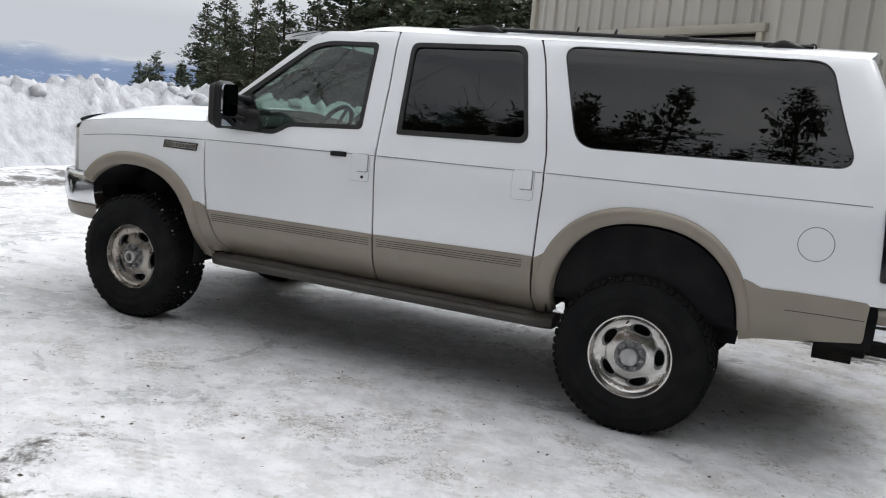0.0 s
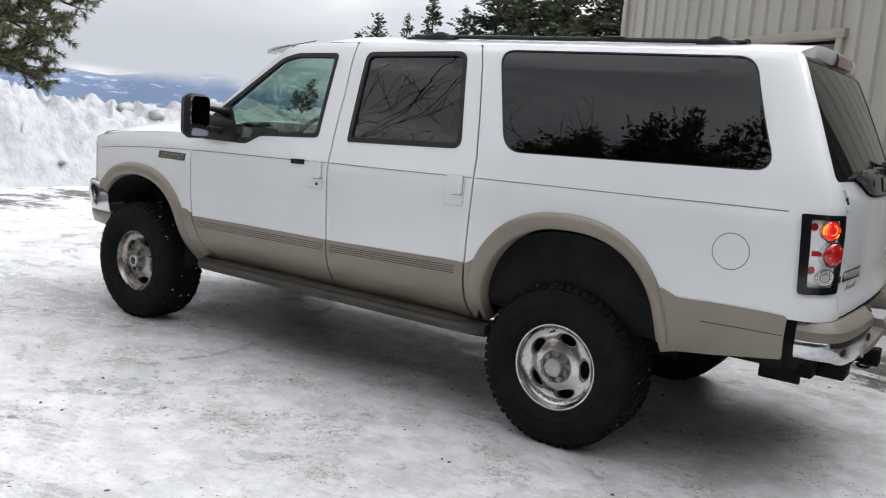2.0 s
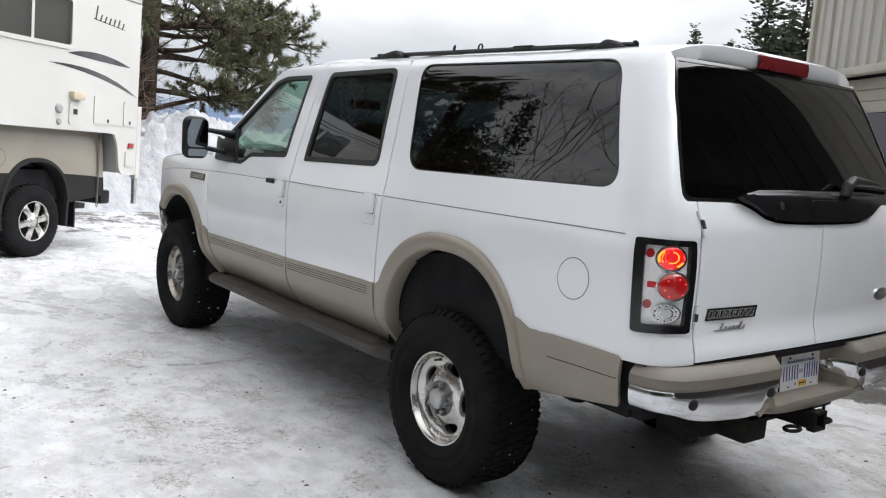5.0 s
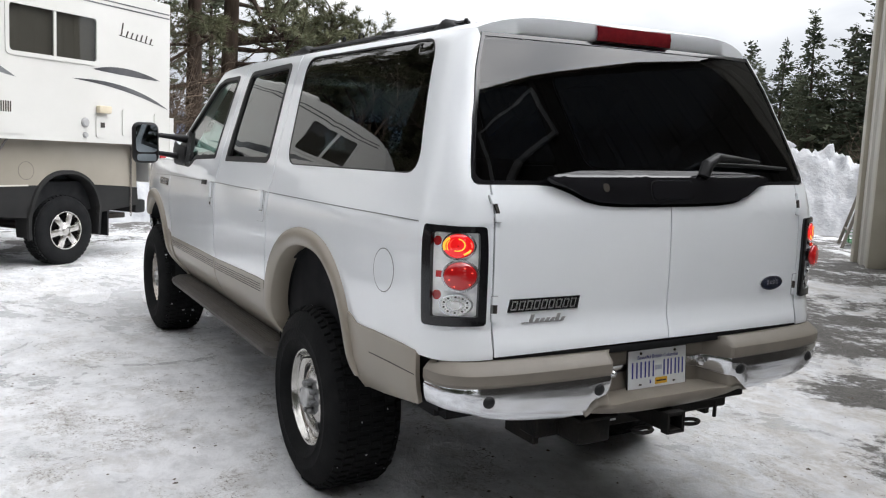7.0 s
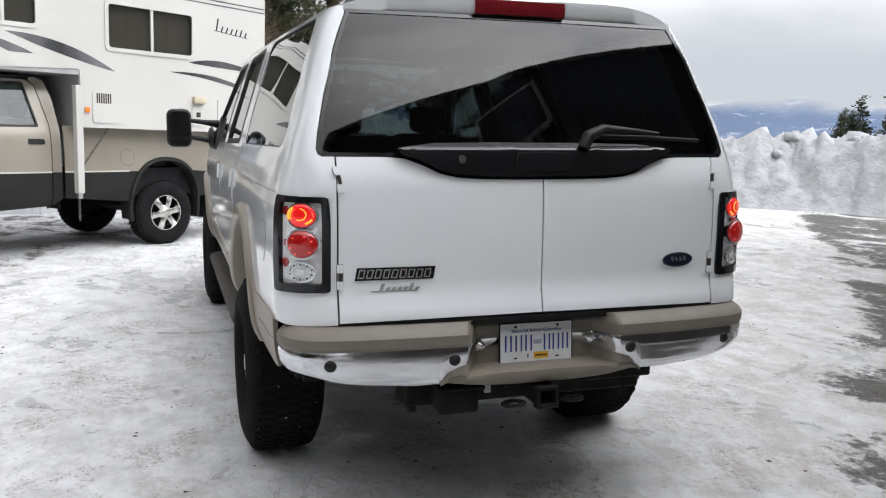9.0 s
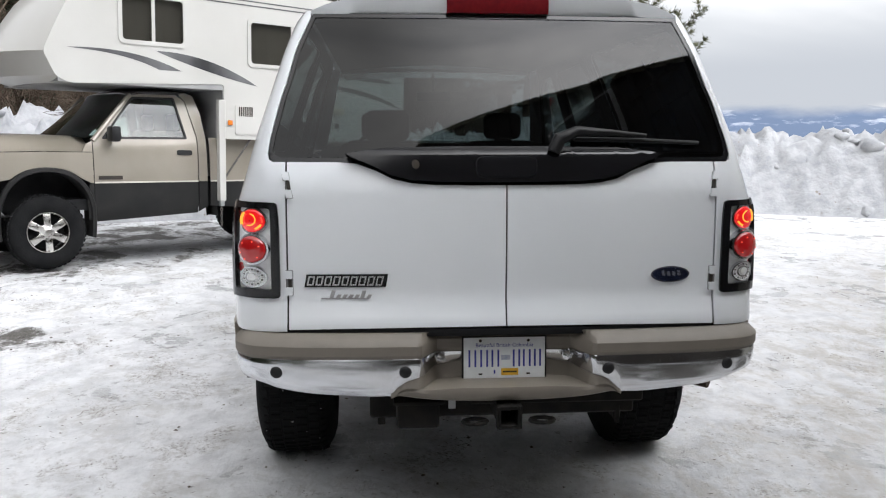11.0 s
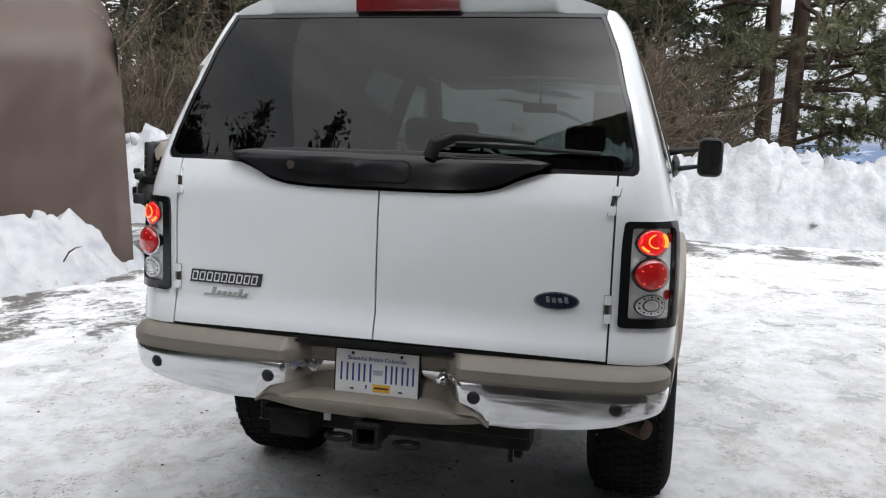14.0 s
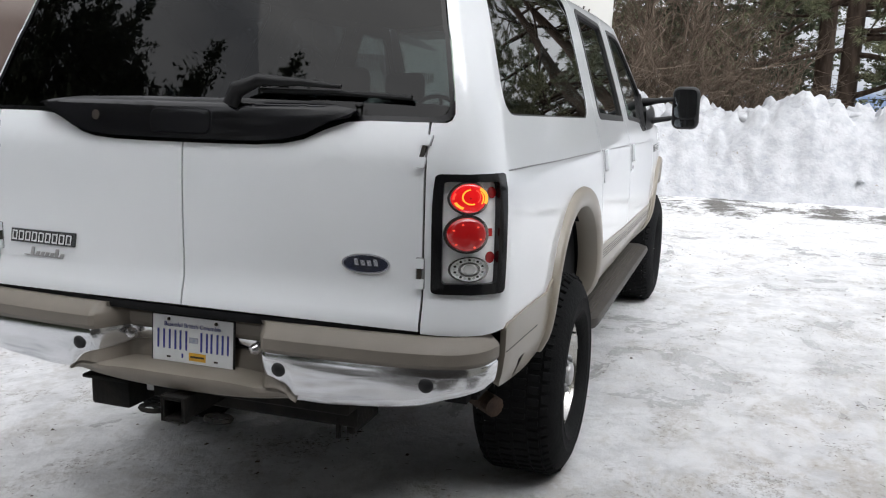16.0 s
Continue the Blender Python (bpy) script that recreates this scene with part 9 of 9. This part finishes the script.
# ---------------------------------------------------------------- litter, stand
def build_litter():
    """Grit, needles and bits of bark strewn over the snow."""
    rnd = random.Random(40)
    v, f = [], []
    heaps = [(rnd.uniform(-6.0, 4.0), rnd.uniform(-5.0, 3.5), rnd.uniform(0.04, 0.16)) for k in range(70)]
    for k in range(11500):
        x, y = rnd.uniform(-9.5, 5.5), rnd.uniform(-6.0, 7.5)
        if k % 6 == 0:
            hx, hy, hr = heaps[rnd.randrange(len(heaps))]
            x, y = rnd.gauss(hx, hr * 1.5), rnd.gauss(hy, hr)
        elif noise.noise((x * 0.7, y * 0.7, 5.0)) < rnd.uniform(-0.45, 0.35):
            continue
        z = rise(x, y) + 0.003
        a = rnd.uniform(0, 6.28)
        crumb = rnd.random() < 0.3
        ln = 0.003 + 0.011 * rnd.random() ** 4 if crumb else rnd.uniform(0.005, 0.015)
        wd = ln * rnd.uniform(0.4, 0.9) if crumb else 0.0015
        c, s_ = math.cos(a), math.sin(a)
        b = len(v)
        for p, q, h in ((-ln, -wd, 0), (ln, -wd * 0.7, 0), (ln * 0.8, wd, 0), (-ln * 0.9, wd * 0.8, 0), (0, 0, max(wd, 0.002) * 0.8)):
            v.append((x + p * c - q * s_, y + p * s_ + q * c, z + h))
        f += [(b, b + 1, b + 4), (b + 1, b + 2, b + 4), (b + 2, b + 3, b + 4), (b + 3, b, b + 4)]
    ob = raw("ground_litter", v, f, material("dark_litter", (0.06, 0.05, 0.04), 0.9, color2=(0.16, 0.13, 0.10), scale=3, spec=0.2))
    tagged(ob, "dark grit, bark crumbs and needles strewn on snow", "litter", kind="stuff")


def build_stick():
    a = thing("fallen_stick", "dark broken stick poking out of the snow mound", "stick", m=Matrix.Translation((-3.05, -4.62, 0.40)))
    part("stem", tube([(0, -0.08, -0.10), (0.02, 0.0, 0.0), (0.04, 0.09, 0.05), (0.05, 0.17, 0.07)], 0.006, 6, radii=[0.008, 0.008, 0.007, 0.003]), M_BARK, a)
    part("side_twig", tube([(0.04, 0.09, 0.05), (0.08, 0.12, 0.05)], 0.004, 5), M_BARK, a)


def build_stand():
    """A-frame of weathered bars that holds a basket of green net."""
    t = thing("a_frame_stand", "weathered wooden frame with a green net basket on snow", "stand", m=pose(STAND[0], STAND[1], rise(STAND[0], STAND[1]) - 0.03, 0, 0, STAND[2]))
    wood = material("weathered_bar", (0.13, 0.115, 0.10), 0.8, color2=(0.21, 0.19, 0.165), scale=8, bump=0.3, stretch=(1, 1, 0.15))
    for y in (-0.35, 0.35):
        for s in (-1, 1):
            part("leg", tube([(s * 0.34, y, 0), (s * 0.03, y, 1.12)], 0.03, 6), wood, t)
    part("ridge_bar", tube([(0, -0.42, 1.12), (0, 0.42, 1.12)], 0.032, 6), wood, t)
    for s in (-1, 1):
        part("rail", tube([(s * 0.25, -0.38, 0.32), (s * 0.25, 0.38, 0.32)], 0.02, 6), wood, t)
    net = material("green_net", (0.05, 0.17, 0.07), 0.6, color2=(0.08, 0.22, 0.10), scale=30)
    basket = part("basket", box(-0.24, 0.24, -0.32, 0.32, 0.12, 0.125), net, t, "green net basket")
    for k in range(11):
        y = -0.32 + 0.064 * k
        part("net_wire", tube([(-0.24, y, 0.30), (-0.22, y, 0.12), (0.22, y, 0.12), (0.24, y, 0.30)], 0.006, 4), net, basket)
    for k in range(4):
        z = 0.13 + 0.055 * k
        part("net_wire", tube([(-0.24, -0.32, z), (0.24, -0.32, z), (0.24, 0.32, z), (-0.24, 0.32, z), (-0.24, -0.32, z)], 0.006, 4), net, basket)


STAND = (-5.3, 10.95, 40)
build_litter()
build_stick()
build_stand()


def build_roof_snow():
    """Old snow left on the shelter's roof."""
    rows = []
    for i in range(25):
        row = []
        for j in range(13):
            u, v = i / 24, j / 12
            edge = min(u, 1 - u, v, 1 - v) * 4
            q = Vector((u * 5, v * 3, 8.0))
            row.append((1.0 + 3.2 * u + 0.12 * noise.noise(q), -(0.62 + 1.5 * v + 0.12 * noise.noise(q + Vector((5, 0, 0)))), 3.0 + 0.5 * math.sin(math.pi * 0.5 * (0.02 + 1.5 * v) / 2.4) + 0.09 * smoothstep(0, 1, edge) * (1 + 0.4 * noise.noise(q * 1.5)) - 0.03))
        rows.append(row)
    bm = grid(rows)
    bmesh.ops.recalc_face_normals(bm, faces=bm.faces)
    ob = part("roof_snow", bm, M_SNOW, sharp=0)
    ob.matrix_world = Matrix.Translation((-4.1, -4.78, 0)) @ Matrix.Rotation(math.atan2(-0.78, 0.62), 4, "Z")
    tagged(ob, "patch of old white snow on the shelter roof", "snow", kind="stuff")


build_roof_snow()
